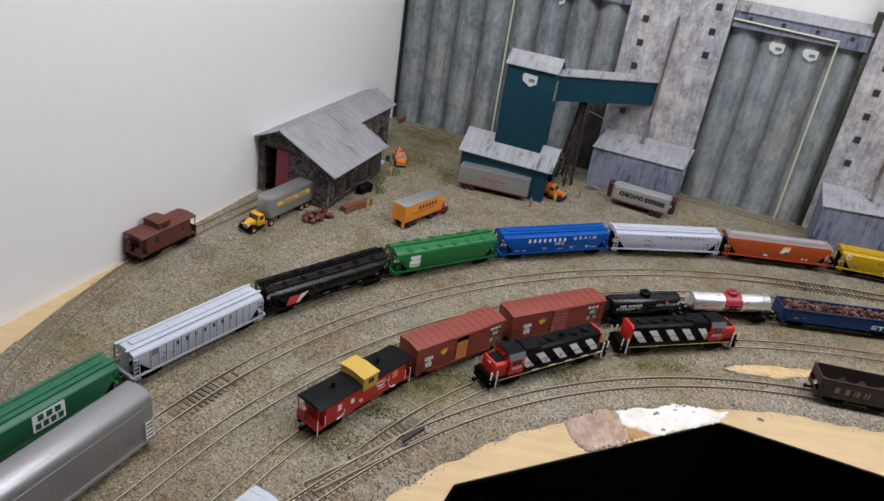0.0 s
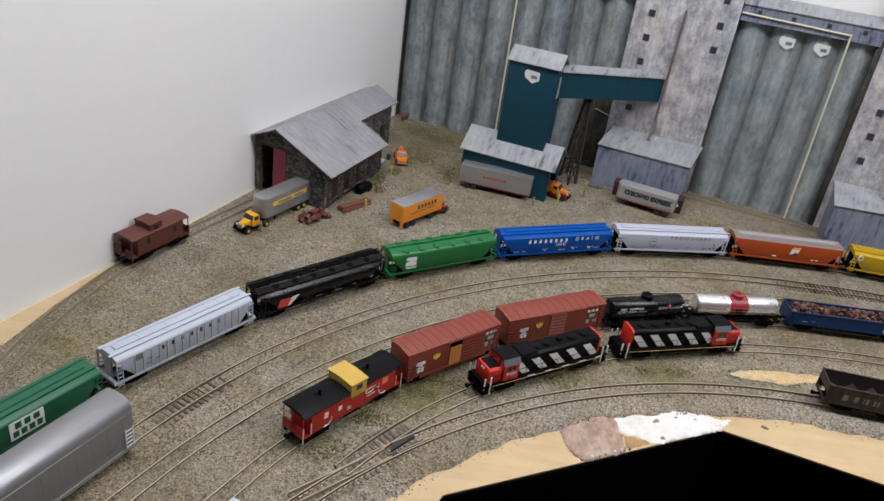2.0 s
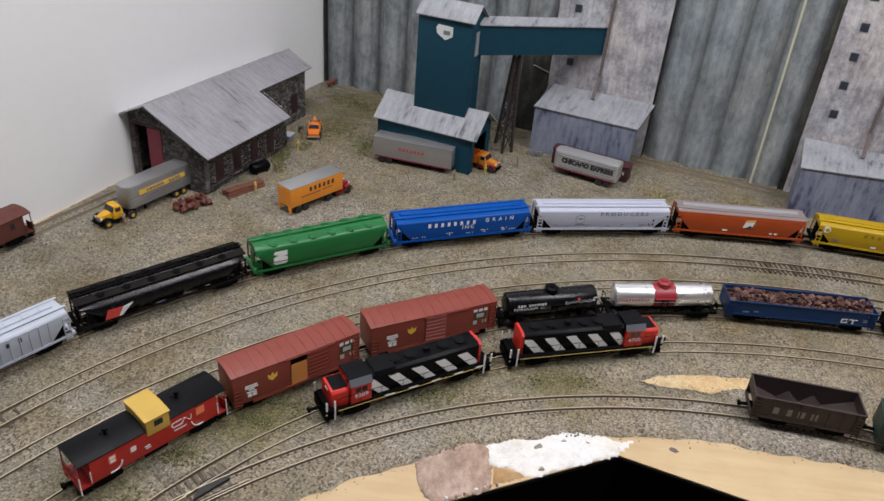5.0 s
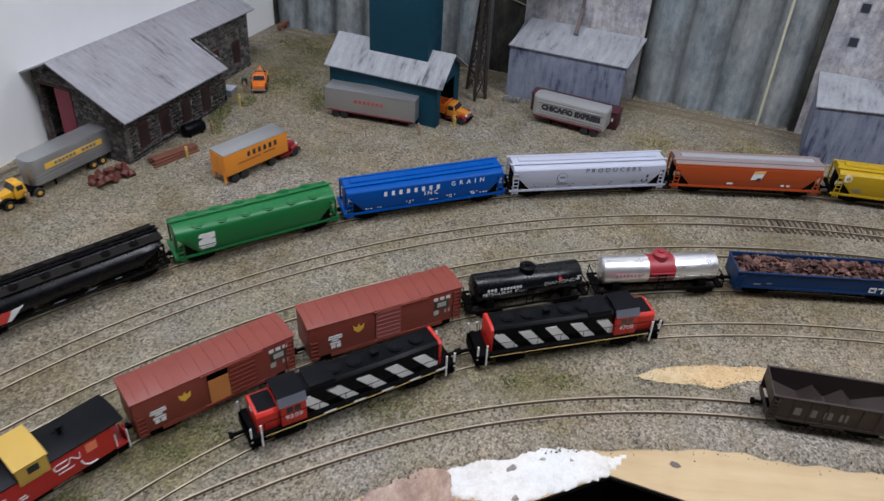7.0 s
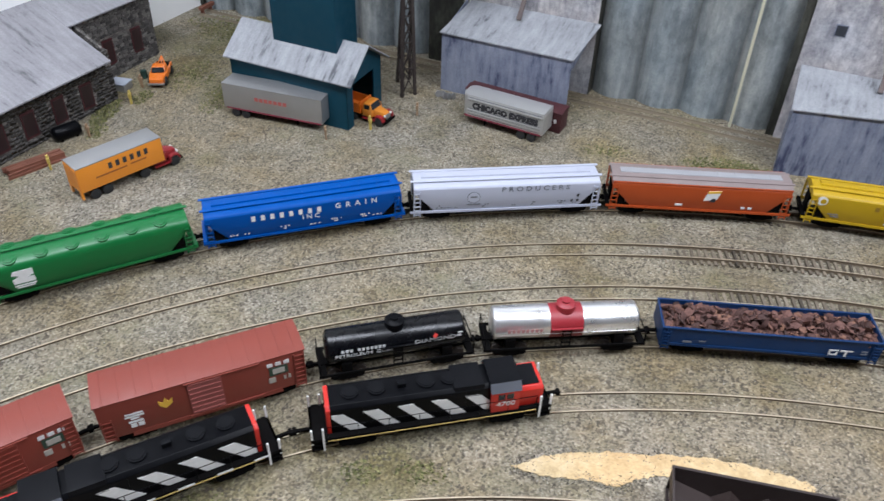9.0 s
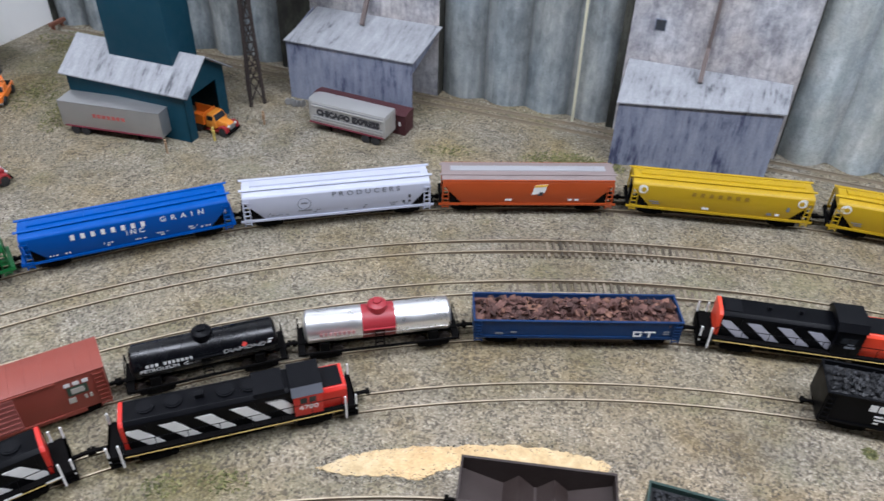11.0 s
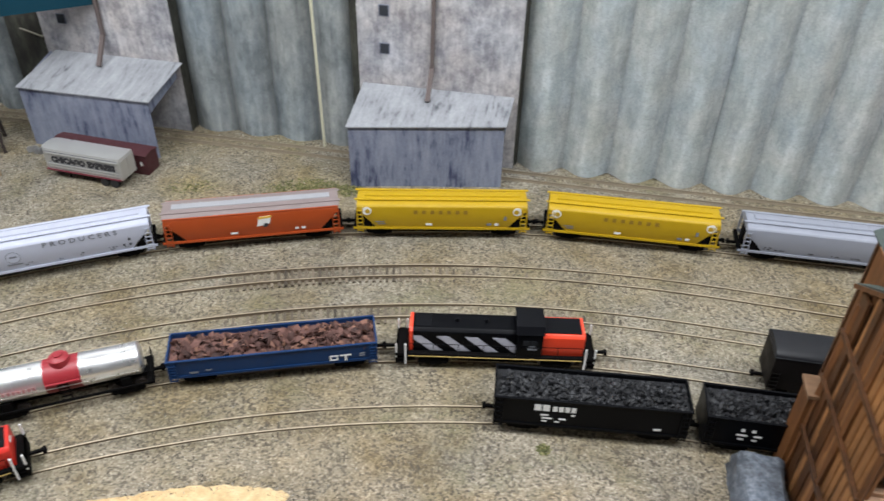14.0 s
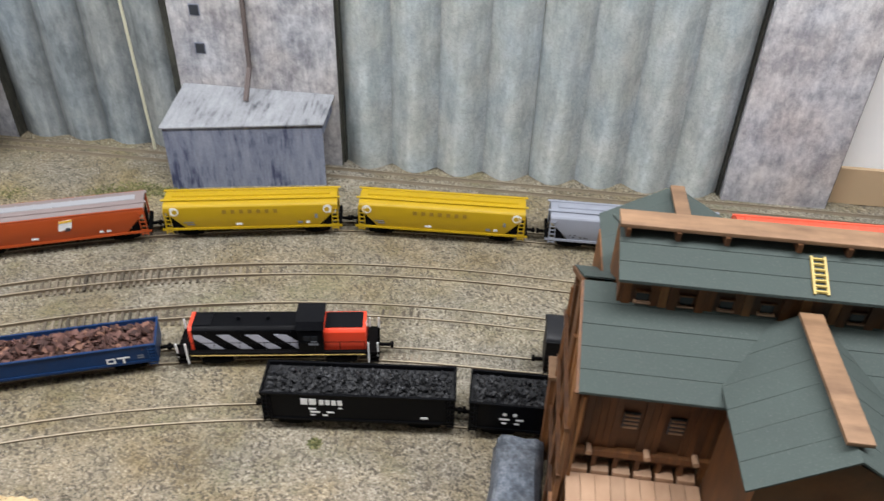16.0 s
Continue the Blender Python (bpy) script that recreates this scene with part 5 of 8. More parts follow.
def covered_hopper(key, a0, a1, body, label, roof=None, frame_mat=None, style="flat", trim=None, hatch_mat=None):
    """Covered hopper: body with sloped ends, roof with hatches, side sills, ladders, outlets."""
    m, L = berth(key, a0, a1)
    th = thing("covered_hopper", m, label, "freight car", "grain cars in a string")
    roof, frame_mat, trim = roof or body, frame_mat or BLACK_MATT, trim or body
    w, zb, zs = 0.0178, 0.0125, 0.0380
    if style == "round":
        prof = [(-w * 0.95, zb), (-w, 0.018), (-w * 1.01, 0.026), (-w, 0.034), (-w * 0.97, 0.0378), (-w * 0.90, 0.0402), (-w * 0.80, 0.0416), (-0.0060, 0.0442)]
    elif style == "tube":
        prof = [(-w * math.cos(radians(a)), 0.0255 + 0.0158 * math.sin(radians(a))) for a in np.linspace(-52, 62, 15)] + [(-0.0060, 0.0436)]
    else:
        prof = [(-w, zb), (-w, 0.0300), (-w, zs), (-w + 0.0014, zs + 0.0018), (-0.0060, 0.0430)]
    prof = prof + [(-y, z) for y, z in reversed(prof)]
    rings = []
    for x, lim in ((-L / 2 + 0.004, 0.0345), (-L / 2 + 0.0245, 0.0), (L / 2 - 0.0245, 0.0), (L / 2 - 0.004, 0.0345)):
        rings.append([(x, y, max(z, lim) if z < 0.0345 else z) for y, z in prof])
    part("body", MB().loft(rings), body, th, bevel=0.0003)
    if roof is not body and style == "flat":
        part("roof", MB().prism_x([(-w + 0.0012, zs + 0.0018), (-w + 0.0018, zs + 0.0028), (-0.0060, 0.0438), (0.0060, 0.0438), (w - 0.0008, zs + 0.0028), (w - 0.0012, zs + 0.0018)], -L / 2 + 0.003, L / 2 - 0.003), roof, th, "weathered grey roof")
    for s in (-1, 1):
        part("side_sill", MB().box(-L / 2, L / 2, *sorted((s * (w - 0.0002), s * (w + 0.0009))), 0.0108, 0.0132), trim, th)
        part("end_sill", MB().box(*sorted((s * (L / 2 - 0.0035), s * L / 2)), -w, w, 0.0100, 0.0140), frame_mat, th)
        part("end_slope", MB().loft([[(s * (L / 2 - 0.0042), -0.006, 0.034), (s * (L / 2 - 0.0042), 0.006, 0.034), (s * (L / 2 - 0.0062), 0.006, 0.034), (s * (L / 2 - 0.0062), -0.006, 0.034)],
                                      [(s * (L / 2 - 0.0040), -0.006, 0.0135), (s * (L / 2 - 0.0040), 0.006, 0.0135), (s * (L / 2 - 0.0060), 0.006, 0.0135), (s * (L / 2 - 0.0060), -0.006, 0.0135)]]), frame_mat, th)
        for t in (-1, 1):
            part("corner_post", MB().beam((s * (L / 2 - 0.0045), t * (w - 0.0008), 0.0132), (s * (L / 2 - 0.0045), t * (w - 0.0008), 0.0350), 0.0011), trim, th)
            # black plate stands in for the shade in the open car end
            part("gusset", MB().prism_y([(s * (L / 2 - 0.0200), 0.0132), (s * (L / 2 - 0.0105), 0.0132), (s * (L / 2 - 0.0105), 0.0275), (s * (L / 2 - 0.0150), 0.0262)], t * (w - 0.0022) - 0.0004, t * (w - 0.0022) + 0.0004), BLACK_MATT if s else trim, th)
            ladder(th, s * (L / 2 - 0.0070), t * (w + 0.0005), 0.0065, 0.0360, 0.0062, trim, 6)
    n = 6 if style != "flat" else 4
    if style == "flat":
        part("trough_hatch", MB().prism_x([(-0.0048, 0.0428), (-0.0042, 0.0446), (0.0042, 0.0446), (0.0048, 0.0428)], -L / 2 + 0.012, L / 2 - 0.012), hatch_mat or roof, th, bevel=0.0002)
        for i in range(9):
            part("hatch_strap", MB().box(-0.0004, 0.0004, -0.0050, 0.0050, 0.0428, 0.0449), hatch_mat or roof, th, m=pose((i - 4) * (L - 0.03) / 9, 0, 0))
    else:
        hr = 0.0060 if style == "round" else 0.0046
        hatch = MB().cyl((0, 0, -0.0012), (0, 0, 0.0011), hr, 20).cyl((0, 0, 0.0011), (0, 0, 0.0018), hr * 0.72, 20).mesh("hatch", 0.0002)
        for i in range(n):
            for s in (-1, 1):
                part("hatch", hatch, roof, th, m=pose((i - (n - 1) / 2) * (L - 0.03) / n, s * (0.0104 if style == "round" else 0.0092), 0.0426 if style == "round" else 0.0410, -s * 14))
    for s in ((-1, 1) if style != "round" else (0,)):
        yy = 0.0095 if style == "flat" else 0.0026
        zz = 0.0422 if style == "flat" else 0.0452 if style == "round" else 0.0440
        mb = MB().box(-L / 2 + 0.001, L / 2 - 0.001, s * yy - 0.0016, s * yy + 0.0016, zz + 0.0004, zz + 0.0010)
        for i in range(10):
            x = (i - 4.5) * L / 10.5
            mb.box(x - 0.0004, x + 0.0004, s * yy - 0.0014, s * yy + 0.0014, zz - 0.0012, zz + 0.0005)
        part("running_board", mb, roof, th)
    for i in range(3):
        x = (i - 1) * (L - 0.05) / 3
        part("outlet", MB().loft([[(x - 0.017, -w * 0.85, zb + 0.0004), (x + 0.017, -w * 0.85, zb + 0.0004), (x + 0.017, w * 0.85, zb + 0.0004), (x - 0.017, w * 0.85, zb + 0.0004)],
                                  [(x - 0.006, -0.007, 0.0030), (x + 0.006, -0.007, 0.0030), (x + 0.006, 0.007, 0.0030), (x - 0.006, 0.007, 0.0030)]]), frame_mat, th)
    part("centre_sill", MB().box(-L / 2 + 0.002, L / 2 - 0.002, -0.0028, 0.0028, 0.0088, 0.0122), frame_mat, th)
    running_gear(th, L, 0.027)
    return th, L, -w - 0.0003


def stencils(th, L, y, material, seed, z0=0.0165):
    """The small data panels near the sill: plain bars."""
    rnd, bars = random.Random(seed), []
    for x in (-0.36, -0.30, -0.12, 0.02, 0.13, 0.27, 0.34):
        for k in range(rnd.randint(1, 2)):
            for i in range(rnd.randint(2, 4)):
                bars.append((x * L + rnd.uniform(-0.002, 0.002) + i * 0.0022, z0 + k * 0.0024, rnd.uniform(0.0010, 0.0017), 0.0012))
    marks(th, bars, y, material, "data_panel")


def string_of_grain_cars():
    # deep green car with a white panel
    th, L, y = covered_hopper("a", 159.6, 149.3, GREEN_D, "deep green covered hopper with a white name panel", frame_mat=GREEN_D)
    marks(th, [(0.018, 0.0275, 0.034, 0.0200)], y, WHITE_P, "name_panel")
    marks(th, row(0.0095, 0.0322, 3, 0.0090, 0.0060, 0.0066) + row(0.0065, 0.0232, 4, 0.0078, 0.0054, 0.0066), y - 0.0003, GREEN_D, "panel_lettering")
    # pale grey ribbed car
    th, L, y = covered_hopper("a", 148.6, 139.1, PALE_GREY, "pale blue-grey covered hopper with ribbed sides", frame_mat=PALE_GREY)
    for t in (-1, 1):
        for i in range(15):
            x = (i - 7) * (L - 0.040) / 15
            part("side_rib", MB().box(x - 0.0005, x + 0.0005, *sorted((t * 0.0176, t * 0.0187)), 0.0130, 0.0378), PALE_GREY, th)
    marks(th, row(-0.034, 0.0320, 7, 0.0122, 0.0030, 0.0050), y - 0.0001, INK, "panel_lettering")
    marks(th, [(-0.062, 0.0335, 0.010, 0.0075), (-0.050, 0.026, 0.006, 0.0016), (-0.040, 0.022, 0.005, 0.0014), (-0.053, 0.020, 0.005, 0.0012)], y, INK_GREY, "emblem")
    # black cylindrical car
    th, L, y = covered_hopper("a", 138.75, 128.85, GLOSS_BLACK, "glossy black cylindrical covered hopper with a red and white emblem", BLACK_MATT, style="tube")
    part("roof_deck", MB().prism_x([(-0.0150, 0.0394), (-0.0150, 0.0402), (-0.0060, 0.0428), (0.0060, 0.0428), (0.0150, 0.0402), (0.0150, 0.0394)], -L / 2 + 0.002, L / 2 - 0.002), SOOT_DECK, th, "dusty brown-black roof deck")
    for t in (-1, 1):
        part("deck_rail", MB().box(-L / 2 + 0.002, L / 2 - 0.002, *sorted((t * 0.0150, t * 0.0156)), 0.0394, 0.0408), SOOT_DECK, th)
    part("emblem", MB().prism_y([(-0.070, 0.0140), (-0.056, 0.0140), (-0.050, 0.0245), (-0.066, 0.0255)], y - 0.0002, y + 0.0002), RED_P, th, "red emblem")
    part("emblem", MB().prism_y([(-0.0555, 0.0140), (-0.052, 0.0140), (-0.039, 0.0262), (-0.0495, 0.0247)], y - 0.0002, y + 0.0002), WHITE_P, th, "white wedge emblem")
    marks(th, [(-0.01, 0.0150, 0.010, 0.0010), (0.02, 0.0150, 0.008, 0.0010), (0.045, 0.0160, 0.006, 0.0012)], y, INK_GREY, "data_panel")
    # bright green car
    th, L, y = covered_hopper("a", 128.45, 119.4, GREEN_H, "bright green covered hopper with round roof hatches", style="round", frame_mat=GREEN_H)
    part("emblem", MB().prism_y([(-0.064, 0.0215), (-0.047, 0.0215), (-0.047, 0.0265), (-0.053, 0.0270), (-0.047, 0.0285), (-0.047, 0.0345), (-0.062, 0.0345), (-0.064, 0.0310), (-0.058, 0.0290), (-0.064, 0.0265)], y - 0.0002, y + 0.0002), WHITE_P, th, "white emblem")
    marks(th, [(-0.0555, 0.0195, 0.017, 0.0012), (-0.0555, 0.0175, 0.014, 0.0010)], y, WHITE_P, "data_panel")
    # royal blue car
    th, L, y = covered_hopper("a", 119.0, 109.2, BLUE_H, "royal blue covered hopper with white lettering", frame_mat=BLUE_H)
    marks(th, row(-0.049, 0.0322, 8, 0.0088, 0.0036, 0.0056), y, WHITE_P, "panel_lettering")
    letter(th, "G  R  A  I  N", 0.0485, y, 0.0330, 0.0078, WHITE_P, stretch=1.0, bold=0.012)
    letter(th, "I N C", 0.0045, y, 0.0255, 0.0074, WHITE_P, bold=0.012)
    stencils(th, L, y, WHITE_P, 4)
    # lavender-white car
    th, L, y = covered_hopper("a", 108.8, 98.95, LAVENDER, "pale lavender-white covered hopper with dark lettering")
    letter(th, "P R O D U C E R S", 0.028, y, 0.0350, 0.0078, INK_GREY, stretch=1.12, bold=0.012)
    e = part("emblem", MB().cyl((-0.034, y + 0.0002, 0.0272), (-0.034, y - 0.0002, 0.0272), 0.0066, 24), INK_GREY, th, "grey ring emblem")
    part("emblem_core", MB().cyl((-0.034, y, 0.0272), (-0.034, y - 0.0004, 0.0272), 0.0059, 24), LAVENDER, e)
    marks(th, [(-0.034, 0.0280, 0.007, 0.0020), (-0.034, 0.0195, 0.014, 0.0012)], y - 0.0003, INK_GREY, "emblem_bar")
    marks(th, [(0.072, 0.0250, 0.0022, 0.0034), (0.072, 0.0190, 0.0022, 0.0026), (0.066, 0.0190, 0.0022, 0.0026)], y, INK, "data_panel")
    stencils(th, L, y, INK_GREY, 5)
    # orange car with a grey roof
    th, L, y = covered_hopper("a", 98.55, 89.2, ORANGE_H, "orange covered hopper with a grey roof and small emblem", ORANGE_ROOF, hatch_mat=ORANGE_HATCH)
    for t in (-1, 1):
        part("roof_edge", MB().box(-L / 2 + 0.004, L / 2 - 0.004, *sorted((t * 0.0166, t * 0.0178)), 0.0392, 0.0406), ORANGE_H, th, "orange roof edge")
    e = part("emblem", MB().prism_y([(0.0035, 0.0235), (0.0165, 0.0255), (0.0195, 0.0362), (0.0065, 0.0352)], y - 0.0002, y + 0.0002), WHITE_P, th, "white and yellow emblem")
    part("emblem_stripe", MB().prism_y([(0.0060, 0.0325), (0.0188, 0.0338), (0.0195, 0.0362), (0.0065, 0.0352)], y - 0.0005, y - 0.0001), YELLOW_P, e)
    part("emblem_stripe", MB().prism_y([(0.0095, 0.0225), (0.0150, 0.0230), (0.0155, 0.0270), (0.0115, 0.0268)], y - 0.0005, y - 0.0001), INK, e)
    marks(th, [(-0.020, 0.0175, 0.007, 0.0022), (0.044, 0.0175, 0.004, 0.0022), (0.051, 0.0175, 0.004, 0.0022)], y, WHITE_P, "data_panel")
    # two golden yellow cars
    for a0, a1 in ((88.5, 79.0), (78.15, 68.85)):
        th, L, y = covered_hopper("a", a0, a1, YELLOW_H, "golden yellow covered hopper with faint lettering")
        marks(th, row(-0.028, 0.0325, 7, 0.0088, 0.0040, 0.0045), y, plain("faded lettering", (0.25, 0.15, 0.015), 0.6), "panel_lettering")
        for s in (-1, 1):
            part("emblem", MB().cyl((s * 0.0795, y + 0.0002, 0.0335), (s * 0.0795, y - 0.0002, 0.0335), 0.0050, 18), WHITE_P, th, "white round emblem")
            part("emblem_core", MB().cyl((s * 0.0785, y, 0.0332), (s * 0.0785, y - 0.0005, 0.0332), 0.0027, 14), YELLOW_H, th)
        marks(th, [(-0.014, 0.0170, 0.007, 0.0024), (0.058, 0.0175, 0.004, 0.0026)], y, WHITE_P, "data_panel")
        marks(th, [(0.050, 0.0175, 0.005, 0.0026), (0.067, 0.0250, 0.003, 0.005), (-0.066, 0.0200, 0.010, 0.0010), (-0.064, 0.0175, 0.008, 0.0010)], y, INK_GREY, "data_panel")
    # grey car and coral car
    th, L, y = covered_hopper("a", 67.9, 58.75, GREY_H, "mid grey covered hopper")
    stencils(th, L, y, INK, 9)
    covered_hopper("a", 58.15, 48.75, CORAL, "coral red covered hopper behind the mill")


string_of_grain_cars()


def box_car(key, a0, a1, body, label, door=None, open_door=False, roof=None, detail=True, arched=False):
    m, L = berth(key, a0, a1)
    th = thing("box_car", m, label, "freight car", "boxcars")
    w, zb, ze = 0.0172, 0.0105, 0.0450
    part("body", MB().box(-L / 2 + 0.001, L / 2 - 0.001, -w, w, zb, ze), body, th, bevel=0.0004)
    part("roof", MB().prism_x([(-w - 0.0005, ze - 0.0004), (-w - 0.0005, ze + 0.0006), (0, ze + 0.0030), (w + 0.0005, ze + 0.0006), (w + 0.0005, ze - 0.0004)], -L / 2, L / 2), roof or body, th, bevel=0.0003)
    if arched:
        part("roof_arch", MB().prism_x([(w * math.cos(radians(a)), ze + 0.0004 + 0.0062 * math.sin(radians(a))) for a in range(0, 181, 12)], -L / 2 + 0.0005, L / 2 - 0.0005), roof, th, bevel=0.0004)
    for i in range(0 if arched else 13):
        x = (i - 6) * L / 13.2
        part("roof_seam", MB().prism_x([(-w - 0.0006, ze + 0.0006), (-w - 0.0006, ze + 0.0009), (0, ze + 0.0034), (w + 0.0006, ze + 0.0009), (w + 0.0006, ze + 0.0006), (0, ze + 0.0026)], x - 0.0005, x + 0.0005), roof or body, th)
    y = -w - 0.0003
    for t in (-1, 1):
        part("side_sill", MB().box(-L / 2 + 0.02, L / 2 - 0.02, *sorted((t * (w - 0.0006), t * (w + 0.0003))), zb - 0.0030, zb + 0.0010), body, th)
        for s in (-1, 1):
            ladder(th, s * (L / 2 - 0.0055), t * (w + 0.0006), 0.0080, 0.0300 if s < 0 else 0.0430, 0.0070, body, 5 if s < 0 else 8)
    d = MB().box(-0.0120, 0.0120, -w - 0.0010, -w - 0.0002, zb + 0.0012, ze - 0.0012)
    dx = 0.0205 if open_door else 0.0
    d = part("door", d, door or body, th, m=pose(dx, 0, 0))
    for i in range(7):
        part("door_rib", MB().box(-0.0112, 0.0112, -w - 0.0016, -w - 0.0009, zb + 0.0030 + i * 0.0047, zb + 0.0042 + i * 0.0047), door or body, d)
    for z in (ze - 0.0014, zb):
        part("door_track", MB().box(-0.014, 0.040, -w - 0.0014, -w - 0.0002, z, z + 0.0010), body, th)
    if open_door:
        # black panel on the solid side paints the shade inside the doorway
        part("doorway", MB().box(-0.0088, 0.0084, -w - 0.0006, -w - 0.0001, zb + 0.0012, ze - 0.0012), BLACKOUT, th, "black panel standing in for the dark open doorway")
        part("grain_door", MB().box(-0.0087, 0.0084, -w - 0.0009, -w - 0.0003, zb + 0.0012, zb + 0.0262), DOOR_TAN, th, "tan wooden grain door")
    if detail:
        lx = -0.028
        part("herald", MB().prism_y([(lx - 0.0005, 0.0265), (lx + 0.0045, 0.0300), (lx + 0.0050, 0.0350), (lx + 0.0020, 0.0325), (lx, 0.0365), (lx - 0.0020, 0.0325), (lx - 0.0050, 0.0350), (lx - 0.0045, 0.0300)], y - 0.0002, y + 0.0002), YELLOW_P, th, "yellow maple-leaf herald")
        marks(th, [(-0.050, 0.0300, 0.012, 0.0016), (-0.050, 0.0276, 0.013, 0.0016), (-0.050, 0.0252, 0.006, 0.0016), (-0.050, 0.0222, 0.010, 0.0018), (-0.052, 0.0185, 0.004, 0.004), (-0.047, 0.0185, 0.004, 0.004)], y, WHITE_P, "data_panel")
        marks(th, row(0.047, 0.0385, 3, 0.0062, 0.0042, 0.0034), y, WHITE_P, "panel_lettering")
        marks(th, [(0.0530, 0.0315, 0.0140, 0.0085)], y, plain("dark green panel", (0.03, 0.06, 0.04), 0.5), "slogan_panel")
        marks(th, [(0.0530, 0.0315, 0.0090, 0.0050), (0.0475, 0.0230, 0.0050, 0.0052), (0.0570, 0.0230, 0.0018, 0.0040), (0.0605, 0.0230, 0.0018, 0.0040)], y - 0.0003, plain("pale print", (0.40, 0.38, 0.33), 0.6), "slogan_print")
    part("underframe", MB().box(-L / 2 + 0.004, L / 2 - 0.004, -0.006, 0.006, 0.0075, zb + 0.0005), BLACK_MATT, th)
    running_gear(th, L, 0.023)
    return th


box_car("d", 134.5, 126.0, OXIDE, "oxide red boxcar with its door slid open", open_door=True)
box_car("d", 125.1, 116.0, OXIDE, "oxide red boxcar with a faded pink door", door=PINK_DOOR)
box_car("e", 161.1, 150.9, GREY_H, "light grey boxcar at the layout's edge", roof=PALE_GREY, detail=False)


def tank_car(key, a0, a1, shell, label, dome_mat, band=None):
    m, L = berth(key, a0, a1)
    th = thing("tank_car", m, label, "freight car", "tank cars")
    R, zc, h = 0.0138, 0.0262, L / 2 - 0.0085
    ring = lambda x, k: [(x, k * R * math.cos(2 * math.pi * i / 28), zc + k * R * math.sin(2 * math.pi * i / 28)) for i in range(28)]
    part("tank", MB().loft([ring(-h - 0.0025, 0.35), ring(-h - 0.0018, 0.75), ring(-h, 0.97), ring(-h + 0.001, 1.0), ring(h - 0.001, 1.0), ring(h, 0.97), ring(h + 0.0018, 0.75), ring(h + 0.0025, 0.35)]), shell, th)
    for x in (-h * 0.62, h * 0.62):
        part("tank_seam", MB().loft([ring(x - 0.0003, 1.0), ring(x - 0.0003, 1.012), ring(x + 0.0003, 1.012), ring(x + 0.0003, 1.0)]), shell, th)
    if band:
        part("band", MB().loft([ring(-0.0135, 0.99), ring(-0.0135, 1.018), ring(0.0135, 1.018), ring(0.0135, 0.99)]), band, th, "red band round the tank")
    top = zc + R
    dm = part("dome", MB().cyl((0, 0, top - 0.004), (0, 0, top + 0.0042), 0.0078, 24).cyl((0, 0, top + 0.0042), (0, 0, top + 0.0060), 0.0070, 24, 0.0045), dome_mat, th)
    part("dome_lid", MB().cyl((0, 0, top + 0.0058), (0, 0, top + 0.0074), 0.0034, 16), dome_mat, dm)
    for t in (-1, 1):
        part("walkway", MB().box(-0.0125, 0.0125, *sorted((t * (R + 0.0004), t * (R + 0.0022))), zc + 0.0030, zc + 0.0038), band or shell, th)
    for t in (-1, 1):
        ladder(th, 0.0, t * (R + 0.0012), 0.0085, zc + 0.0030, 0.0070, BLACK_MATT, 5)
        part("handrail", MB().cyl((-h + 0.002, t * (R + 0.0012), zc - 0.001), (h - 0.002, t * (R + 0.0012), zc - 0.001), 0.00035, 6), shell, th)
    part("underframe", MB().box(-L / 2, L / 2, -0.0045, 0.0045, 0.0085, 0.0118), BLACK_MATT, th)
    for s in (-1, 1):
        part("bolster", MB().box(s * (L / 2 - 0.022) - 0.004, s * (L / 2 - 0.022) + 0.004, -0.0135, 0.0135, 0.0095, zc - 0.0085), BLACK_MATT, th)
        part("end_platform", MB().box(*sorted((s * (L / 2 - 0.006), s * L / 2)), -0.0160, 0.0160, 0.0085, 0.0110), BLACK_MATT, th)
        part("end_railing", MB().beam((s * (L / 2 - 0.001), -0.0155, 0.011), (s * (L / 2 - 0.001), -0.0155, 0.0215), 0.0008).beam((s * (L / 2 - 0.001), 0.0155, 0.011), (s * (L / 2 - 0.001), 0.0155, 0.0215), 0.0008).beam((s * (L / 2 - 0.001), -0.0155, 0.0215), (s * (L / 2 - 0.001), 0.0155, 0.0215), 0.0008), BLACK_MATT, th)
    part("side_sill", MB().box(-L / 2 + 0.004, L / 2 - 0.004, -0.0160, -0.0148, 0.0088, 0.0108).box(-L / 2 + 0.004, L / 2 - 0.004, 0.0148, 0.0160, 0.0088, 0.0108), BLACK_MATT, th)
    running_gear(th, L, 0.022)
    return th, L, -R - 0.0006, zc


th, L, y, zc = tank_car("d", 115.3, 107.7, GLOSS_BLACK, "glossy black single-dome tank car with white lettering", BLACK)
letter(th, "DIAMOND", 0.030, y + 0.0006, zc + 0.0035, 0.0056, PALE_P, stretch=1.25)
part("emblem", MB().box(-0.0017, 0.0017, -0.0002, 0.0002, -0.0017, 0.0017), RED_P, th, "red diamond emblem", m=pose(0.030, y + 0.0012, zc + 0.0068, -30, 45, 0))
letter(th, "PETROLEUM  CORP", -0.026, y, zc + 0.0010, 0.0046, WHITE_P, stretch=1.15)
marks(th, row(-0.043, zc + 0.0050, 3, 0.0034, 0.0022, 0.0028) + row(-0.030, zc + 0.0050, 7, 0.0032, 0.0020, 0.0028), y + 0.0009, WHITE_P, "panel_lettering")
marks(th, [(0.049, zc + 0.004, 0.003, 0.002), (0.05, zc + 0.007, 0.004, 0.001)], y + 0.0010, WHITE_P, "data_panel")
th, L, y, zc = tank_car("d", 107.1, 98.9, CHROME, "polished aluminium tank car with a red band and dome", BAND_RED, BAND_RED)
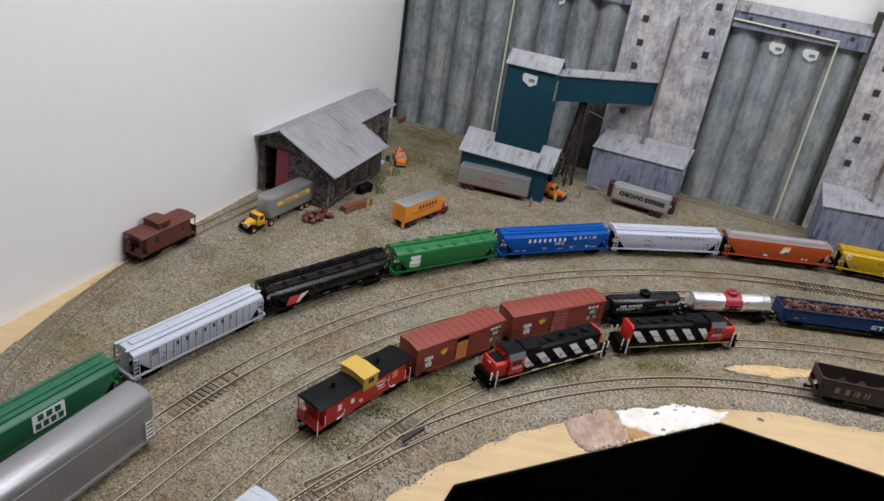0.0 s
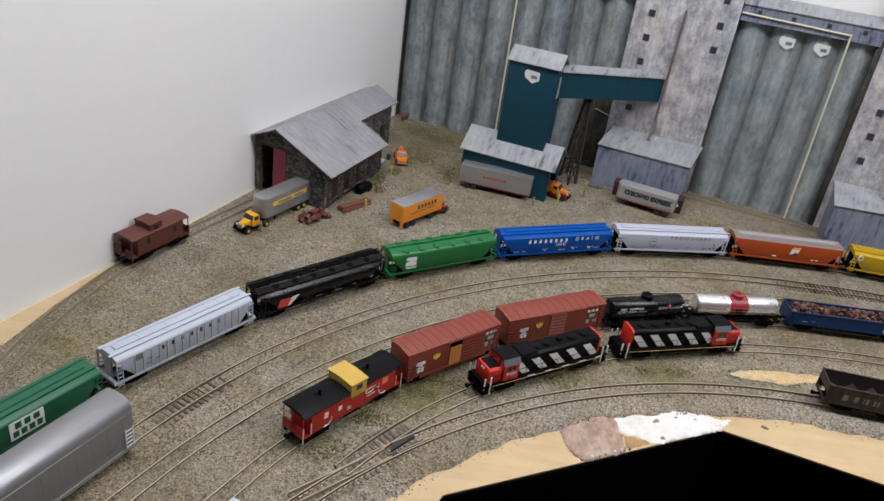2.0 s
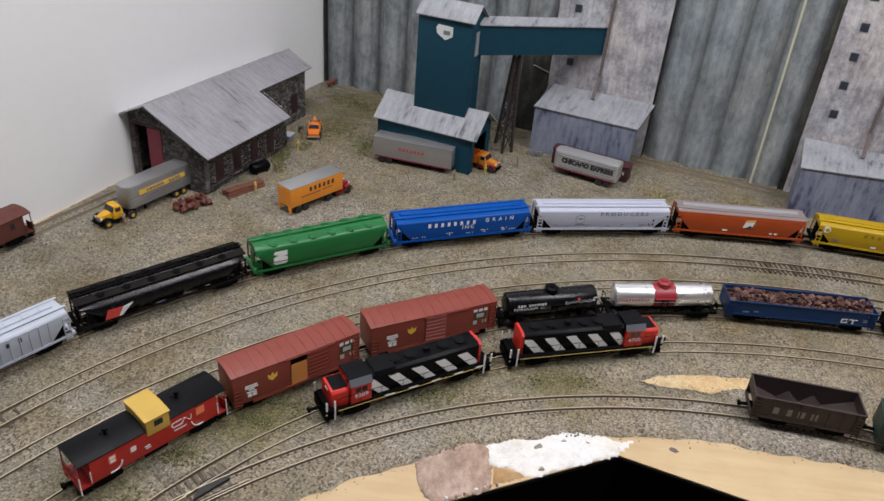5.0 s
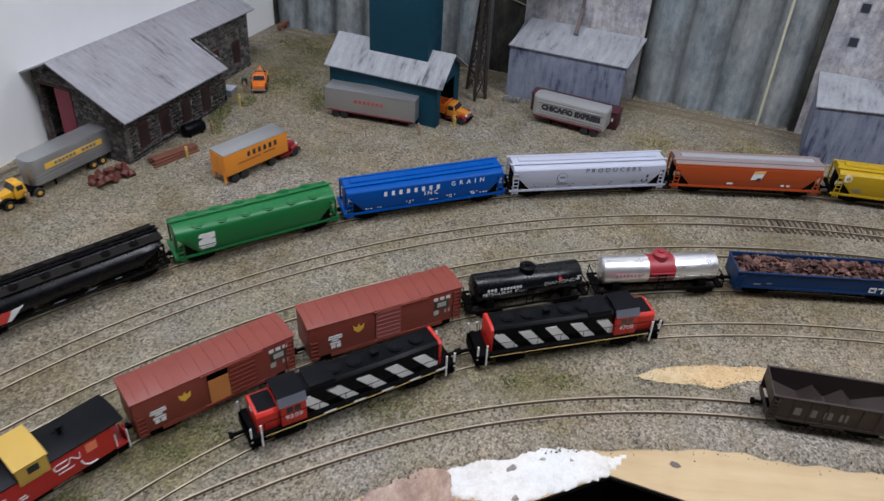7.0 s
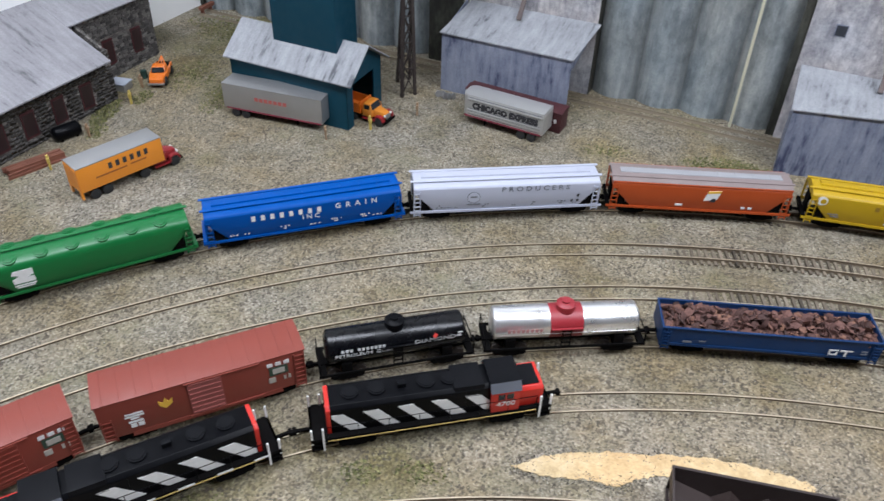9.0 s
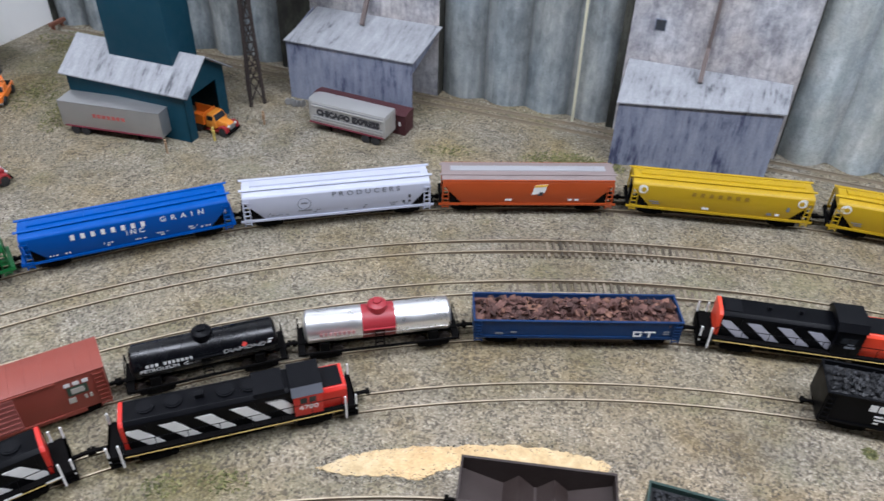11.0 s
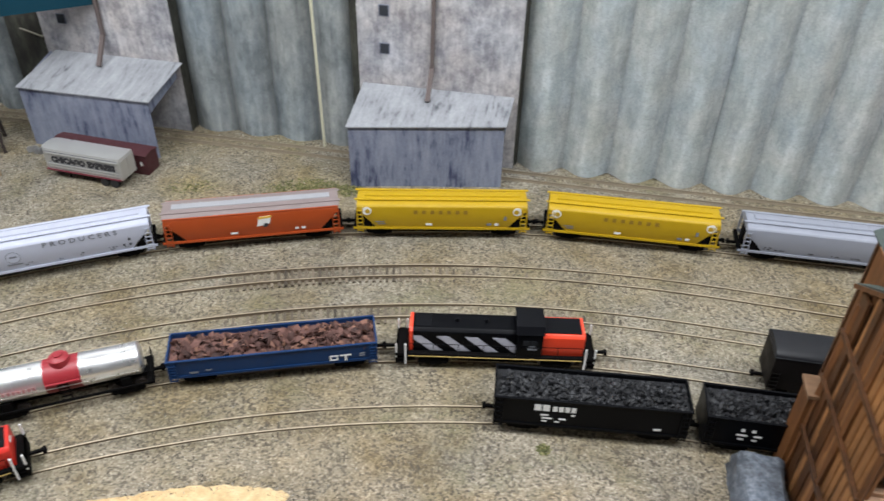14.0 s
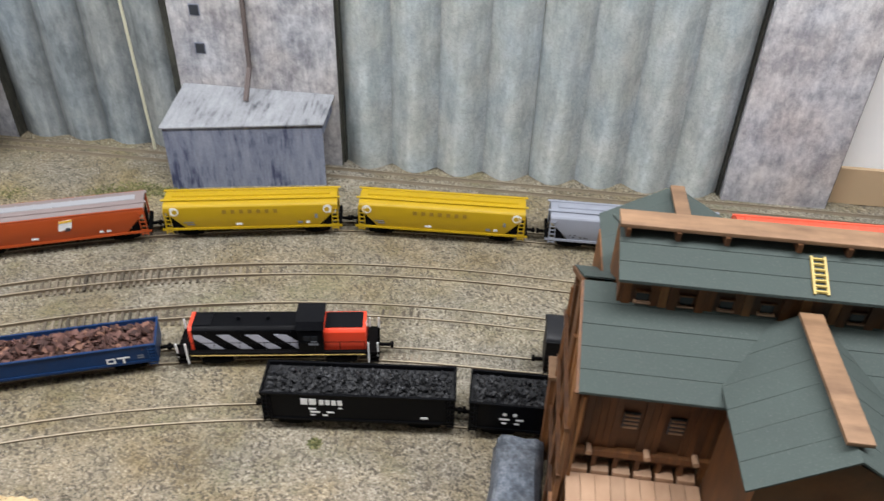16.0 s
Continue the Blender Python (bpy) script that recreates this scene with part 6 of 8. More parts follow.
marks(th, row(-0.047, zc + 0.002, 8, 0.0037, 0.0024, 0.0034), y + 0.0004, plain("faded red lettering", (0.48, 0.24, 0.24), 0.5), "faded_lettering")


def lumps(n, x0, x1, y0, y1, z0, z1, lo, hi, seed, flat=1.0, mound=True):
    """A load of loose broken pieces."""
    rnd, mb = random.Random(seed), MB()
    for _ in range(n):
        s = rnd.uniform(lo, hi)
        x, y = rnd.uniform(x0, x1), rnd.uniform(y0, y1)
        k = 1 - (2 * (y - y0) / (y1 - y0) - 1) ** 2 if mound else 1
        z = z0 + (z1 - z0) * k * rnd.uniform(0.6, 1.0)
        q = Euler((rnd.uniform(-1, 1) * (3 if flat == 1 else 1.25), rnd.uniform(-1, 1) * (3 if flat == 1 else 1.25), rnd.uniform(0, 6.3))).to_matrix()
        vs = []
        for o in ((1, 0.2, 0), (0.3, 1, 0.1), (-0.8, 0.5, 0), (-0.6, -0.7, 0.15), (0.5, -0.9, 0), (0.1, 0, 0.9), (0, 0.1, -0.8)):
            vs.append(Vector((x, y, z)) + q @ (Vector((o[0] * rnd.uniform(0.7, 1.3), o[1] * rnd.uniform(0.7, 1.3), o[2] * flat)) * s))
        mb.add(vs, [(0, 1, 5), (1, 2, 5), (2, 3, 5), (3, 4, 5), (4, 0, 5), (1, 0, 6), (2, 1, 6), (3, 2, 6), (4, 3, 6), (0, 4, 6)])
    me = bpy.data.meshes.new("load")
    me.from_pydata(mb.v, [], mb.f)
    return me


def open_car(name, key, a0, a1, body, label, depth, top, ribs, load=None, slope=False):
    """Open-topped car: four walls with a rim, a floor, ribs, and what it carries."""
    m, L = berth(key, a0, a1)
    th = thing(name, m, label, "freight car", "open freight cars")
    w, zb, h = 0.0172, depth, L / 2 - 0.001
    t = 0.0010
    part("side_wall", MB().box(-h, h, -w, -w + t, zb, top), body, th)
    part("side_wall", MB().box(-h, h, w - t, w, zb, top), body, th)
    for s in (-1, 1):
        part("end_wall", MB().box(*sorted((s * h, s * (h - t))), -w + t, w - t, zb + (0.012 if slope else 0), top), body, th)
    if slope:
        for s in (-1, 1):
            part("slope_sheet", MB().prism_y([(s * h, top - 0.010), (s * h, top - 0.0115), (s * (h - 0.030), zb), (s * (h - 0.030), zb + 0.0015)], -w + t, w - t), body, th)
        for x in (-0.012, 0.012):
            part("hopper_ridge", MB().prism_y([(x - 0.012, zb), (x, zb + 0.012), (x + 0.012, zb)], -w + t, w - t), body, th)
            part("outlet", MB().box(x - 0.008, x + 0.008, -0.012, 0.012, 0.0045, zb), BLACK_MATT, th)
    part("floor", MB().box(-h + 0.02 * slope, h - 0.02 * slope, -w + t, w - t, zb, zb + 0.001), body, th)
    part("rim", MB().box(-h - 0.0006, h + 0.0006, -w - 0.0010, -w + t, top, top + 0.0014).box(-h - 0.0006, h + 0.0006, w - t, w + 0.0010, top, top + 0.0014).box(-h - 0.0006, -h + t, -w + t, w - t, top, top + 0.0014).box(h - t, h + 0.0006, -w + t, w - t, top, top + 0.0014), body, th, bevel=0.0002)
    part("bottom_sill", MB().box(-h, h, -w - 0.0008, -w, zb - 0.001, zb + 0.0015).box(-h, h, w, w + 0.0008, zb - 0.001, zb + 0.0015), body, th)
    for s in (-1, 1):
        for i in range(ribs):
            x = (i - (ribs - 1) / 2) * (L - 0.012) / max(1, ribs - 1)
            part("side_rib", MB().prism_z([(x - 0.0012, s * w), (x + 0.0012, s * w), (x + 0.0007, s * (w + 0.0011)), (x - 0.0007, s * (w + 0.0011))], zb, top), body, th)
        for e in (-1, 1):
            ladder(th, e * (L / 2 - 0.005), s * (w + 0.0014), 0.0070, top - 0.002, 0.0060, body, 6)
        part("end_sill", MB().box(*sorted((s * (h - 0.002), s * h)), -w, w, 0.0085, 0.0125), body, th)
    part("centre_sill", MB().box(-h, h, -0.0045, 0.0045, 0.0078, zb + 0.0002), BLACK_MATT, th)
    if load:
        n, mat, lo, hi, flat, z0, z1, seed, word = load
        bed = part("load_bed", MB().box(-h + t, h - t, -w + t, w - t, z0 - 0.0022, z0 - 0.0012), mat, th)
        part("load", lumps(n, -h + 0.004, h - 0.004, -w + 0.003, w - 0.003, z0 - 0.001, z1, lo, hi, seed, flat), mat, th, word, kind="stuff")
    running_gear(th, L, 0.025)
    return th, L, -w - 0.0013


th, L, y = open_car("gondola", "d", 98.1, 87.3, GT_BLUE, "dark blue gondola heaped with rusty scrap", 0.0115, 0.0285, 2, (420, RUST_LOAD, 0.0022, 0.0052, 0.28, 0.0262, 0.0305, 3, "rust-brown scrap plates"))
marks(th, [(0.0500, 0.0195, 0.0072, 0.0014), (0.0470, 0.0172, 0.0014, 0.0058), (0.0500, 0.0150, 0.0072, 0.0014), (0.0528, 0.0162, 0.0014, 0.0034), (0.0600, 0.0195, 0.0098, 0.0014), (0.0600, 0.0165, 0.0018, 0.0062)], y, WHITE_P, "emblem")
marks(th, [(0.074, 0.0200, 0.005, 0.0012), (0.074, 0.0175, 0.005, 0.0012), (-0.066, 0.0165, 0.007, 0.0020), (-0.054, 0.0180, 0.005, 0.0014)], y, INK_GREY, "data_panel")
coal = lambda seed: (900, COAL, 0.0012, 0.0028, 1.0, 0.0370, 0.0415, seed, "heap of black coal lumps")
th, L, y = open_car("coal_hopper", "e", 81.1, 70.95, BLACK, "black open hopper heaped with coal", 0.0110, 0.0385, 2, coal(5))
marks(th, row(-0.0420, 0.0315, 2, 0.0066, 0.0054, 0.0066) + row(-0.0285, 0.0310, 4, 0.0048, 0.0036, 0.0054), y + 0.0009, WHITE_P, "panel_lettering")
marks(th, [(-0.036, 0.0235, 0.006, 0.0016), (-0.014, 0.0250, 0.003, 0.0016), (-0.034, 0.0200, 0.008, 0.0016), (-0.022, 0.0200, 0.006, 0.0016), (-0.036, 0.0165, 0.004, 0.0014), (-0.026, 0.0165, 0.004, 0.0014), (0.052, 0.0170, 0.006, 0.0022)], y + 0.0009, WHITE_P, "data_panel")
th, L, y = open_car("coal_hopper", "e", 70.3, 60.4, BLACK, "black open hopper heaped with coal beside the mill", 0.0110, 0.0385, 2, coal(6))
marks(th, [(-0.046, 0.0290, 0.003, 0.003), (-0.038, 0.0290, 0.003, 0.003), (-0.046, 0.0235, 0.008, 0.0018), (-0.034, 0.0235, 0.006, 0.0018), (-0.046, 0.0190, 0.004, 0.0018), (-0.036, 0.0190, 0.004, 0.0018)], y + 0.0009, WHITE_P, "data_panel")
th, L, y = open_car("empty_hopper", "f", 100.62, 92.80, HOPPER_BROWN, "dirty black-brown open hopper standing empty", 0.0110, 0.0345, 8, slope=True)
marks(th, row(-0.0300, 0.0220, 4, 0.0122, 0.0064, 0.0080), y + 0.0009, plain("dull pale stencil", (0.17, 0.16, 0.15), 0.7), "panel_lettering")
open_car("coal_hopper", "f", 91.55, 83.45, HOPPER_GREEN, "dark bottle green hopper with coal", 0.0110, 0.0345, 8, (700, COAL, 0.0012, 0.0028, 1.0, 0.0325, 0.0365, 8, "heap of black coal lumps"))


def clipped(poly, x0, x1):
    """A polygon cut off at two uprights."""
    for lim, s in ((x0, 1), (x1, -1)):
        out = []
        for (ax, az), (bx, bz) in zip(poly, poly[1:] + poly[:1]):
            ia, ib = (ax - lim) * s >= 0, (bx - lim) * s >= 0
            if ia:
                out.append((ax, az))
            if ia != ib:
                out.append((lim, az + (bz - az) * (lim - ax) / (bx - ax)))
        poly = out
    return poly


def hood_unit(key, a0, a1, label, cab_at, stripes, slant, number=None, red=CN_RED, cab_mat=None, nose_top=0.0345, cab_top=0.0440, hood_top=0.0418, cab_len=0.021, nose_len=0.0186, stripe_mat=None, hood_half=0.0122, gap=0.007, fans=True):
    """Diesel hood locomotive. cab_at: +1 when the cab is at the right-hand end, seen from inside the curve."""
    m, L = berth(key, a0, a1)
    th = thing("locomotive", m, label, "locomotive", "diesel locomotives")
    c, h, dk = cab_at, L / 2 - 0.004, 0.0160
    sx = lambda a, b: sorted((c * a, c * b))
    part("frame", MB().box(-h, h, -0.0165, 0.0165, 0.0125, dk), BLACK_MATT, th, bevel=0.0003)
    for t in (-1, 1):
        part("sill_stripe", MB().box(-h + 0.012, h - 0.012, *sorted((t * 0.0164, t * 0.0168)), 0.0128, 0.0136), CREAM_P, th, "cream yellow sill stripe")
    xc1 = h - gap - nose_len
    xc0 = xc1 - cab_len
    x_end = -h + 0.011
    hood = [(-hood_half, dk), (-hood_half, hood_top - 0.0025), (-hood_half + 0.003, hood_top), (hood_half - 0.003, hood_top), (hood_half, hood_top - 0.0025), (hood_half, dk)]
    part("long_hood", MB().prism_x(hood, *sx(x_end + 0.004, xc0)), BLACK, th, bevel=0.0003)
    part("hood_end", MB().prism_x([(y * 1.01, z + (0.0002 if z > dk else 0)) for y, z in hood], *sx(x_end + 0.0012, x_end + 0.0042)), red, th, "orange-red hood end", bevel=0.0003)
    nose = [(-0.0135, dk), (-0.0135, nose_top - 0.0025), (-0.0112, nose_top), (0.0112, nose_top), (0.0135, nose_top - 0.0025), (0.0135, dk)]
    part("nose", MB().prism_x(nose, *sx(xc1, h - gap)), red, th, "orange-red short hood", bevel=0.0004)
    part("nose_top", MB().box(*sx(xc1 + 0.001, h - gap - 0.0025), -0.0100, 0.0100, nose_top, nose_top + 0.0005), ROOF_BLACK, th, "black panel on the short hood")
    cab = [(-0.0160, dk), (-0.0160, cab_top - 0.0065), (-0.0120, cab_top - 0.0012), (0, cab_top), (0.0120, cab_top - 0.0012), (0.0160, cab_top - 0.0065), (0.0160, dk)]
    cb = part("cab", MB().prism_x(cab, *sx(xc0, xc1)), cab_mat or red, th, bevel=0.0003)
    part("cab_roof", MB().prism_x([(-0.0122, cab_top - 0.0008), (0, cab_top + 0.0006), (0.0122, cab_top - 0.0008), (0.0120, cab_top - 0.0022), (0, cab_top - 0.001), (-0.0120, cab_top - 0.0022)], *sx(xc0 - 0.001, xc1 + 0.001)), ROOF_BLACK, cb, "black cab roof")
    for t in (-1, 1):
        part("cab_roof_slope", MB().prism_x([(t * 0.0166, cab_top - 0.0072), (t * 0.0123, cab_top - 0.0008), (t * 0.0120, cab_top - 0.0022), (t * 0.0160, cab_top - 0.0076)], *sx(xc0 - 0.001, xc1 + 0.001)), ROOF_BLACK if cab_mat else CAB_SLATE, cb)
    xm = c * (xc0 + xc1) / 2
    for t in (-1, 1):
        y = t * 0.0160
        for dx in (-0.0032, 0.0032):
            part("side_window", MB().box(xm + dx - 0.0026, xm + dx + 0.0026, *sorted((y, y + t * 0.0003)), 0.0290, 0.0345), GLASS_DARK, cb)
    for y0 in (-0.0080, 0.0045):
        part("windscreen", MB().box(*sx(xc1 - 0.0002, xc1 + 0.0004), y0, y0 + 0.0045, nose_top + 0.0015, cab_top - 0.0055), GLASS_DARK, cb)
    part("headlight", MB().cyl((c * (h - gap - 0.0002), -0.0018, nose_top - 0.004), (c * (h - gap + 0.0006), -0.0018, nose_top - 0.004), 0.0014, 12).cyl((c * (h - gap - 0.0002), 0.0018, nose_top - 0.004), (c * (h - gap + 0.0006), 0.0018, nose_top - 0.004), 0.0014, 12), WHITE_P, th)
    # stripes on the hood's sides
    a, b = x_end + 0.005, xc0 - 0.0006
    step = (b - a) / (stripes - 0.35)
    zz0, zz1 = dk + 0.0010, hood_top - 0.0070
    for t in (-1, 1):
        for i in range(stripes):
            u = c * (a + (i + 0.42) * step)
            wd, k = step * 0.225, slant * step * 0.31
            shape = clipped([(u - wd - k, zz0), (u + wd - k, zz0), (u + wd + k, zz1), (u - wd + k, zz1)], *sorted((c * a, c * b)))
            part("stripe", MB().prism_y(shape, *sorted((t * hood_half, t * (hood_half + 0.0004)))), stripe_mat or WHITE_P, th, "white diagonal stripe")
            if number == "9309":
                marks(th, [(u - k * 1.6, 0.0146, step * 0.42, 0.0017)], t * 0.0168, WHITE_P, "sill_block")
    # roof fittings
    if fans:
        for i, x in enumerate((0.16, 0.32, 0.62, 0.76)):
            px = c * (x_end + (xc0 - x_end) * x)
            part("roof_fan", MB().cyl((px, 0, hood_top - 0.0002), (px, 0, hood_top + 0.0013), 0.0062, 18).cyl((px, 0, hood_top + 0.0013), (px, 0, hood_top + 0.0018), 0.0048, 18), ROOF_BLACK, th)
        px = c * (x_end + (xc0 - x_end) * 0.47)
        part("exhaust_stack", MB().box(px - 0.003, px + 0.003, -0.0022, 0.0022, hood_top - 0.0002, hood_top + 0.0040), ROOF_BLACK, th, bevel=0.0003)
        px = c * (xc0 - 0.016)
        part("dynamic_brake_blister", MB().prism_x([(-hood_half - 0.0005, hood_top - 0.008), (-hood_half + 0.001, hood_top + 0.0016), (hood_half - 0.001, hood_top + 0.0016), (hood_half + 0.0005, hood_top - 0.008)], px - 0.011, px + 0.011), ROOF_BLACK, th, bevel=0.0003)
    else:
        part("radiator_grille", MB().box(*sx(x_end + 0.006, x_end + 0.020), -0.0080, 0.0080, hood_top - 0.0002, hood_top + 0.0006), ROOF_BLACK, th, bevel=0.0002)
        for x in (0.45, 0.72):
            px = c * (x_end + (xc0 - x_end) * x)
            part("exhaust_stack", MB().cyl((px, 0.0, hood_top - 0.0002), (px, 0.0, hood_top + 0.0034), 0.0016, 12), ROOF_BLACK, th)
    for t in (-1, 1):
        for i in range(6):
            x = c * (x_end + 0.004 + (xc0 - x_end - 0.008) * (i + 0.5) / 6)
            part("hood_door", MB().box(x - 0.0050, x + 0.0050, *sorted((t * hood_half, t * (hood_half + 0.00025))), dk + 0.001, hood_top - 0.0035), BLACK, th)
        rail_y = t * 0.0160
        hr = MB().cyl((-h + 0.012, rail_y, dk + 0.0115), (h - 0.012, rail_y, dk + 0.0115), 0.00032, 6)
        for i in range(8):
            x = -h + 0.012 + (2 * h - 0.024) * i / 7
            hr.cyl((x, rail_y, dk), (x, rail_y, dk + 0.0115), 0.00032, 6)
        part("handrail", hr, BLACK, th)
    for s in (-1, 1):
        part("pilot", MB().box(*sorted((s * h, s * (h - 0.002))), -0.0160, 0.0160, 0.0030, 0.0160), BLACK_MATT, th, bevel=0.0003)
        for t in (-1, 1):
            st = MB().beam((s * (h - 0.001), t * 0.0150, 0.0035), (s * (h - 0.001), t * 0.0160, dk + 0.0105), 0.0014)
            st.beam((s * (h - 0.009), t * 0.0162, 0.0035), (s * (h - 0.009), t * 0.0162, dk + 0.0105), 0.0014)
            part("grab_iron", st, WHITE_P, th, "white corner grab irons")
            for z in (0.0040, 0.0085, 0.0125):
                part("step", MB().box(*sorted((s * (h - 0.0095), s * (h - 0.001))), *sorted((t * 0.0110, t * 0.0163)), z, z + 0.0008), BLACK_MATT, th)
    part("fuel_tank", MB().prism_x([(-0.0135, 0.0118), (-0.0140, 0.0070), (-0.0095, 0.0035), (0.0095, 0.0035), (0.0140, 0.0070), (0.0135, 0.0118)], -0.026, 0.026), BLACK_MATT, th, bevel=0.0004)
    if number:
        letter(th, number, xm, -0.0164, 0.0245, 0.0066, WHITE_P, stretch=1.1)
    running_gear(th, L, 0.037, (-0.0118, 0.0118))
    return th, L


hood_unit("e", 130.3, 117.75, "black and orange-red diesel locomotive with white stripes", -1, 5, -1, "9309")
hood_unit("e", 116.7, 104.5, "black and orange-red diesel locomotive coupled behind another", 1, 5, -1, "4700")
sw, L = hood_unit("d", 86.5, 75.4, "black diesel switcher with red ends and grey stripes", 1, 4, -1.25, None, red=SW_RED, cab_mat=BLACK, nose_top=0.0385, cab_top=0.0485, hood_top=0.0405, cab_len=0.022, nose_len=0.036, gap=0.011, fans=False, stripe_mat=plain("grey stripe paint", (0.40, 0.40, 0.46), 0.5))
marks(sw, [(0.031, 0.0250, 0.008, 0.0020), (0.031, 0.0280, 0.005, 0.0012)], -0.0160, INK_GREY, "data_panel")


def caboose(key, a0, a1, body, roof, cupola, label, cupola_x, wide, L=None, m=None, windows=True):
    if m is None:
        m, L = berth(key, a0, a1)
    th = thing("caboose", m, label, "caboose", "cabooses")
    w, zb, ze, hb = 0.0160, 0.0110, 0.0370, L / 2 - 0.011
    part("body", MB().box(-hb, hb, -w, w, zb, ze), body, th, bevel=0.0003)
    part("roof", MB().prism_x([(-w - 0.0016, ze - 0.0006), (-w - 0.0016, ze + 0.0006), (-0.009, ze + 0.0030), (0, ze + 0.0036), (0.009, ze + 0.0030), (w + 0.0016, ze + 0.0006), (w + 0.0016, ze - 0.0006)], -L / 2 + 0.001, L / 2 - 0.001), roof, th, bevel=0.0002)
    cw, ch, zt = (w + 0.0018 if wide else w * 0.86), 0.0108, ze + 0.0122
    cu = part("cupola", MB().box(cupola_x - ch, cupola_x + ch, -cw, cw, ze - (0.006 if wide else 0), zt - 0.0015), cupola, th, bevel=0.0003)
    part("cupola_roof", MB().prism_x([(-cw - 0.001, zt - 0.0018), (-cw - 0.001, zt - 0.0008), (0, zt + 0.0008), (cw + 0.001, zt - 0.0008), (cw + 0.001, zt - 0.0018)], cupola_x - ch - 0.001, cupola_x + ch + 0.001), cupola if wide else roof, cu)
    for t in (-1, 1):
        part("cupola_window", MB().box(cupola_x - 0.0035, cupola_x + 0.0045, *sorted((t * cw, t * (cw + 0.0003))), ze + 0.0015, ze + 0.0075), GLASS_DARK, cu)
    for x in ([-hb * 0.55, hb * 0.62] if windows else []):
        for t in (-1, 1):
            part("window", MB().box(x - 0.003, x + 0.003, *sorted((t * w, t * (w + 0.0003))), 0.0235, 0.0315), GLASS_DARK, th)
    for s in (-1, 1):
        part("platform", MB().box(*sorted((s * hb, s * L / 2)), -w, w, 0.0100, 0.0120), body, th)
        for t in (-1, 1):
            part("end_post", MB().beam((s * (L / 2 - 0.0012), t * (w - 0.001), 0.012), (s * (L / 2 - 0.0012), t * (w - 0.001), ze), 0.0009), body, th)
            part("grab_iron", MB().beam((s * (L / 2 - 0.0008), t * w, 0.0045), (s * (L / 2 - 0.0008), t * w, 0.0240), 0.0009).beam((s * (hb + 0.0008), t * (w + 0.0006), 0.0130), (s * (hb + 0.0008), t * (w + 0.0006), 0.0260), 0.0008), WHITE_P if wide else body, th)
            for z in (0.0040, 0.0075):
                part("step", MB().box(*sorted((s * (hb + 0.001), s * (L / 2 - 0.001))), *sorted((t * (w - 0.005), t * w)), z, z + 0.0008), BLACK_MATT, th)
        part("end_railing", MB().box(*sorted((s * (L / 2 - 0.0016), s * (L / 2 - 0.0008))), -w, -0.004, 0.0120, 0.0220).box(*sorted((s * (L / 2 - 0.0016), s * (L / 2 - 0.0008))), 0.004, w, 0.0120, 0.0220), body, th)
        part("brake_wheel", MB().cyl((s * (L / 2 - 0.002), 0.007, 0.027), (s * (L / 2 - 0.0012), 0.007, 0.027), 0.0032, 14), WHITE_P if wide else body, th)
    part("underframe", MB().box(-L / 2 + 0.002, L / 2 - 0.002, -0.005, 0.005, 0.0078, zb + 0.0004), BLACK_MATT, th)
    part("battery_box", MB().box(-0.012, 0.010, -0.0130, 0.0130, 0.0050, zb), BLACK_MATT, th)
    running_gear(th, L, 0.024)
    return th, L, -w - 0.0003, ze


th, L, y, ze = caboose("d", 143.7, 135.0, CAB_RED, ROOF_BLACK, CAB_YELLOW, "red caboose with black roof and yellow cupola", 0.002, True, windows=False)
for x, z in ((-0.036, ze + 0.003), (0.030, ze + 0.003)):
    st = part("stove_pipe", MB().cyl((x, 0.0, z - 0.001), (x, 0.0, z + 0.0065), 0.0016, 12).cyl((x, 0, z + 0.0065), (x, 0, z + 0.0080), 0.0026, 12), ROOF_BLACK, th)
    part("pipe_brace", MB().beam((x - 0.005, 0.004, z), (x, 0, z + 0.004), 0.0006).beam((x + 0.005, 0.004, z), (x, 0, z + 0.004), 0.0006), ROOF_BLACK, st)
loop = [(0.0245, 0.0295), (0.0160, 0.0295), (0.0145, 0.0285), (0.0145, 0.0255), (0.0160, 0.0243), (0.0235, 0.0243), (0.0250, 0.0255), (0.0262, 0.0292), (0.0275, 0.0292), (0.0315, 0.0246), (0.0330, 0.0246), (0.0335, 0.0297)]
worm = MB()
for (ax, az), (bx, bz) in zip(loop, loop[1:]):
    worm.beam((ax, y, az), (bx, y, bz), 0.0012, 0.0005)
part("emblem", worm, WHITE_P, th, "white looped emblem")
marks(th, [(0.0425, 0.0285, 0.0085, 0.0085), (-0.0405, 0.0265, 0.0065, 0.0085)], y, plain("pale orange panel", (0.78, 0.22, 0.10), 0.5), "warning_panel")
marks(th, [(-0.0405, 0.0285, 0.0045, 0.0028), (-0.0405, 0.0245, 0.0045, 0.0028), (-0.0220, 0.0255, 0.0050, 0.0056), (-0.010, 0.0205, 0.0050, 0.0012), (-0.009, 0.0180, 0.0050, 0.0012), (0.022, 0.0205, 0.0120, 0.0010)], y - 0.0002, WHITE_P, "data_panel")
for s in (-1, 1):          # curved white grab rails at both ends of the body
    arc = [(s * (0.0405 - 0.0075 * math.cos(a)), -0.0168, 0.0205 - 0.0075 * math.sin(a)) for a in np.linspace(0, math.pi / 2, 7)] + [(s * 0.0440, -0.0168, 0.0130)]
    gr = MB()
    for p, q in zip(arc, arc[1:]):
        gr.cyl(p, q, 0.0007, 6)
    part("grab_rail", gr, WHITE_P, th, "curved white grab rail")
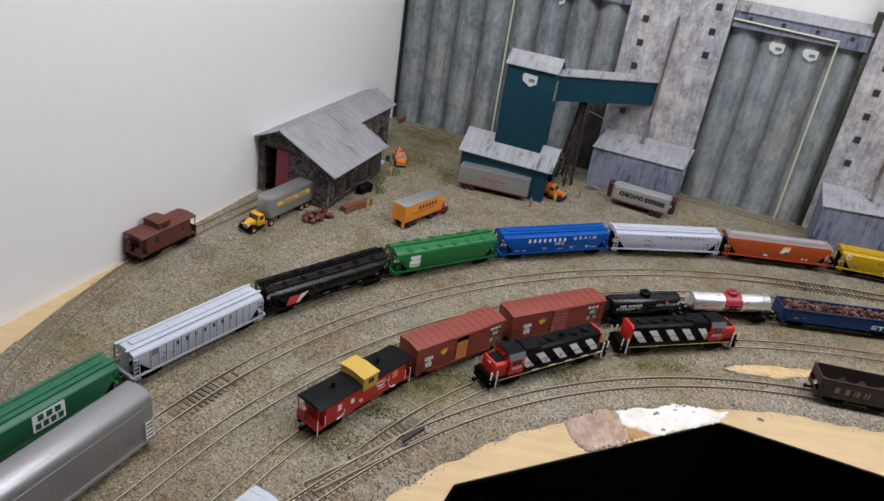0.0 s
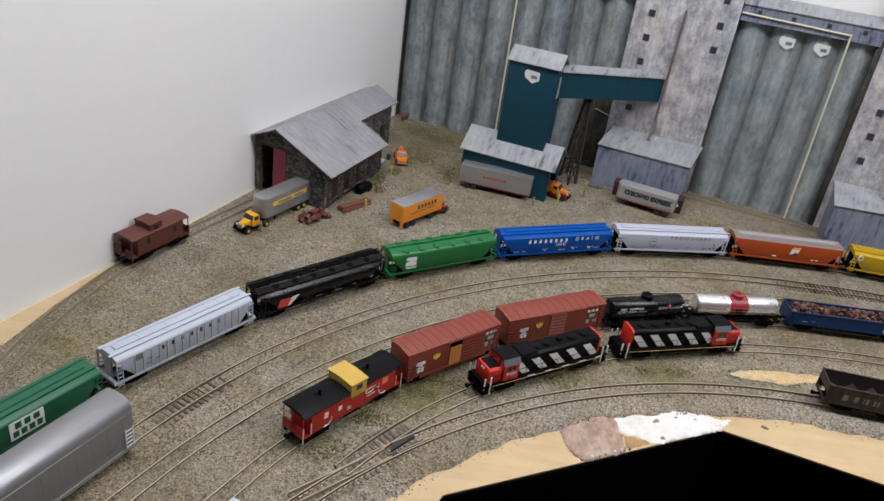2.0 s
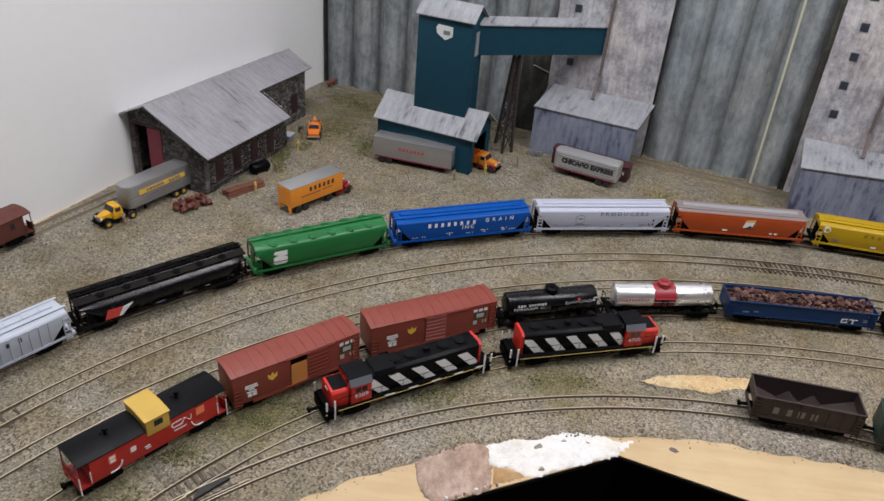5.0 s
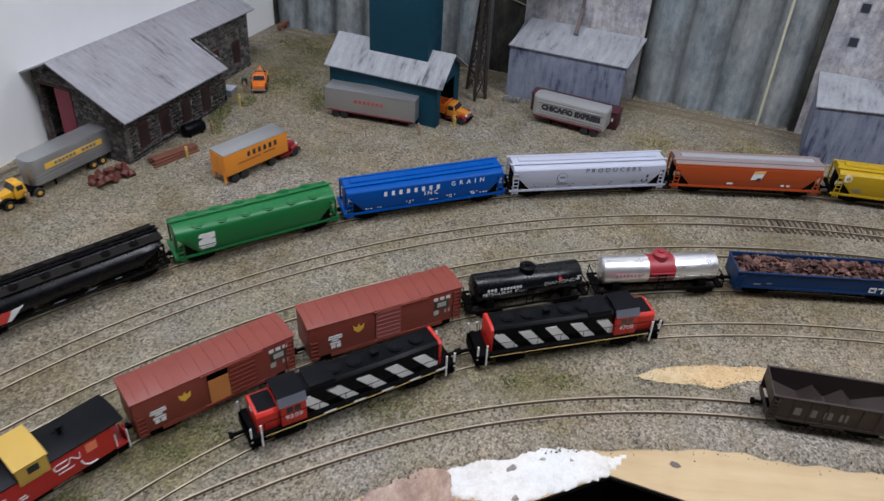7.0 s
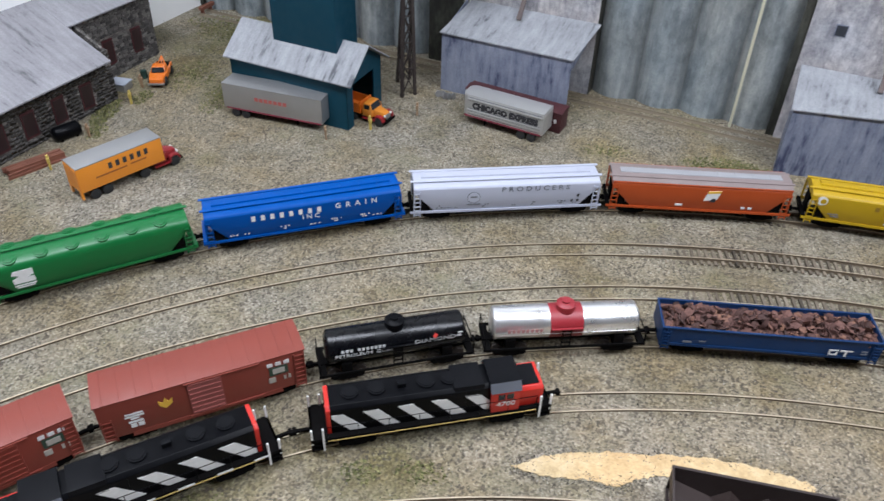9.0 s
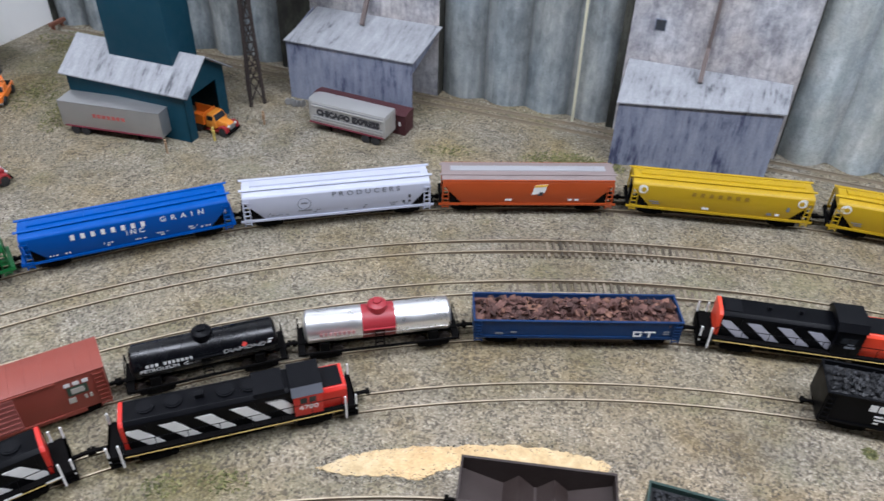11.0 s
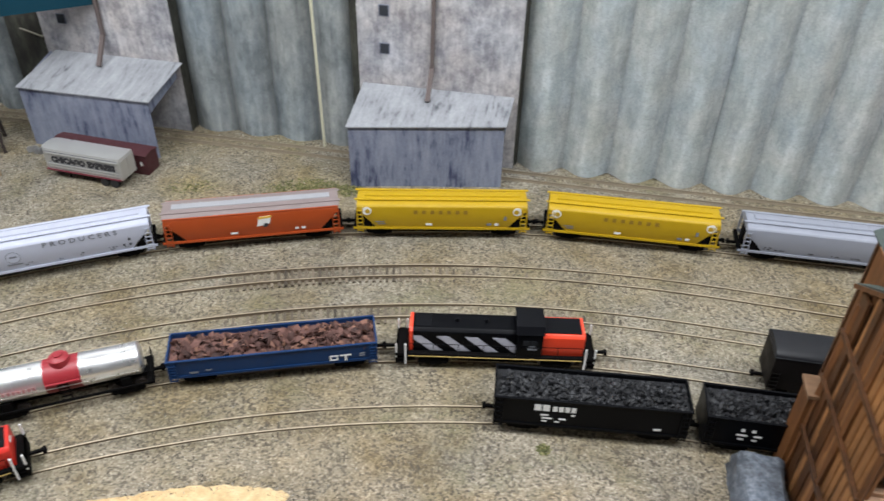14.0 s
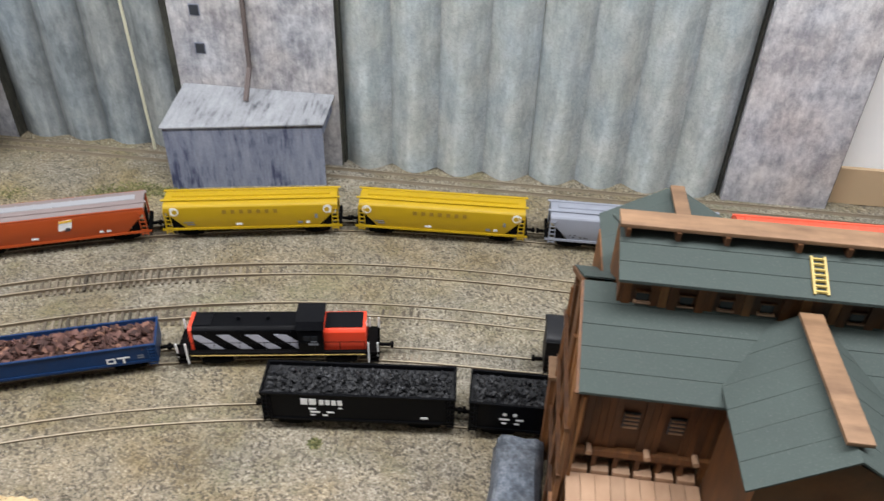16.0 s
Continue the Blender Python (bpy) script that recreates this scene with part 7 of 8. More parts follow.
caboose(None, 0, 0, OXIDE_DARK, OXIDE_DARK, OXIDE_DARK, "dark oxide brown wooden caboose on the wall siding", -0.006, False, 0.102, pose(-0.3895, 0.9255, RAIL, 0, 0, 66.5))
box = box_car("d", 66.9, 58.3, SOOTY, "black-brown boxcar with a dark slate roof half hidden by the mill", roof=DARK_SLATE, detail=False, arched=True)


def auto_rack(m, label):
    """Long silver auto carrier with rounded roof edges and plain panelled sides."""
    L = 0.285
    th = thing("auto_carrier", m, label, "freight car", "auto carriers")
    w, zb, zt = 0.0180, 0.0085, 0.0640
    prof = [(-w, zb), (-w, zt - 0.0120), (-w + 0.0010, zt - 0.0080), (-w + 0.0040, zt - 0.0035), (-w + 0.0085, zt - 0.0010), (0, zt), (w - 0.0085, zt - 0.0010), (w - 0.0040, zt - 0.0035), (w - 0.0010, zt - 0.0080), (w, zt - 0.0120), (w, zb)]
    part("body", MB().prism_x(prof, -L / 2 + 0.004, L / 2 - 0.004), SILVER, th, bevel=0.0004)
    for t in (-1, 1):
        part("belt_rail", MB().box(-L / 2 + 0.004, L / 2 - 0.004, *sorted((t * w, t * (w + 0.0004))), 0.0485, 0.0497), SILVER_DULL, th)
        part("side_sill", MB().box(-L / 2 + 0.002, L / 2 - 0.002, *sorted((t * (w - 0.0005), t * (w + 0.0007))), zb - 0.0025, zb + 0.0015), SILVER_DULL, th)
        for i in range(16):
            x = (i - 7.5) * (L - 0.016) / 16
            part("panel_seam", MB().box(x - 0.0002, x + 0.0002, *sorted((t * (w - 0.0002), t * (w + 0.00008))), zb + 0.001, 0.0485), SILVER, th)
            part("tie_down", MB().box(x - 0.0028, x + 0.0028, *sorted((t * (w - 0.0010), t * (w + 0.0004))), zb - 0.0042, zb - 0.0022), BLACK_MATT, th)
        for s in (-1, 1):
            ladder(th, s * (L / 2 - 0.010), t * (w + 0.0012), 0.0100, 0.0330, 0.0085, WHITE_P, 5)
    for s in (-1, 1):
        part("end_door", MB().box(*sorted((s * (L / 2 - 0.0042), s * (L / 2 - 0.002))), -w + 0.002, w - 0.002, zb + 0.002, zt - 0.009), SILVER_DULL, th, bevel=0.0004)
    marks(th, [(0.112, 0.0220, 0.014, 0.0022), (0.112, 0.0190, 0.009, 0.0014)], -w - 0.0003, INK_GREY, "data_panel")
    part("underframe", MB().box(-L / 2 + 0.004, L / 2 - 0.004, -0.007, 0.007, 0.0072, zb + 0.0004), BLACK_MATT, th)
    running_gear(th, L, 0.045)
    return th


first = on_track("b", 150)
hd = Vector((math.cos(radians(first[1])), math.sin(radians(first[1]))))
for k, off in enumerate((0.150, 0.445)):
    p = first[0] - hd * off
    auto_rack(pose(p.x, p.y, RAIL, 0, 0, first[1]), "long silver-grey enclosed auto carrier with rounded roof")

# ---- lorries and trailers in the yard ----
TYRE_MESH = MB().cyl((0, -0.0022, 0), (0, 0.0022, 0), 0.0056, 18).mesh("tyre", 0.0005)
HUB_MESH = MB().cyl((0, -0.0025, 0), (0, 0.0025, 0), 0.0026, 12).mesh("hub")


def road_wheels(th, xs, y, hub):
    for x in xs:
        for s in (-1, 1):
            t = part("wheel", TYRE_MESH, TYRE, th, m=pose(x, s * y, 0.0056))
            part("hub", HUB_MESH.copy() if hub is not TYRE else HUB_MESH, hub, t)


def trailer(m, L, side, roof, label, rear, hub, rounded=False, ribs=0, base=0.0125, top=0.0440, under=None):
    """Semi-trailer: body, roof, rear doors, landing legs, wheels. rear: +1 or -1 along x."""
    th = thing("semi_trailer", m, label, "trailer", "road trailers")
    w, h = 0.0140, L / 2
    if rounded:
        r, n = 0.009, 6
        arc = [(-rear * (h - r) - rear * r * math.sin(a), -(w - r) - r * math.cos(a)) for a in np.linspace(0, math.pi / 2, n)]
        plan = arc + [(x, -y) for x, y in reversed(arc)] + [(rear * h, w), (rear * h, -w)]
        part("body", MB().prism_z(plan, base, top - 0.0015), side, th, bevel=0.0003)
        part("roof", MB().prism_z([(x * 0.995, y * 0.97) for x, y in plan], top - 0.0015, top), roof, th, bevel=0.0006)
    else:
        part("body", MB().box(-h, h, -w, w, base, top - 0.0012), side, th, bevel=0.0004)
        part("roof", MB().box(-h - 0.0002, h + 0.0002, -w - 0.0002, w + 0.0002, top - 0.0012, top), roof, th, bevel=0.0005)
    for i in range(ribs):
        for t in (-1, 1):
            z = base + 0.003 + i * 0.0042
            part("side_rib", MB().box(-h + 0.006, h - 0.002, *sorted((t * w, t * (w + 0.0005))), z, z + 0.0011), side, th)
    part("underframe", MB().box(-h + 0.01, h - 0.004, -0.006, 0.006, base - 0.0035, base), under or BLACK_MATT, th)
    if under:
        for t in (-1, 1):
            part("side_rail", MB().box(-h + 0.004, h - 0.002, *sorted((t * (w - 0.001), t * (w + 0.0004))), base - 0.0010, base + 0.0008), under, th, "rust-red side rail")
    for y0, y1 in ((-w + 0.001, -0.0004), (0.0004, w - 0.001)):
        part("rear_door", MB().box(*sorted((rear * h, rear * (h + 0.0006))), y0, y1, base + 0.001, top - 0.003), side, th)
    for s in (-1, 1):
        part("landing_leg", MB().box(-rear * (h * 0.45) - 0.001, -rear * (h * 0.45) + 0.001, s * 0.008 - 0.001, s * 0.008 + 0.001, 0.002, base), BLACK_MATT, th)
    road_wheels(th, (rear * (h - 0.014), rear * (h - 0.027)), 0.0112, hub)
    return th, w


def tractor(m, cab_mat, fender, label, hub):
    """Short bonneted road tractor, facing +x."""
    th = thing("road_tractor", m, label, "truck", "road trucks")
    part("frame", MB().box(-0.030, 0.022, -0.005, 0.005, 0.0060, 0.0090), BLACK_MATT, th)
    part("cab", MB().loft([[(-0.008, -0.0115, 0.009), (0.006, -0.0115, 0.009), (0.006, 0.0115, 0.009), (-0.008, 0.0115, 0.009)],
                           [(-0.008, -0.0115, 0.018), (0.006, -0.0115, 0.018), (0.006, 0.0115, 0.018), (-0.008, 0.0115, 0.018)],
                           [(-0.007, -0.0095, 0.0255), (0.002, -0.0095, 0.0255), (0.002, 0.0095, 0.0255), (-0.007, 0.0095, 0.0255)]]), cab_mat, th, bevel=0.0010)
    part("bonnet", MB().loft([[(0.005, -0.0075, 0.009), (0.005, 0.0075, 0.009), (0.005, 0.0070, 0.0185), (0.005, -0.0070, 0.0185)], [(0.0215, -0.0055, 0.009), (0.0215, 0.0055, 0.009), (0.0215, 0.0045, 0.0155), (0.0215, -0.0045, 0.0155)]]), cab_mat, th, bevel=0.0012)
    part("grille", MB().box(0.0212, 0.0222, -0.0045, 0.0045, 0.0085, 0.0145), SILVER_DULL, th)
    part("bumper", MB().box(0.0232, 0.0246, -0.0115, 0.0115, 0.0050, 0.0080), BLACK_MATT, th, bevel=0.0004)
    part("windscreen", MB().loft([[(0.0056, -0.0098, 0.0185), (0.0056, 0.0098, 0.0185), (0.0062, 0.0098, 0.0185), (0.0062, -0.0098, 0.0185)], [(0.0022, -0.0085, 0.0245), (0.0022, 0.0085, 0.0245), (0.0028, 0.0085, 0.0245), (0.0028, -0.0085, 0.0245)]]), GLASS_DARK, th)
    for s in (-1, 1):
        part("side_window", MB().box(-0.0050, 0.0025, *sorted((s * 0.0100, s * 0.0114)), 0.0185, 0.0238), GLASS_DARK, th)
        part("fender", MB().prism_y([(0.0085, 0.0060), (0.0100, 0.0125), (0.0150, 0.0142), (0.0205, 0.0125), (0.0225, 0.0070), (0.0205, 0.0070), (0.0190, 0.0108), (0.0150, 0.0122), (0.0115, 0.0108), (0.0105, 0.0060)], *sorted((s * 0.0070, s * 0.0125))), fender, th, bevel=0.0004)
        part("headlight", MB().cyl((0.0205, s * 0.0062, 0.0135), (0.0222, s * 0.0062, 0.0135), 0.0016, 10), WHITE_P, th)
        part("running_board", MB().box(-0.0080, 0.0090, *sorted((s * 0.0085, s * 0.0122)), 0.0055, 0.0068), fender, th)
    part("fifth_wheel", MB().cyl((-0.021, 0, 0.009), (-0.021, 0, 0.0108), 0.0060, 14), BLACK_MATT, th)
    road_wheels(th, (0.0150, -0.0210), 0.0102, hub)
    return th


TRUCK_AMBER = paint("amber truck enamel", (0.62, 0.22, 0.025), 0.35, var=0.06)
YELLOW_HUB = plain("yellow hub paint", (0.60, 0.34, 0.03), 0.5)
RED_HUB = plain("red hub paint", (0.22, 0.02, 0.02), 0.5)
th, w0 = trailer(pose(-0.2585, 1.0975, 0, 0, 0, 244), 0.106, SILVER_DULL, SILVER_DULL, "silver semi-trailer with a yellow side stripe before the shed", -1, YELLOW_HUB, rounded=True, ribs=3)
marks(th, [(-0.004, 0.0315, 0.078, 0.0068)], w0 + 0.0001, YELLOW_P, "side_stripe")
marks(th, row(-0.032, 0.0318, 4, 0.0052, 0.0038, 0.0034) + row(-0.004, 0.0318, 6, 0.0050, 0.0036, 0.0034), w0 + 0.0005, INK_GREY, "panel_lettering")
tractor(pose(-0.2870, 1.0330, 0, 0, 0, 240), TRUCK_YELLOW, BLACK, "yellow bonneted road tractor with black fenders", YELLOW_HUB)
th, w0 = trailer(pose(-0.0497, 1.1462, 0, 0, 0, 54), 0.094, TRAILER_ORANGE, SILVER_DULL, "orange semi-trailer with a silver roof and dark lettering", -1, TYRE, top=0.0412)
marks(th, row(-0.0120, 0.0318, 6, 0.0080, 0.0040, 0.0066), -w0 - 0.0001, INK, "panel_lettering")
marks(th, [(-0.012, 0.0240, 0.034, 0.0016), (0.018, 0.0245, 0.018, 0.0016)], -w0 - 0.0001, plain("orange-brown print", (0.30, 0.09, 0.02), 0.6), "data_panel")
for s in (-1, 1):
    part("tail_bracket", MB().box(-0.0475, -0.0455, s * 0.011 - 0.0022, s * 0.011 + 0.0022, 0.004, 0.0130), TRAILER_ORANGE, th)
tractor(pose(-0.0237, 1.1819, 0, 0, 0, 54), TRUCK_RED, TRUCK_RED, "dark red bonneted tractor coupled to an orange trailer", TYRE)
th, w0 = trailer(pose(0.0755, 1.3080, 0, 0, 0, -10.5), 0.130, SILVER_DULL, SILVER_DULL, "plain dull silver semi-trailer parked along the teal elevator", -1, RED_HUB, base=0.0115, top=0.0430, under=DOOR_MAROON)
marks(th, row(-0.020, 0.0285, 7, 0.0062, 0.0046, 0.0046), -w0 - 0.0001, plain("faded red print", (0.42, 0.10, 0.09), 0.6), "panel_lettering")
th, w0 = trailer(pose(0.3500, 1.3315, 0, 0, 0, -21.5), 0.106, SILVER_LIGHT, SILVER_LIGHT, "ribbed silver semi-trailer with black lettering", 1, RED_HUB, rounded=True, top=0.0400, under=DOOR_MAROON)
for t in (-1, 1):
    for z in (0.0160, 0.0195, 0.0335):
        part("side_rib", MB().box(-0.046, 0.051, *sorted((t * w0, t * (w0 + 0.0010))), z, z + 0.0020), SILVER_LIGHT, th)
letter(th, "CHICAGO EXPRESS", 0.004, -w0 - 0.0006, 0.0272, 0.0098, INK, stretch=1.0, bold=0.08)
# thin dark bars paint the shade between the ribs
for z in (0.0148, 0.0186, 0.0222, 0.0326, 0.0364):
    part("side_groove", MB().box(-0.044, 0.050, -w0 - 0.0003, -w0, z, z + 0.0007), INK_GREY, th, "dark bar standing in for shade between ribs")
box = thing("maroon_container", pose(0.3620, 1.3640, 0, 0, 0, -21.5), "maroon wooden boxcar body standing beside a trailer", "container")
part("body", MB().box(-0.066, 0.062, -0.0120, 0.0120, 0.0, 0.0265), MAROON, box, bevel=0.0005)
part("roof", MB().prism_x([(-0.0128, 0.0265), (0, 0.0287), (0.0128, 0.0265), (0.0128, 0.0255), (-0.0128, 0.0255)], -0.067, 0.063), MAROON, box)
for i in range(12):
    part("side_batten", MB().box(-0.064 + i * 0.0115, -0.0632 + i * 0.0115, -0.0124, -0.0119, 0.001, 0.024), MAROON, box)
marks(box, [(0.055, 0.015, 0.003, 0.005)], -0.0120, WHITE_P, "notice")


def pickup(m):
    th = thing("pickup_truck", m, "orange tow pickup truck parked beside the shed", "truck", "road trucks")
    part("body", MB().loft([[(-0.026, -0.0105, 0.006), (-0.026, 0.0105, 0.006), (-0.026, 0.0105, 0.0135), (-0.026, -0.0105, 0.0135)], [(0.010, -0.011, 0.006), (0.010, 0.011, 0.006), (0.010, 0.011, 0.0140), (0.010, -0.011, 0.0140)], [(0.028, -0.0090, 0.006), (0.028, 0.0090, 0.006), (0.028, 0.0080, 0.0125), (0.028, -0.0080, 0.0125)]]), TRUCK_ORANGE, th, bevel=0.0012)
    part("cab", MB().loft([[(-0.006, -0.0100, 0.0132), (0.011, -0.0100, 0.0132), (0.011, 0.0100, 0.0132), (-0.006, 0.0100, 0.0132)], [(-0.005, -0.0082, 0.0205), (0.006, -0.0082, 0.0205), (0.006, 0.0082, 0.0205), (-0.005, 0.0082, 0.0205)]]), TRUCK_ORANGE, th, bevel=0.0012)
    part("windscreen", MB().loft([[(0.0108, -0.0085, 0.0145), (0.0108, 0.0085, 0.0145), (0.0114, 0.0085, 0.0145), (0.0114, -0.0085, 0.0145)], [(0.0068, -0.0072, 0.0195), (0.0068, 0.0072, 0.0195), (0.0076, 0.0072, 0.0195), (0.0076, -0.0072, 0.0195)]]), GLASS_DARK, th)
    part("bumper", MB().box(0.0275, 0.0292, -0.0105, 0.0105, 0.0050, 0.0075), SILVER_DULL, th, bevel=0.0004)
    part("bed", MB().box(-0.0245, -0.0070, -0.0085, 0.0085, 0.0133, 0.0139), BLACK_MATT, th)
    cr = MB()
    for s in (-1, 1):
        cr.beam((-0.010, s * 0.006, 0.0135), (-0.020, 0, 0.0235), 0.0013)
    cr.beam((-0.012, 0, 0.0135), (-0.020, 0, 0.0235), 0.0013)
    part("crane_frame", cr, TRUCK_ORANGE, th)
    road_wheels(th, (0.017, -0.016), 0.0092, TYRE)
    return th


pickup(pose(-0.107, 1.384, 0, 0, 0, -78))
th = tractor(pose(0.1885, 1.3257, 0, 0, 0, -22), TRUCK_AMBER, TRUCK_RED, "orange-yellow grain truck with red fenders leaving the elevator", RED_HUB)
part("grain_box", MB().box(-0.040, -0.010, -0.0125, 0.0125, 0.0110, 0.0125).box(-0.040, -0.010, -0.0125, -0.0115, 0.0125, 0.0235).box(-0.040, -0.010, 0.0115, 0.0125, 0.0125, 0.0235).box(-0.0112, -0.010, -0.0115, 0.0115, 0.0125, 0.0260), TRUCK_ORANGE, th, "orange grain box")


# ---- clutter round the shed ----
def figurine(x, y, turn, material, label):
    """A tiny painted model figure, one plain mesh."""
    mb = MB().box(-0.0011, 0.0011, -0.0018, -0.0002, 0, 0.0088).box(-0.0011, 0.0011, 0.0002, 0.0018, 0, 0.0088)
    mb.loft([[(-0.0013, -0.0024, 0.0085), (0.0013, -0.0024, 0.0085), (0.0013, 0.0024, 0.0085), (-0.0013, 0.0024, 0.0085)], [(-0.0014, -0.0031, 0.0150), (0.0014, -0.0031, 0.0150), (0.0014, 0.0031, 0.0150), (-0.0014, 0.0031, 0.0150)]])
    mb.cyl((0, 0, 0.0150), (0, 0, 0.0185), 0.0014, 10)
    return solo("figurine", mb, material, pose(x, y, 0, 0, 0, turn), label, "figurine", "model figures", bevel=0.0003)


figurine(-0.134, 1.155, 30, FIG_Y, "tiny yellow-clad painted figure beside a timber stack")
figurine(-0.126, 1.226, 60, FIG, "tiny brown painted figure beside a black tank")
figurine(-0.115, 1.312, 10, FIG_Y, "tiny yellow-clad painted figure beside the stone shed")
figurine(-0.121, 1.356, 80, FIG, "tiny brown painted figure near the orange pickup")
figurine(0.144, 1.268, 20, FIG, "tiny painted figure at the end of a silver trailer")
figurine(0.190, 1.301, 40, FIG_Y, "tiny yellow-clad painted figure beside the grain truck")
figurine(-0.270, 1.028, 0, FIG, "tiny brown painted figure beside the yellow tractor")
figurine(0.240, 1.345, 0, FIG, "tiny dark painted figure beside the trestle")

scrap = thing("scrap_heap", pose(-0.205, 1.098, 0, 0, 0, 52), "heap of rusty scrap drums and rings on the gravel", "scrap heap")
rnd = random.Random(11)
for i in range(22):
    x, y = rnd.uniform(-0.026, 0.026), rnd.uniform(-0.012, 0.012)
    z = 0.0035 + max(0, 0.007 - abs(x) * 0.12 - abs(y) * 0.2) * rnd.random()
    q = pose(x, y, z, rnd.uniform(-70, 70), rnd.uniform(-70, 70), rnd.uniform(0, 180))
    part("drum", MB().cyl((0, 0, -0.003), (0, 0, 0.003), rnd.uniform(0.0035, 0.0055), 12), OXIDE_DARK, scrap, m=q)
stack = thing("timber_stack", pose(-0.153, 1.158, 0, 0, 0, 52), "low stack of red-brown timber on the gravel", "timber stack")
for lay in range(3):
    for i in range(6 - lay):
        part("timber", MB().box(-0.030 + rnd.uniform(-0.002, 0.002), 0.030 + rnd.uniform(-0.002, 0.002), -0.0013, 0.0013, 0, 0.0028), LOG_BROWN, stack, m=pose(0, (i - (5 - lay) / 2) * 0.0031, lay * 0.0029, 0, 0, rnd.uniform(-3, 3)))
tank = thing("black_tank", pose(-0.150, 1.222, 0, 0, 0, 55), "small black horizontal oil tank lying beside the shed", "tank")
ring = lambda x, k: [(x, k * 0.0085 * math.cos(2 * math.pi * i / 20), 0.0088 + k * 0.0085 * math.sin(2 * math.pi * i / 20)) for i in range(20)]
part("shell", MB().loft([ring(-0.0165, 0.4), ring(-0.0150, 0.85), ring(-0.0130, 1), ring(0.0130, 1), ring(0.0150, 0.85), ring(0.0165, 0.4)]), BLACK, tank)
for x in (-0.009, 0.009):
    part("saddle", MB().box(x - 0.0015, x + 0.0015, -0.006, 0.006, 0, 0.003), BLACK_MATT, tank)
crate = thing("crate", ROOM @ pose(0.100, -0.282, 0, 0, 0, 12), "grey weathered crate behind the shed", "crate")
part("box", MB().box(-0.011, 0.011, -0.009, 0.009, 0, 0.009), SILVER_DULL, crate, bevel=0.0004)
part("lid", MB().box(-0.0118, 0.0118, -0.0098, 0.0098, 0.009, 0.0103), PALE_GREY, crate)
drum = thing("oil_drum", ROOM @ pose(0.105, -0.245, 0), "dark green oil drum standing behind the shed", "drum")
part("shell", MB().cyl((0, 0, 0), (0, 0, 0.0105), 0.0042, 16), HOPPER_GREEN, drum)
part("hoop", MB().cyl((0, 0, 0.0050), (0, 0, 0.0056), 0.0044, 16), HOPPER_GREEN, drum)
stop = thing("buffer_stop", ROOM @ pose(0.035, -0.030, 0), "small brown wooden buffer stop in the corner", "buffer stop")
for y in (-0.009, 0.009):
    part("post", MB().box(-0.002, 0.002, y - 0.002, y + 0.002, 0, 0.014), LOG_BROWN, stop)
part("beam", MB().box(-0.0015, 0.0045, -0.015, 0.015, 0.010, 0.015), LOG_BROWN, stop)
junk = thing("junk_heap", ROOM @ pose(0.478, -0.108, 0), "grey metal junk beside the tower shed", "scrap")
for i in range(5):
    part("ring", MB().cyl((0, 0, -0.001), (0, 0, 0.001), 0.0042, 14), SILVER_DULL, junk, m=pose(-0.008 + i * 0.005, rnd.uniform(-0.003, 0.003), 0.0042, 80, rnd.uniform(-20, 20), rnd.uniform(0, 90)))


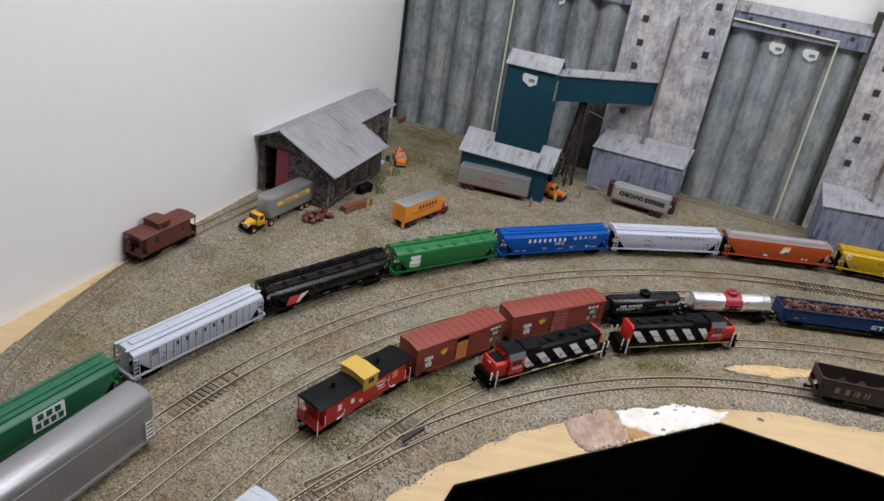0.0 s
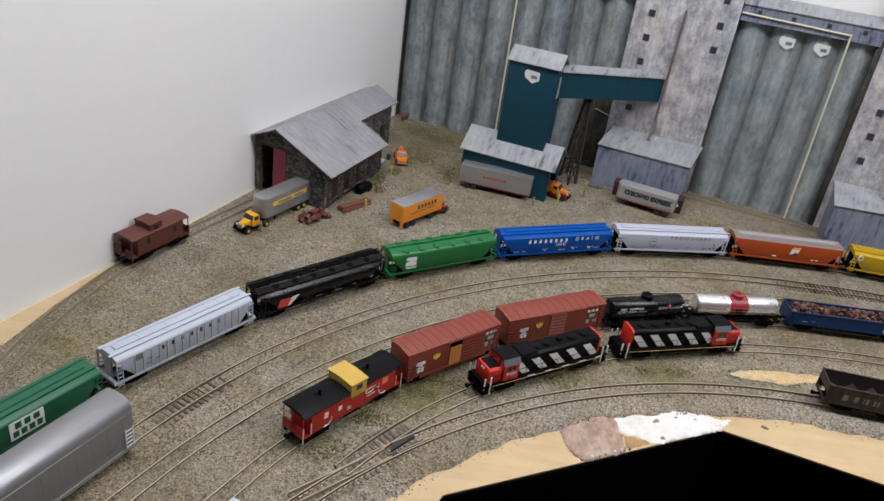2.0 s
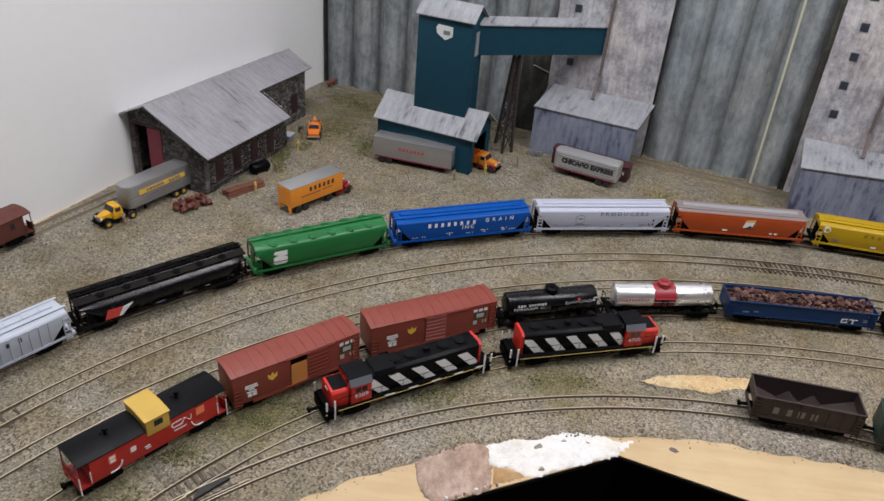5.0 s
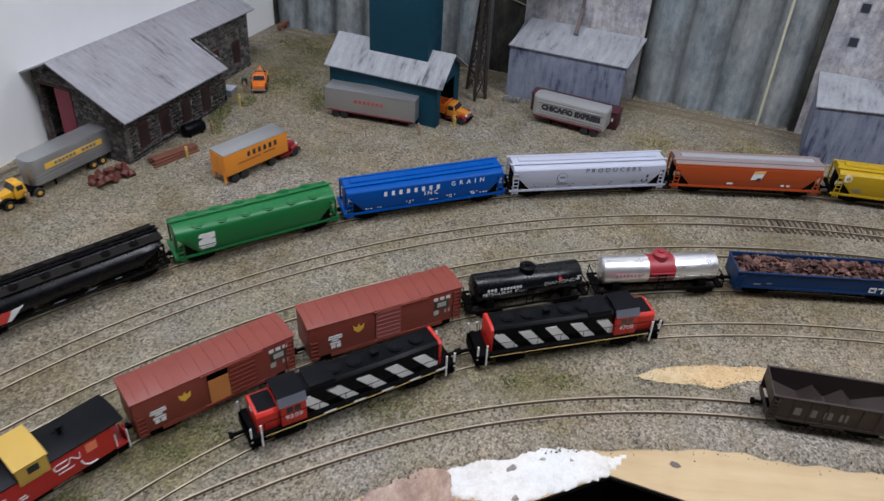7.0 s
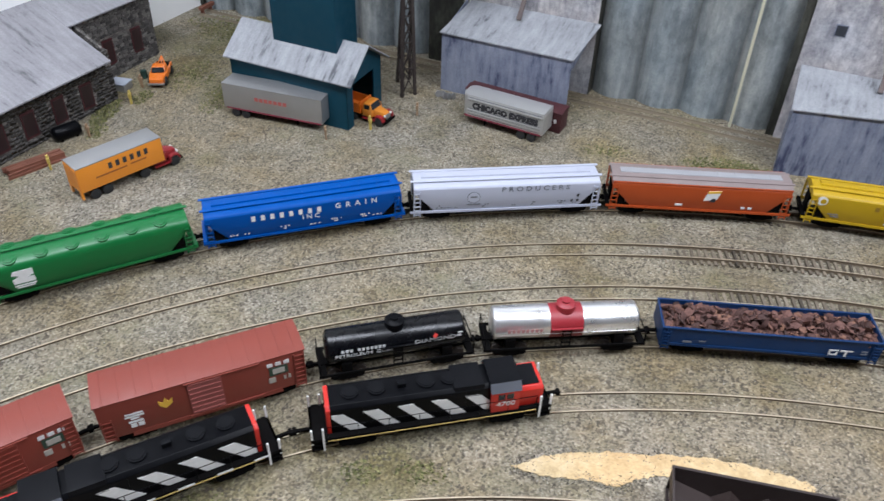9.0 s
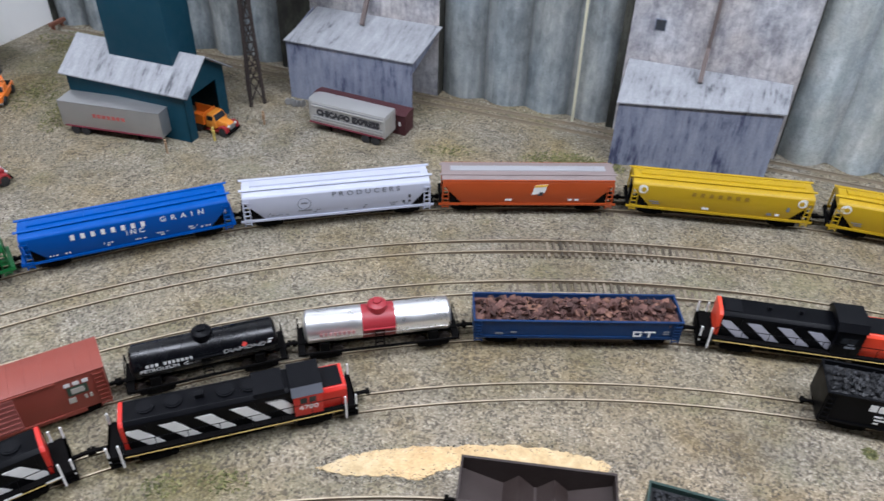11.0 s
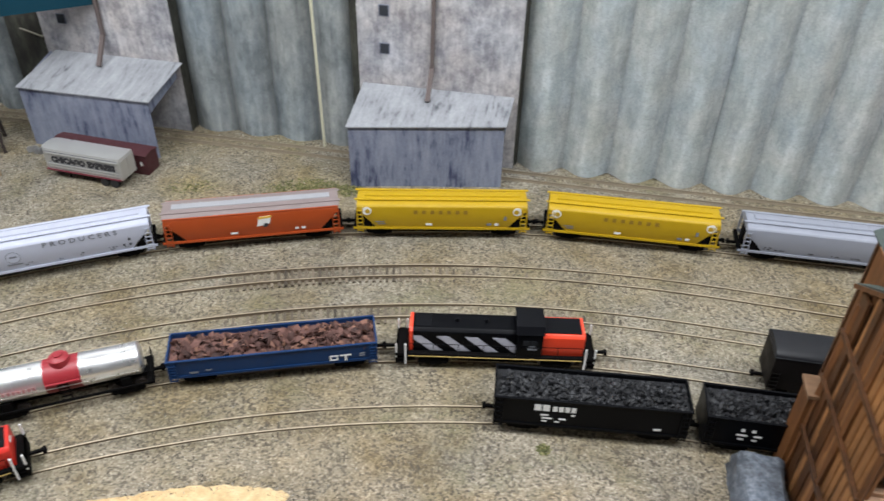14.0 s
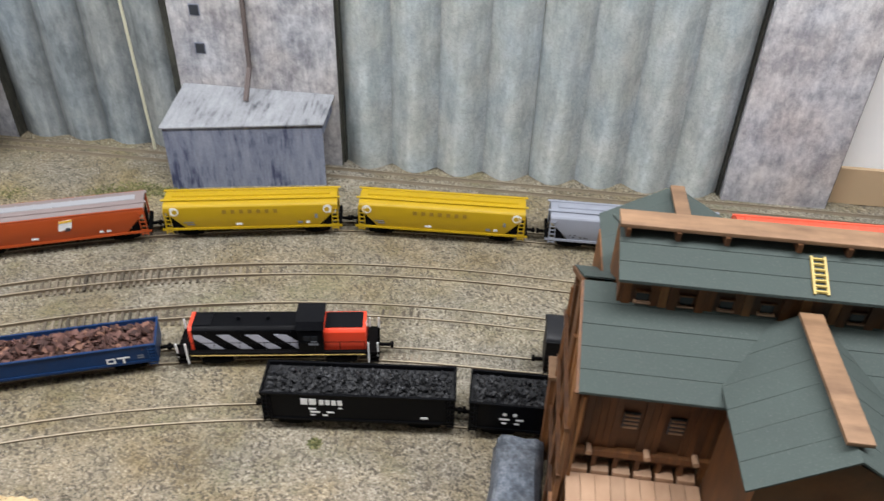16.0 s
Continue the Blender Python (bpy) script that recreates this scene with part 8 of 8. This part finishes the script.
# ---- the wooden mill on its trestle ----
def mill():
    th = thing("wooden_mill", ROOM @ pose(1.326, -0.471, 0), "stained wooden mill on a trestle with sage green roofs", "mill")
    X = 0.42

    def slope(name, x0, x1, y0, z0, y1, z1, parent, courses):
        """A roof slope of overlapping strips, along x."""
        rf = part(name, MB().loft([[(x0, y0, z0 - 0.0014), (x1, y0, z0 - 0.0014), (x1, y0, z0 - 0.0002), (x0, y0, z0 - 0.0002)], [(x0, y1, z1 - 0.0014), (x1, y1, z1 - 0.0014), (x1, y1, z1 - 0.0002), (x0, y1, z1 - 0.0002)]]), SAGE, parent, "sage green roof")
        for i in range(courses):
            a, b = i / courses, (i + 1) / courses + 0.02
            ya, yb, za, zb = y0 + (y1 - y0) * a, y0 + (y1 - y0) * min(b, 1), z0 + (z1 - z0) * a, z0 + (z1 - z0) * min(b, 1)
            part("roof_strip", MB().loft([[(x0, ya, za), (x1, ya, za), (x1, ya, za + 0.0005), (x0, ya, za + 0.0005)], [(x0, yb, zb - 0.0002), (x1, yb, zb - 0.0002), (x1, yb, zb), (x0, yb, zb)]]), SAGE, rf)

    FRONT = pose(0.002, 0.007, -0.006)        # the front wall and what is nailed to it
    part("front_frame", MB().box(0.002, X, -0.050, -0.047, 0.128, 0.188), MILL_WOOD, th, m=FRONT)
    part("rear_frame", MB().box(0.004, X, 0.052, 0.055, 0.05, 0.180), MILL_WOOD, th)
    slope("roof_front", 0.001, X, -0.056, 0.1835, 0.002, 0.2155, th, 5)
    slope("roof_rear", 0.001, X, 0.062, 0.180, 0.006, 0.2155, th, 5)
    # clerestory
    cl = part("clerestory", MB().box(0.021, X, -0.0080, -0.0060, 0.203, 0.2360), MILL_WOOD, th, "dark stained clerestory wall")
    part("clerestory_back", MB().box(0.021, X, 0.0330, 0.0350, 0.196, 0.2360), MILL_WOOD, cl)
    part("end_gable", MB().prism_x([(-0.0080, 0.206), (0.0350, 0.202), (0.0350, 0.2360), (0.0135, 0.2472), (-0.0080, 0.2360)], 0.0192, 0.0208), MILL_END, cl, "golden brown end wall")
    slope("clerestory_roof", 0.0165, X, -0.0185, 0.2335, 0.0130, 0.2492, th, 3)
    slope("clerestory_roof", 0.0165, X, 0.0455, 0.2335, 0.0140, 0.2492, th, 3)
    part("ridge_plank", MB().box(0.0155, X, 0.0035, 0.0185, 0.2530, 0.2555), MILL_PLANK, th, "pale pine ridge plank", bevel=0.0003)
    for x in (0.020, 0.047, 0.073, 0.111, 0.137, 0.17, 0.21):
        part("bracket", MB().box(x - 0.0012, x + 0.0012, 0.0020, 0.0195, 0.2480, 0.2532), MILL_WOOD, th)
    for x in (0.033, 0.057, 0.079, 0.101, 0.149, 0.173):
        wd = part("window", MB().box(x - 0.0034, x + 0.0034, -0.0087, -0.0079, 0.2130, 0.2190), GLASS_DARK, cl)
        part("sill", MB().box(x - 0.0046, x + 0.0046, -0.0103, -0.0079, 0.2118, 0.2130), MILL_PALE, wd)
        part("lintel", MB().box(x - 0.0044, x + 0.0044, -0.0096, -0.0079, 0.2190, 0.2202), MILL_END, wd)
    for i in range(40):
        x = 0.0215 + i * 0.0051
        if all(abs(x + 0.0023 - c) > 0.0058 for c in (0.033, 0.057, 0.079, 0.101, 0.149, 0.173)):
            part("wall_board", MB().box(x, x + 0.0047, -0.0088 - 0.0005 * (i % 3), -0.0078, 0.2040, 0.2350), (MILL_END, MILL_RAW, MILL_END)[i % 3], cl)
    ya, za, yb, zb = 0.0035, 0.2458, -0.0170, 0.2358
    ld = part("roof_ladder", MB().beam((0.1185, ya, za), (0.1185, yb, zb), 0.0013).beam((0.1255, ya, za), (0.1255, yb, zb), 0.0013), LADDER_YELLOW, th, "yellow roof ladder")
    for i in range(7):
        k = (i + 0.5) / 7
        part("rung", MB().beam((0.1185, ya + (yb - ya) * k, za + (zb - za) * k), (0.1255, ya + (yb - ya) * k, za + (zb - za) * k), 0.0012), LADDER_YELLOW, ld)

    # cross gables: one to the front, one to the rear
    def gable(xr, hw, yo, yi, zr, ze, plank):
        for s in (-1, 1):
            for i in range(6):
                a, b = i / 6, (i + 1) / 6
                ya, yb = yo + (yi - yo) * a, yo + (yi - yo) * b - 0.0002 * (1 if yi > yo else -1)
                part("gable_strip", MB().loft([[(xr, ya, zr), (xr, yb, zr), (xr, yb, zr - 0.0013), (xr, ya, zr - 0.0013)], [(xr + s * hw, ya, ze + 0.0002 * (i % 2)), (xr + s * hw, yb, ze), (xr + s * hw, yb, ze - 0.0013), (xr + s * hw, ya, ze - 0.0013)]]), SAGE, th)
        y0, y1 = sorted((yo + (yi - yo) * 0.07, yo + (yi - yo) * 0.95))
        part("gable_plank", MB().box(xr - (0.0062 if yo < 0 else 0.0046), xr + (0.0062 if yo < 0 else 0.0046), y0, y1, zr + 0.0016, zr + 0.0040), MILL_PLANK, th, "pale pine ridge plank", bevel=0.0003)
        part("plank_bearer", MB().box(xr - 0.002, xr + 0.002, y0 + 0.004, y1 - 0.004, zr - 0.0006, zr + 0.0017), MILL_WOOD, th)

    gable(0.1205, 0.0435, -0.113, -0.012, 0.219, 0.1895, True)
    gable(0.062, 0.046, 0.103, 0.012, 0.2235, 0.1960, True)
    gf = part("gable_wall", MB().prism_y([(0.083, 0.06), (0.159, 0.06), (0.159, 0.190), (0.121, 0.213), (0.083, 0.190)], -0.109, -0.1065).box(0.083, 0.0855, -0.1065, -0.050, 0.06, 0.190).box(0.1565, 0.159, -0.1065, -0.050, 0.06, 0.190), MILL_WOOD, th, "dark stained gable wall")
    part("gable_cheek", MB().box(0.0150, 0.0165, 0.010, 0.084, 0.020, 0.1960), MILL_END, th, "golden brown boarded cheek")
    part("rear_gable_wall", MB().prism_y([(0.018, 0.05), (0.102, 0.05), (0.102, 0.194), (0.062, 0.220), (0.018, 0.194)], 0.094, 0.0965), MILL_WOOD, th)

    def louvre(x, y, z):
        lv = part("louvre_window", MB().box(x - 0.0046, x + 0.0046, y - 0.0016, y - 0.0006, z - 0.0065, z + 0.0065), WINDOW_DARK, th)
        for i in range(4):
            part("slat", MB().box(x - 0.0040, x + 0.0040, y - 0.0026, y - 0.0012, z - 0.0056 + i * 0.0034, z - 0.0047 + i * 0.0034), MILL_PALE, lv)

    louvre(0.035, -0.043, 0.153)
    louvre(0.061, -0.043, 0.152)
    louvre(0.121, -0.109, 0.178)
    # boards of the front wall
    rnd = random.Random(4)
    for i in range(20):
        x = 0.003 + i * 0.0041
        if abs(x + 0.002 - 0.033) > 0.0062 and abs(x + 0.002 - 0.059) > 0.0062:
            part("wall_board", MB().box(x, x + 0.0038, -0.0512 - rnd.uniform(0, 0.0006), -0.0498, 0.131, 0.1880), MILL_WOOD if i % 4 == 1 else MILL_END, th, m=FRONT)
    # the beam with log ends, and the posts down to the deck
    part("girt", MB().box(0.0, 0.084, -0.0545, -0.0500, 0.1285, 0.1335), MILL_END, th, m=FRONT)
    for x in (0.012, 0.046, 0.074):
        part("log_end", MB().cyl((x, -0.058, 0.1345), (x, -0.046, 0.1345), 0.0020, 12), MILL_PALE, th, m=FRONT)
    for i in range(7):
        x = 0.004 + i * 0.0128
        part("post", MB().box(x - 0.0015, x + 0.0015, -0.0535, -0.0500, 0.100, 0.1290), MILL_END, th, m=FRONT)
    part("recess_wall", MB().box(0.002, 0.083, -0.0440, -0.0425, 0.100, 0.1290), MILL_WOOD, th, m=FRONT)
    # pale deck
    for i in range(6):
        x = 0.005 + i * 0.0128
        part("deck_notch", MB().box(x, x + 0.0104, -0.0560, -0.0470, 0.1085, 0.1135), MILL_PALE, th, bevel=0.0003, m=pose(0, 0.006, -0.0015))
    for i in range(9):
        x = 0.003 + i * 0.0088
        part("deck_plank", MB().box(x, x + 0.0085, -0.1600, -0.0562, 0.1078, 0.1102 + rnd.uniform(0, 0.0004)), MILL_PALE, th, m=pose(0, 0.006, -0.0015))
    # the end wall: boards of uneven length, girts and braces on the trestle
    part("end_backing", MB().prism_x([(-0.052, 0.0), (0.050, 0.0), (0.050, 0.184), (0.004, 0.2130), (-0.052, 0.1825)], 0.0042, 0.0052), MILL_END, th)
    for i in range(20):
        y = -0.053 + i * 0.0051
        top = 0.2140 + 0.54 * y if y < 0 else 0.2140 - 0.60 * y
        q = pose(0, y, 0, rnd.uniform(-0.45, 0.45), rnd.uniform(-0.5, 0.9), 0)
        part("end_board", MB().box(-0.0014 - rnd.uniform(0, 0.0012), 0.0004, 0, 0.0064, rnd.uniform(0.0, 0.02), top - 0.004 - rnd.uniform(0, 0.005)), (MILL_END, MILL_WOOD, MILL_END, MILL_WOOD, MILL_RAW)[rnd.randrange(5)], th, m=pose(0.0035, 0, 0) @ q)
    for y in (-0.053, -0.008, 0.044):
        part("trestle_leg", MB().beam((-0.001, y * 1.04, 0), (0.001, y, 0.181 if y < 0.02 else 0.176), 0.0036), MILL_END, th)
    for y in (-0.155, -0.108, -0.062, 0.0, 0.055):
        for x in (0.08, 0.16, 0.24, 0.32, 0.41):
            part("trestle_leg", MB().beam((x, y, 0), (x, y, 0.108), 0.0045), MILL_WOOD, th)
    for x in (0.006,):
        part("trestle_leg", MB().beam((x, -0.155, 0), (x, -0.155, 0.108), 0.0045), MILL_WOOD, th)
        part("trestle_leg", MB().beam((x, -0.108, 0), (x, -0.108, 0.108), 0.0045), MILL_WOOD, th)
    for z0, z1, ya, yb in ((0.03, 0.10, -0.155, -0.06), (0.10, 0.03, -0.155, -0.06)):
        part("brace", MB().beam((-0.0060, ya, z0), (-0.0050, yb, z1), 0.0024), MILL_END, th)
    for z in (0.060, 0.108, 0.150):
        part("end_girt", MB().box(-0.0030, -0.0005, -0.056, 0.048, z, z + 0.003), MILL_WOOD, th)
    part("skirt_boards", MB().box(0.006, 0.0085, -0.150, -0.060, 0.0, 0.106), MILL_WOOD, th)
    # side bay with a pale cap
    bay = part("side_bay", MB().box(-0.005, 0.012, 0.044, 0.062, 0, 0.090), MILL_END, th)
    part("bay_cap", MB().box(-0.007, 0.014, 0.042, 0.064, 0.090, 0.093), MILL_PLANK, bay, "pale plank cap")
    part("verge_board", MB().beam((0.0005, -0.055, 0.1815), (0.0005, 0.003, 0.2135), 0.0020, 0.003), MILL_END, th)
    part("verge_board", MB().beam((0.0005, 0.061, 0.1785), (0.0005, 0.003, 0.2135), 0.0020, 0.003), MILL_END, th)
    return th


mill()

tarp = thing("tarpaulin_stack", ROOM @ pose(1.305, -0.421, 0, 0, 0, -1), "slate grey tarpaulin over a long low stack", "tarpaulin")
rings = []
rnd = random.Random(31)
for i in range(19):
    y = -i * 0.01 + rnd.uniform(-0.0015, 0.0015)
    k = 0.55 if i == 0 else 1.0
    base = [(-0.0195, 0.0), (-0.0185, 0.011), (-0.0172, 0.0205), (-0.0135, 0.0252), (-0.0045, 0.0272), (0.0040, 0.0266), (0.0128, 0.0254), (0.0172, 0.0196), (0.0188, 0.0100), (0.0200, 0.0)]
    rings.append([(x + rnd.uniform(-0.0011, 0.0011), y + rnd.uniform(-0.002, 0.002), 0.0 if z == 0 else z * k + rnd.uniform(-0.0013, 0.0013)) for x, z in base])
part("cover", MB().loft(rings), TARP, tarp)
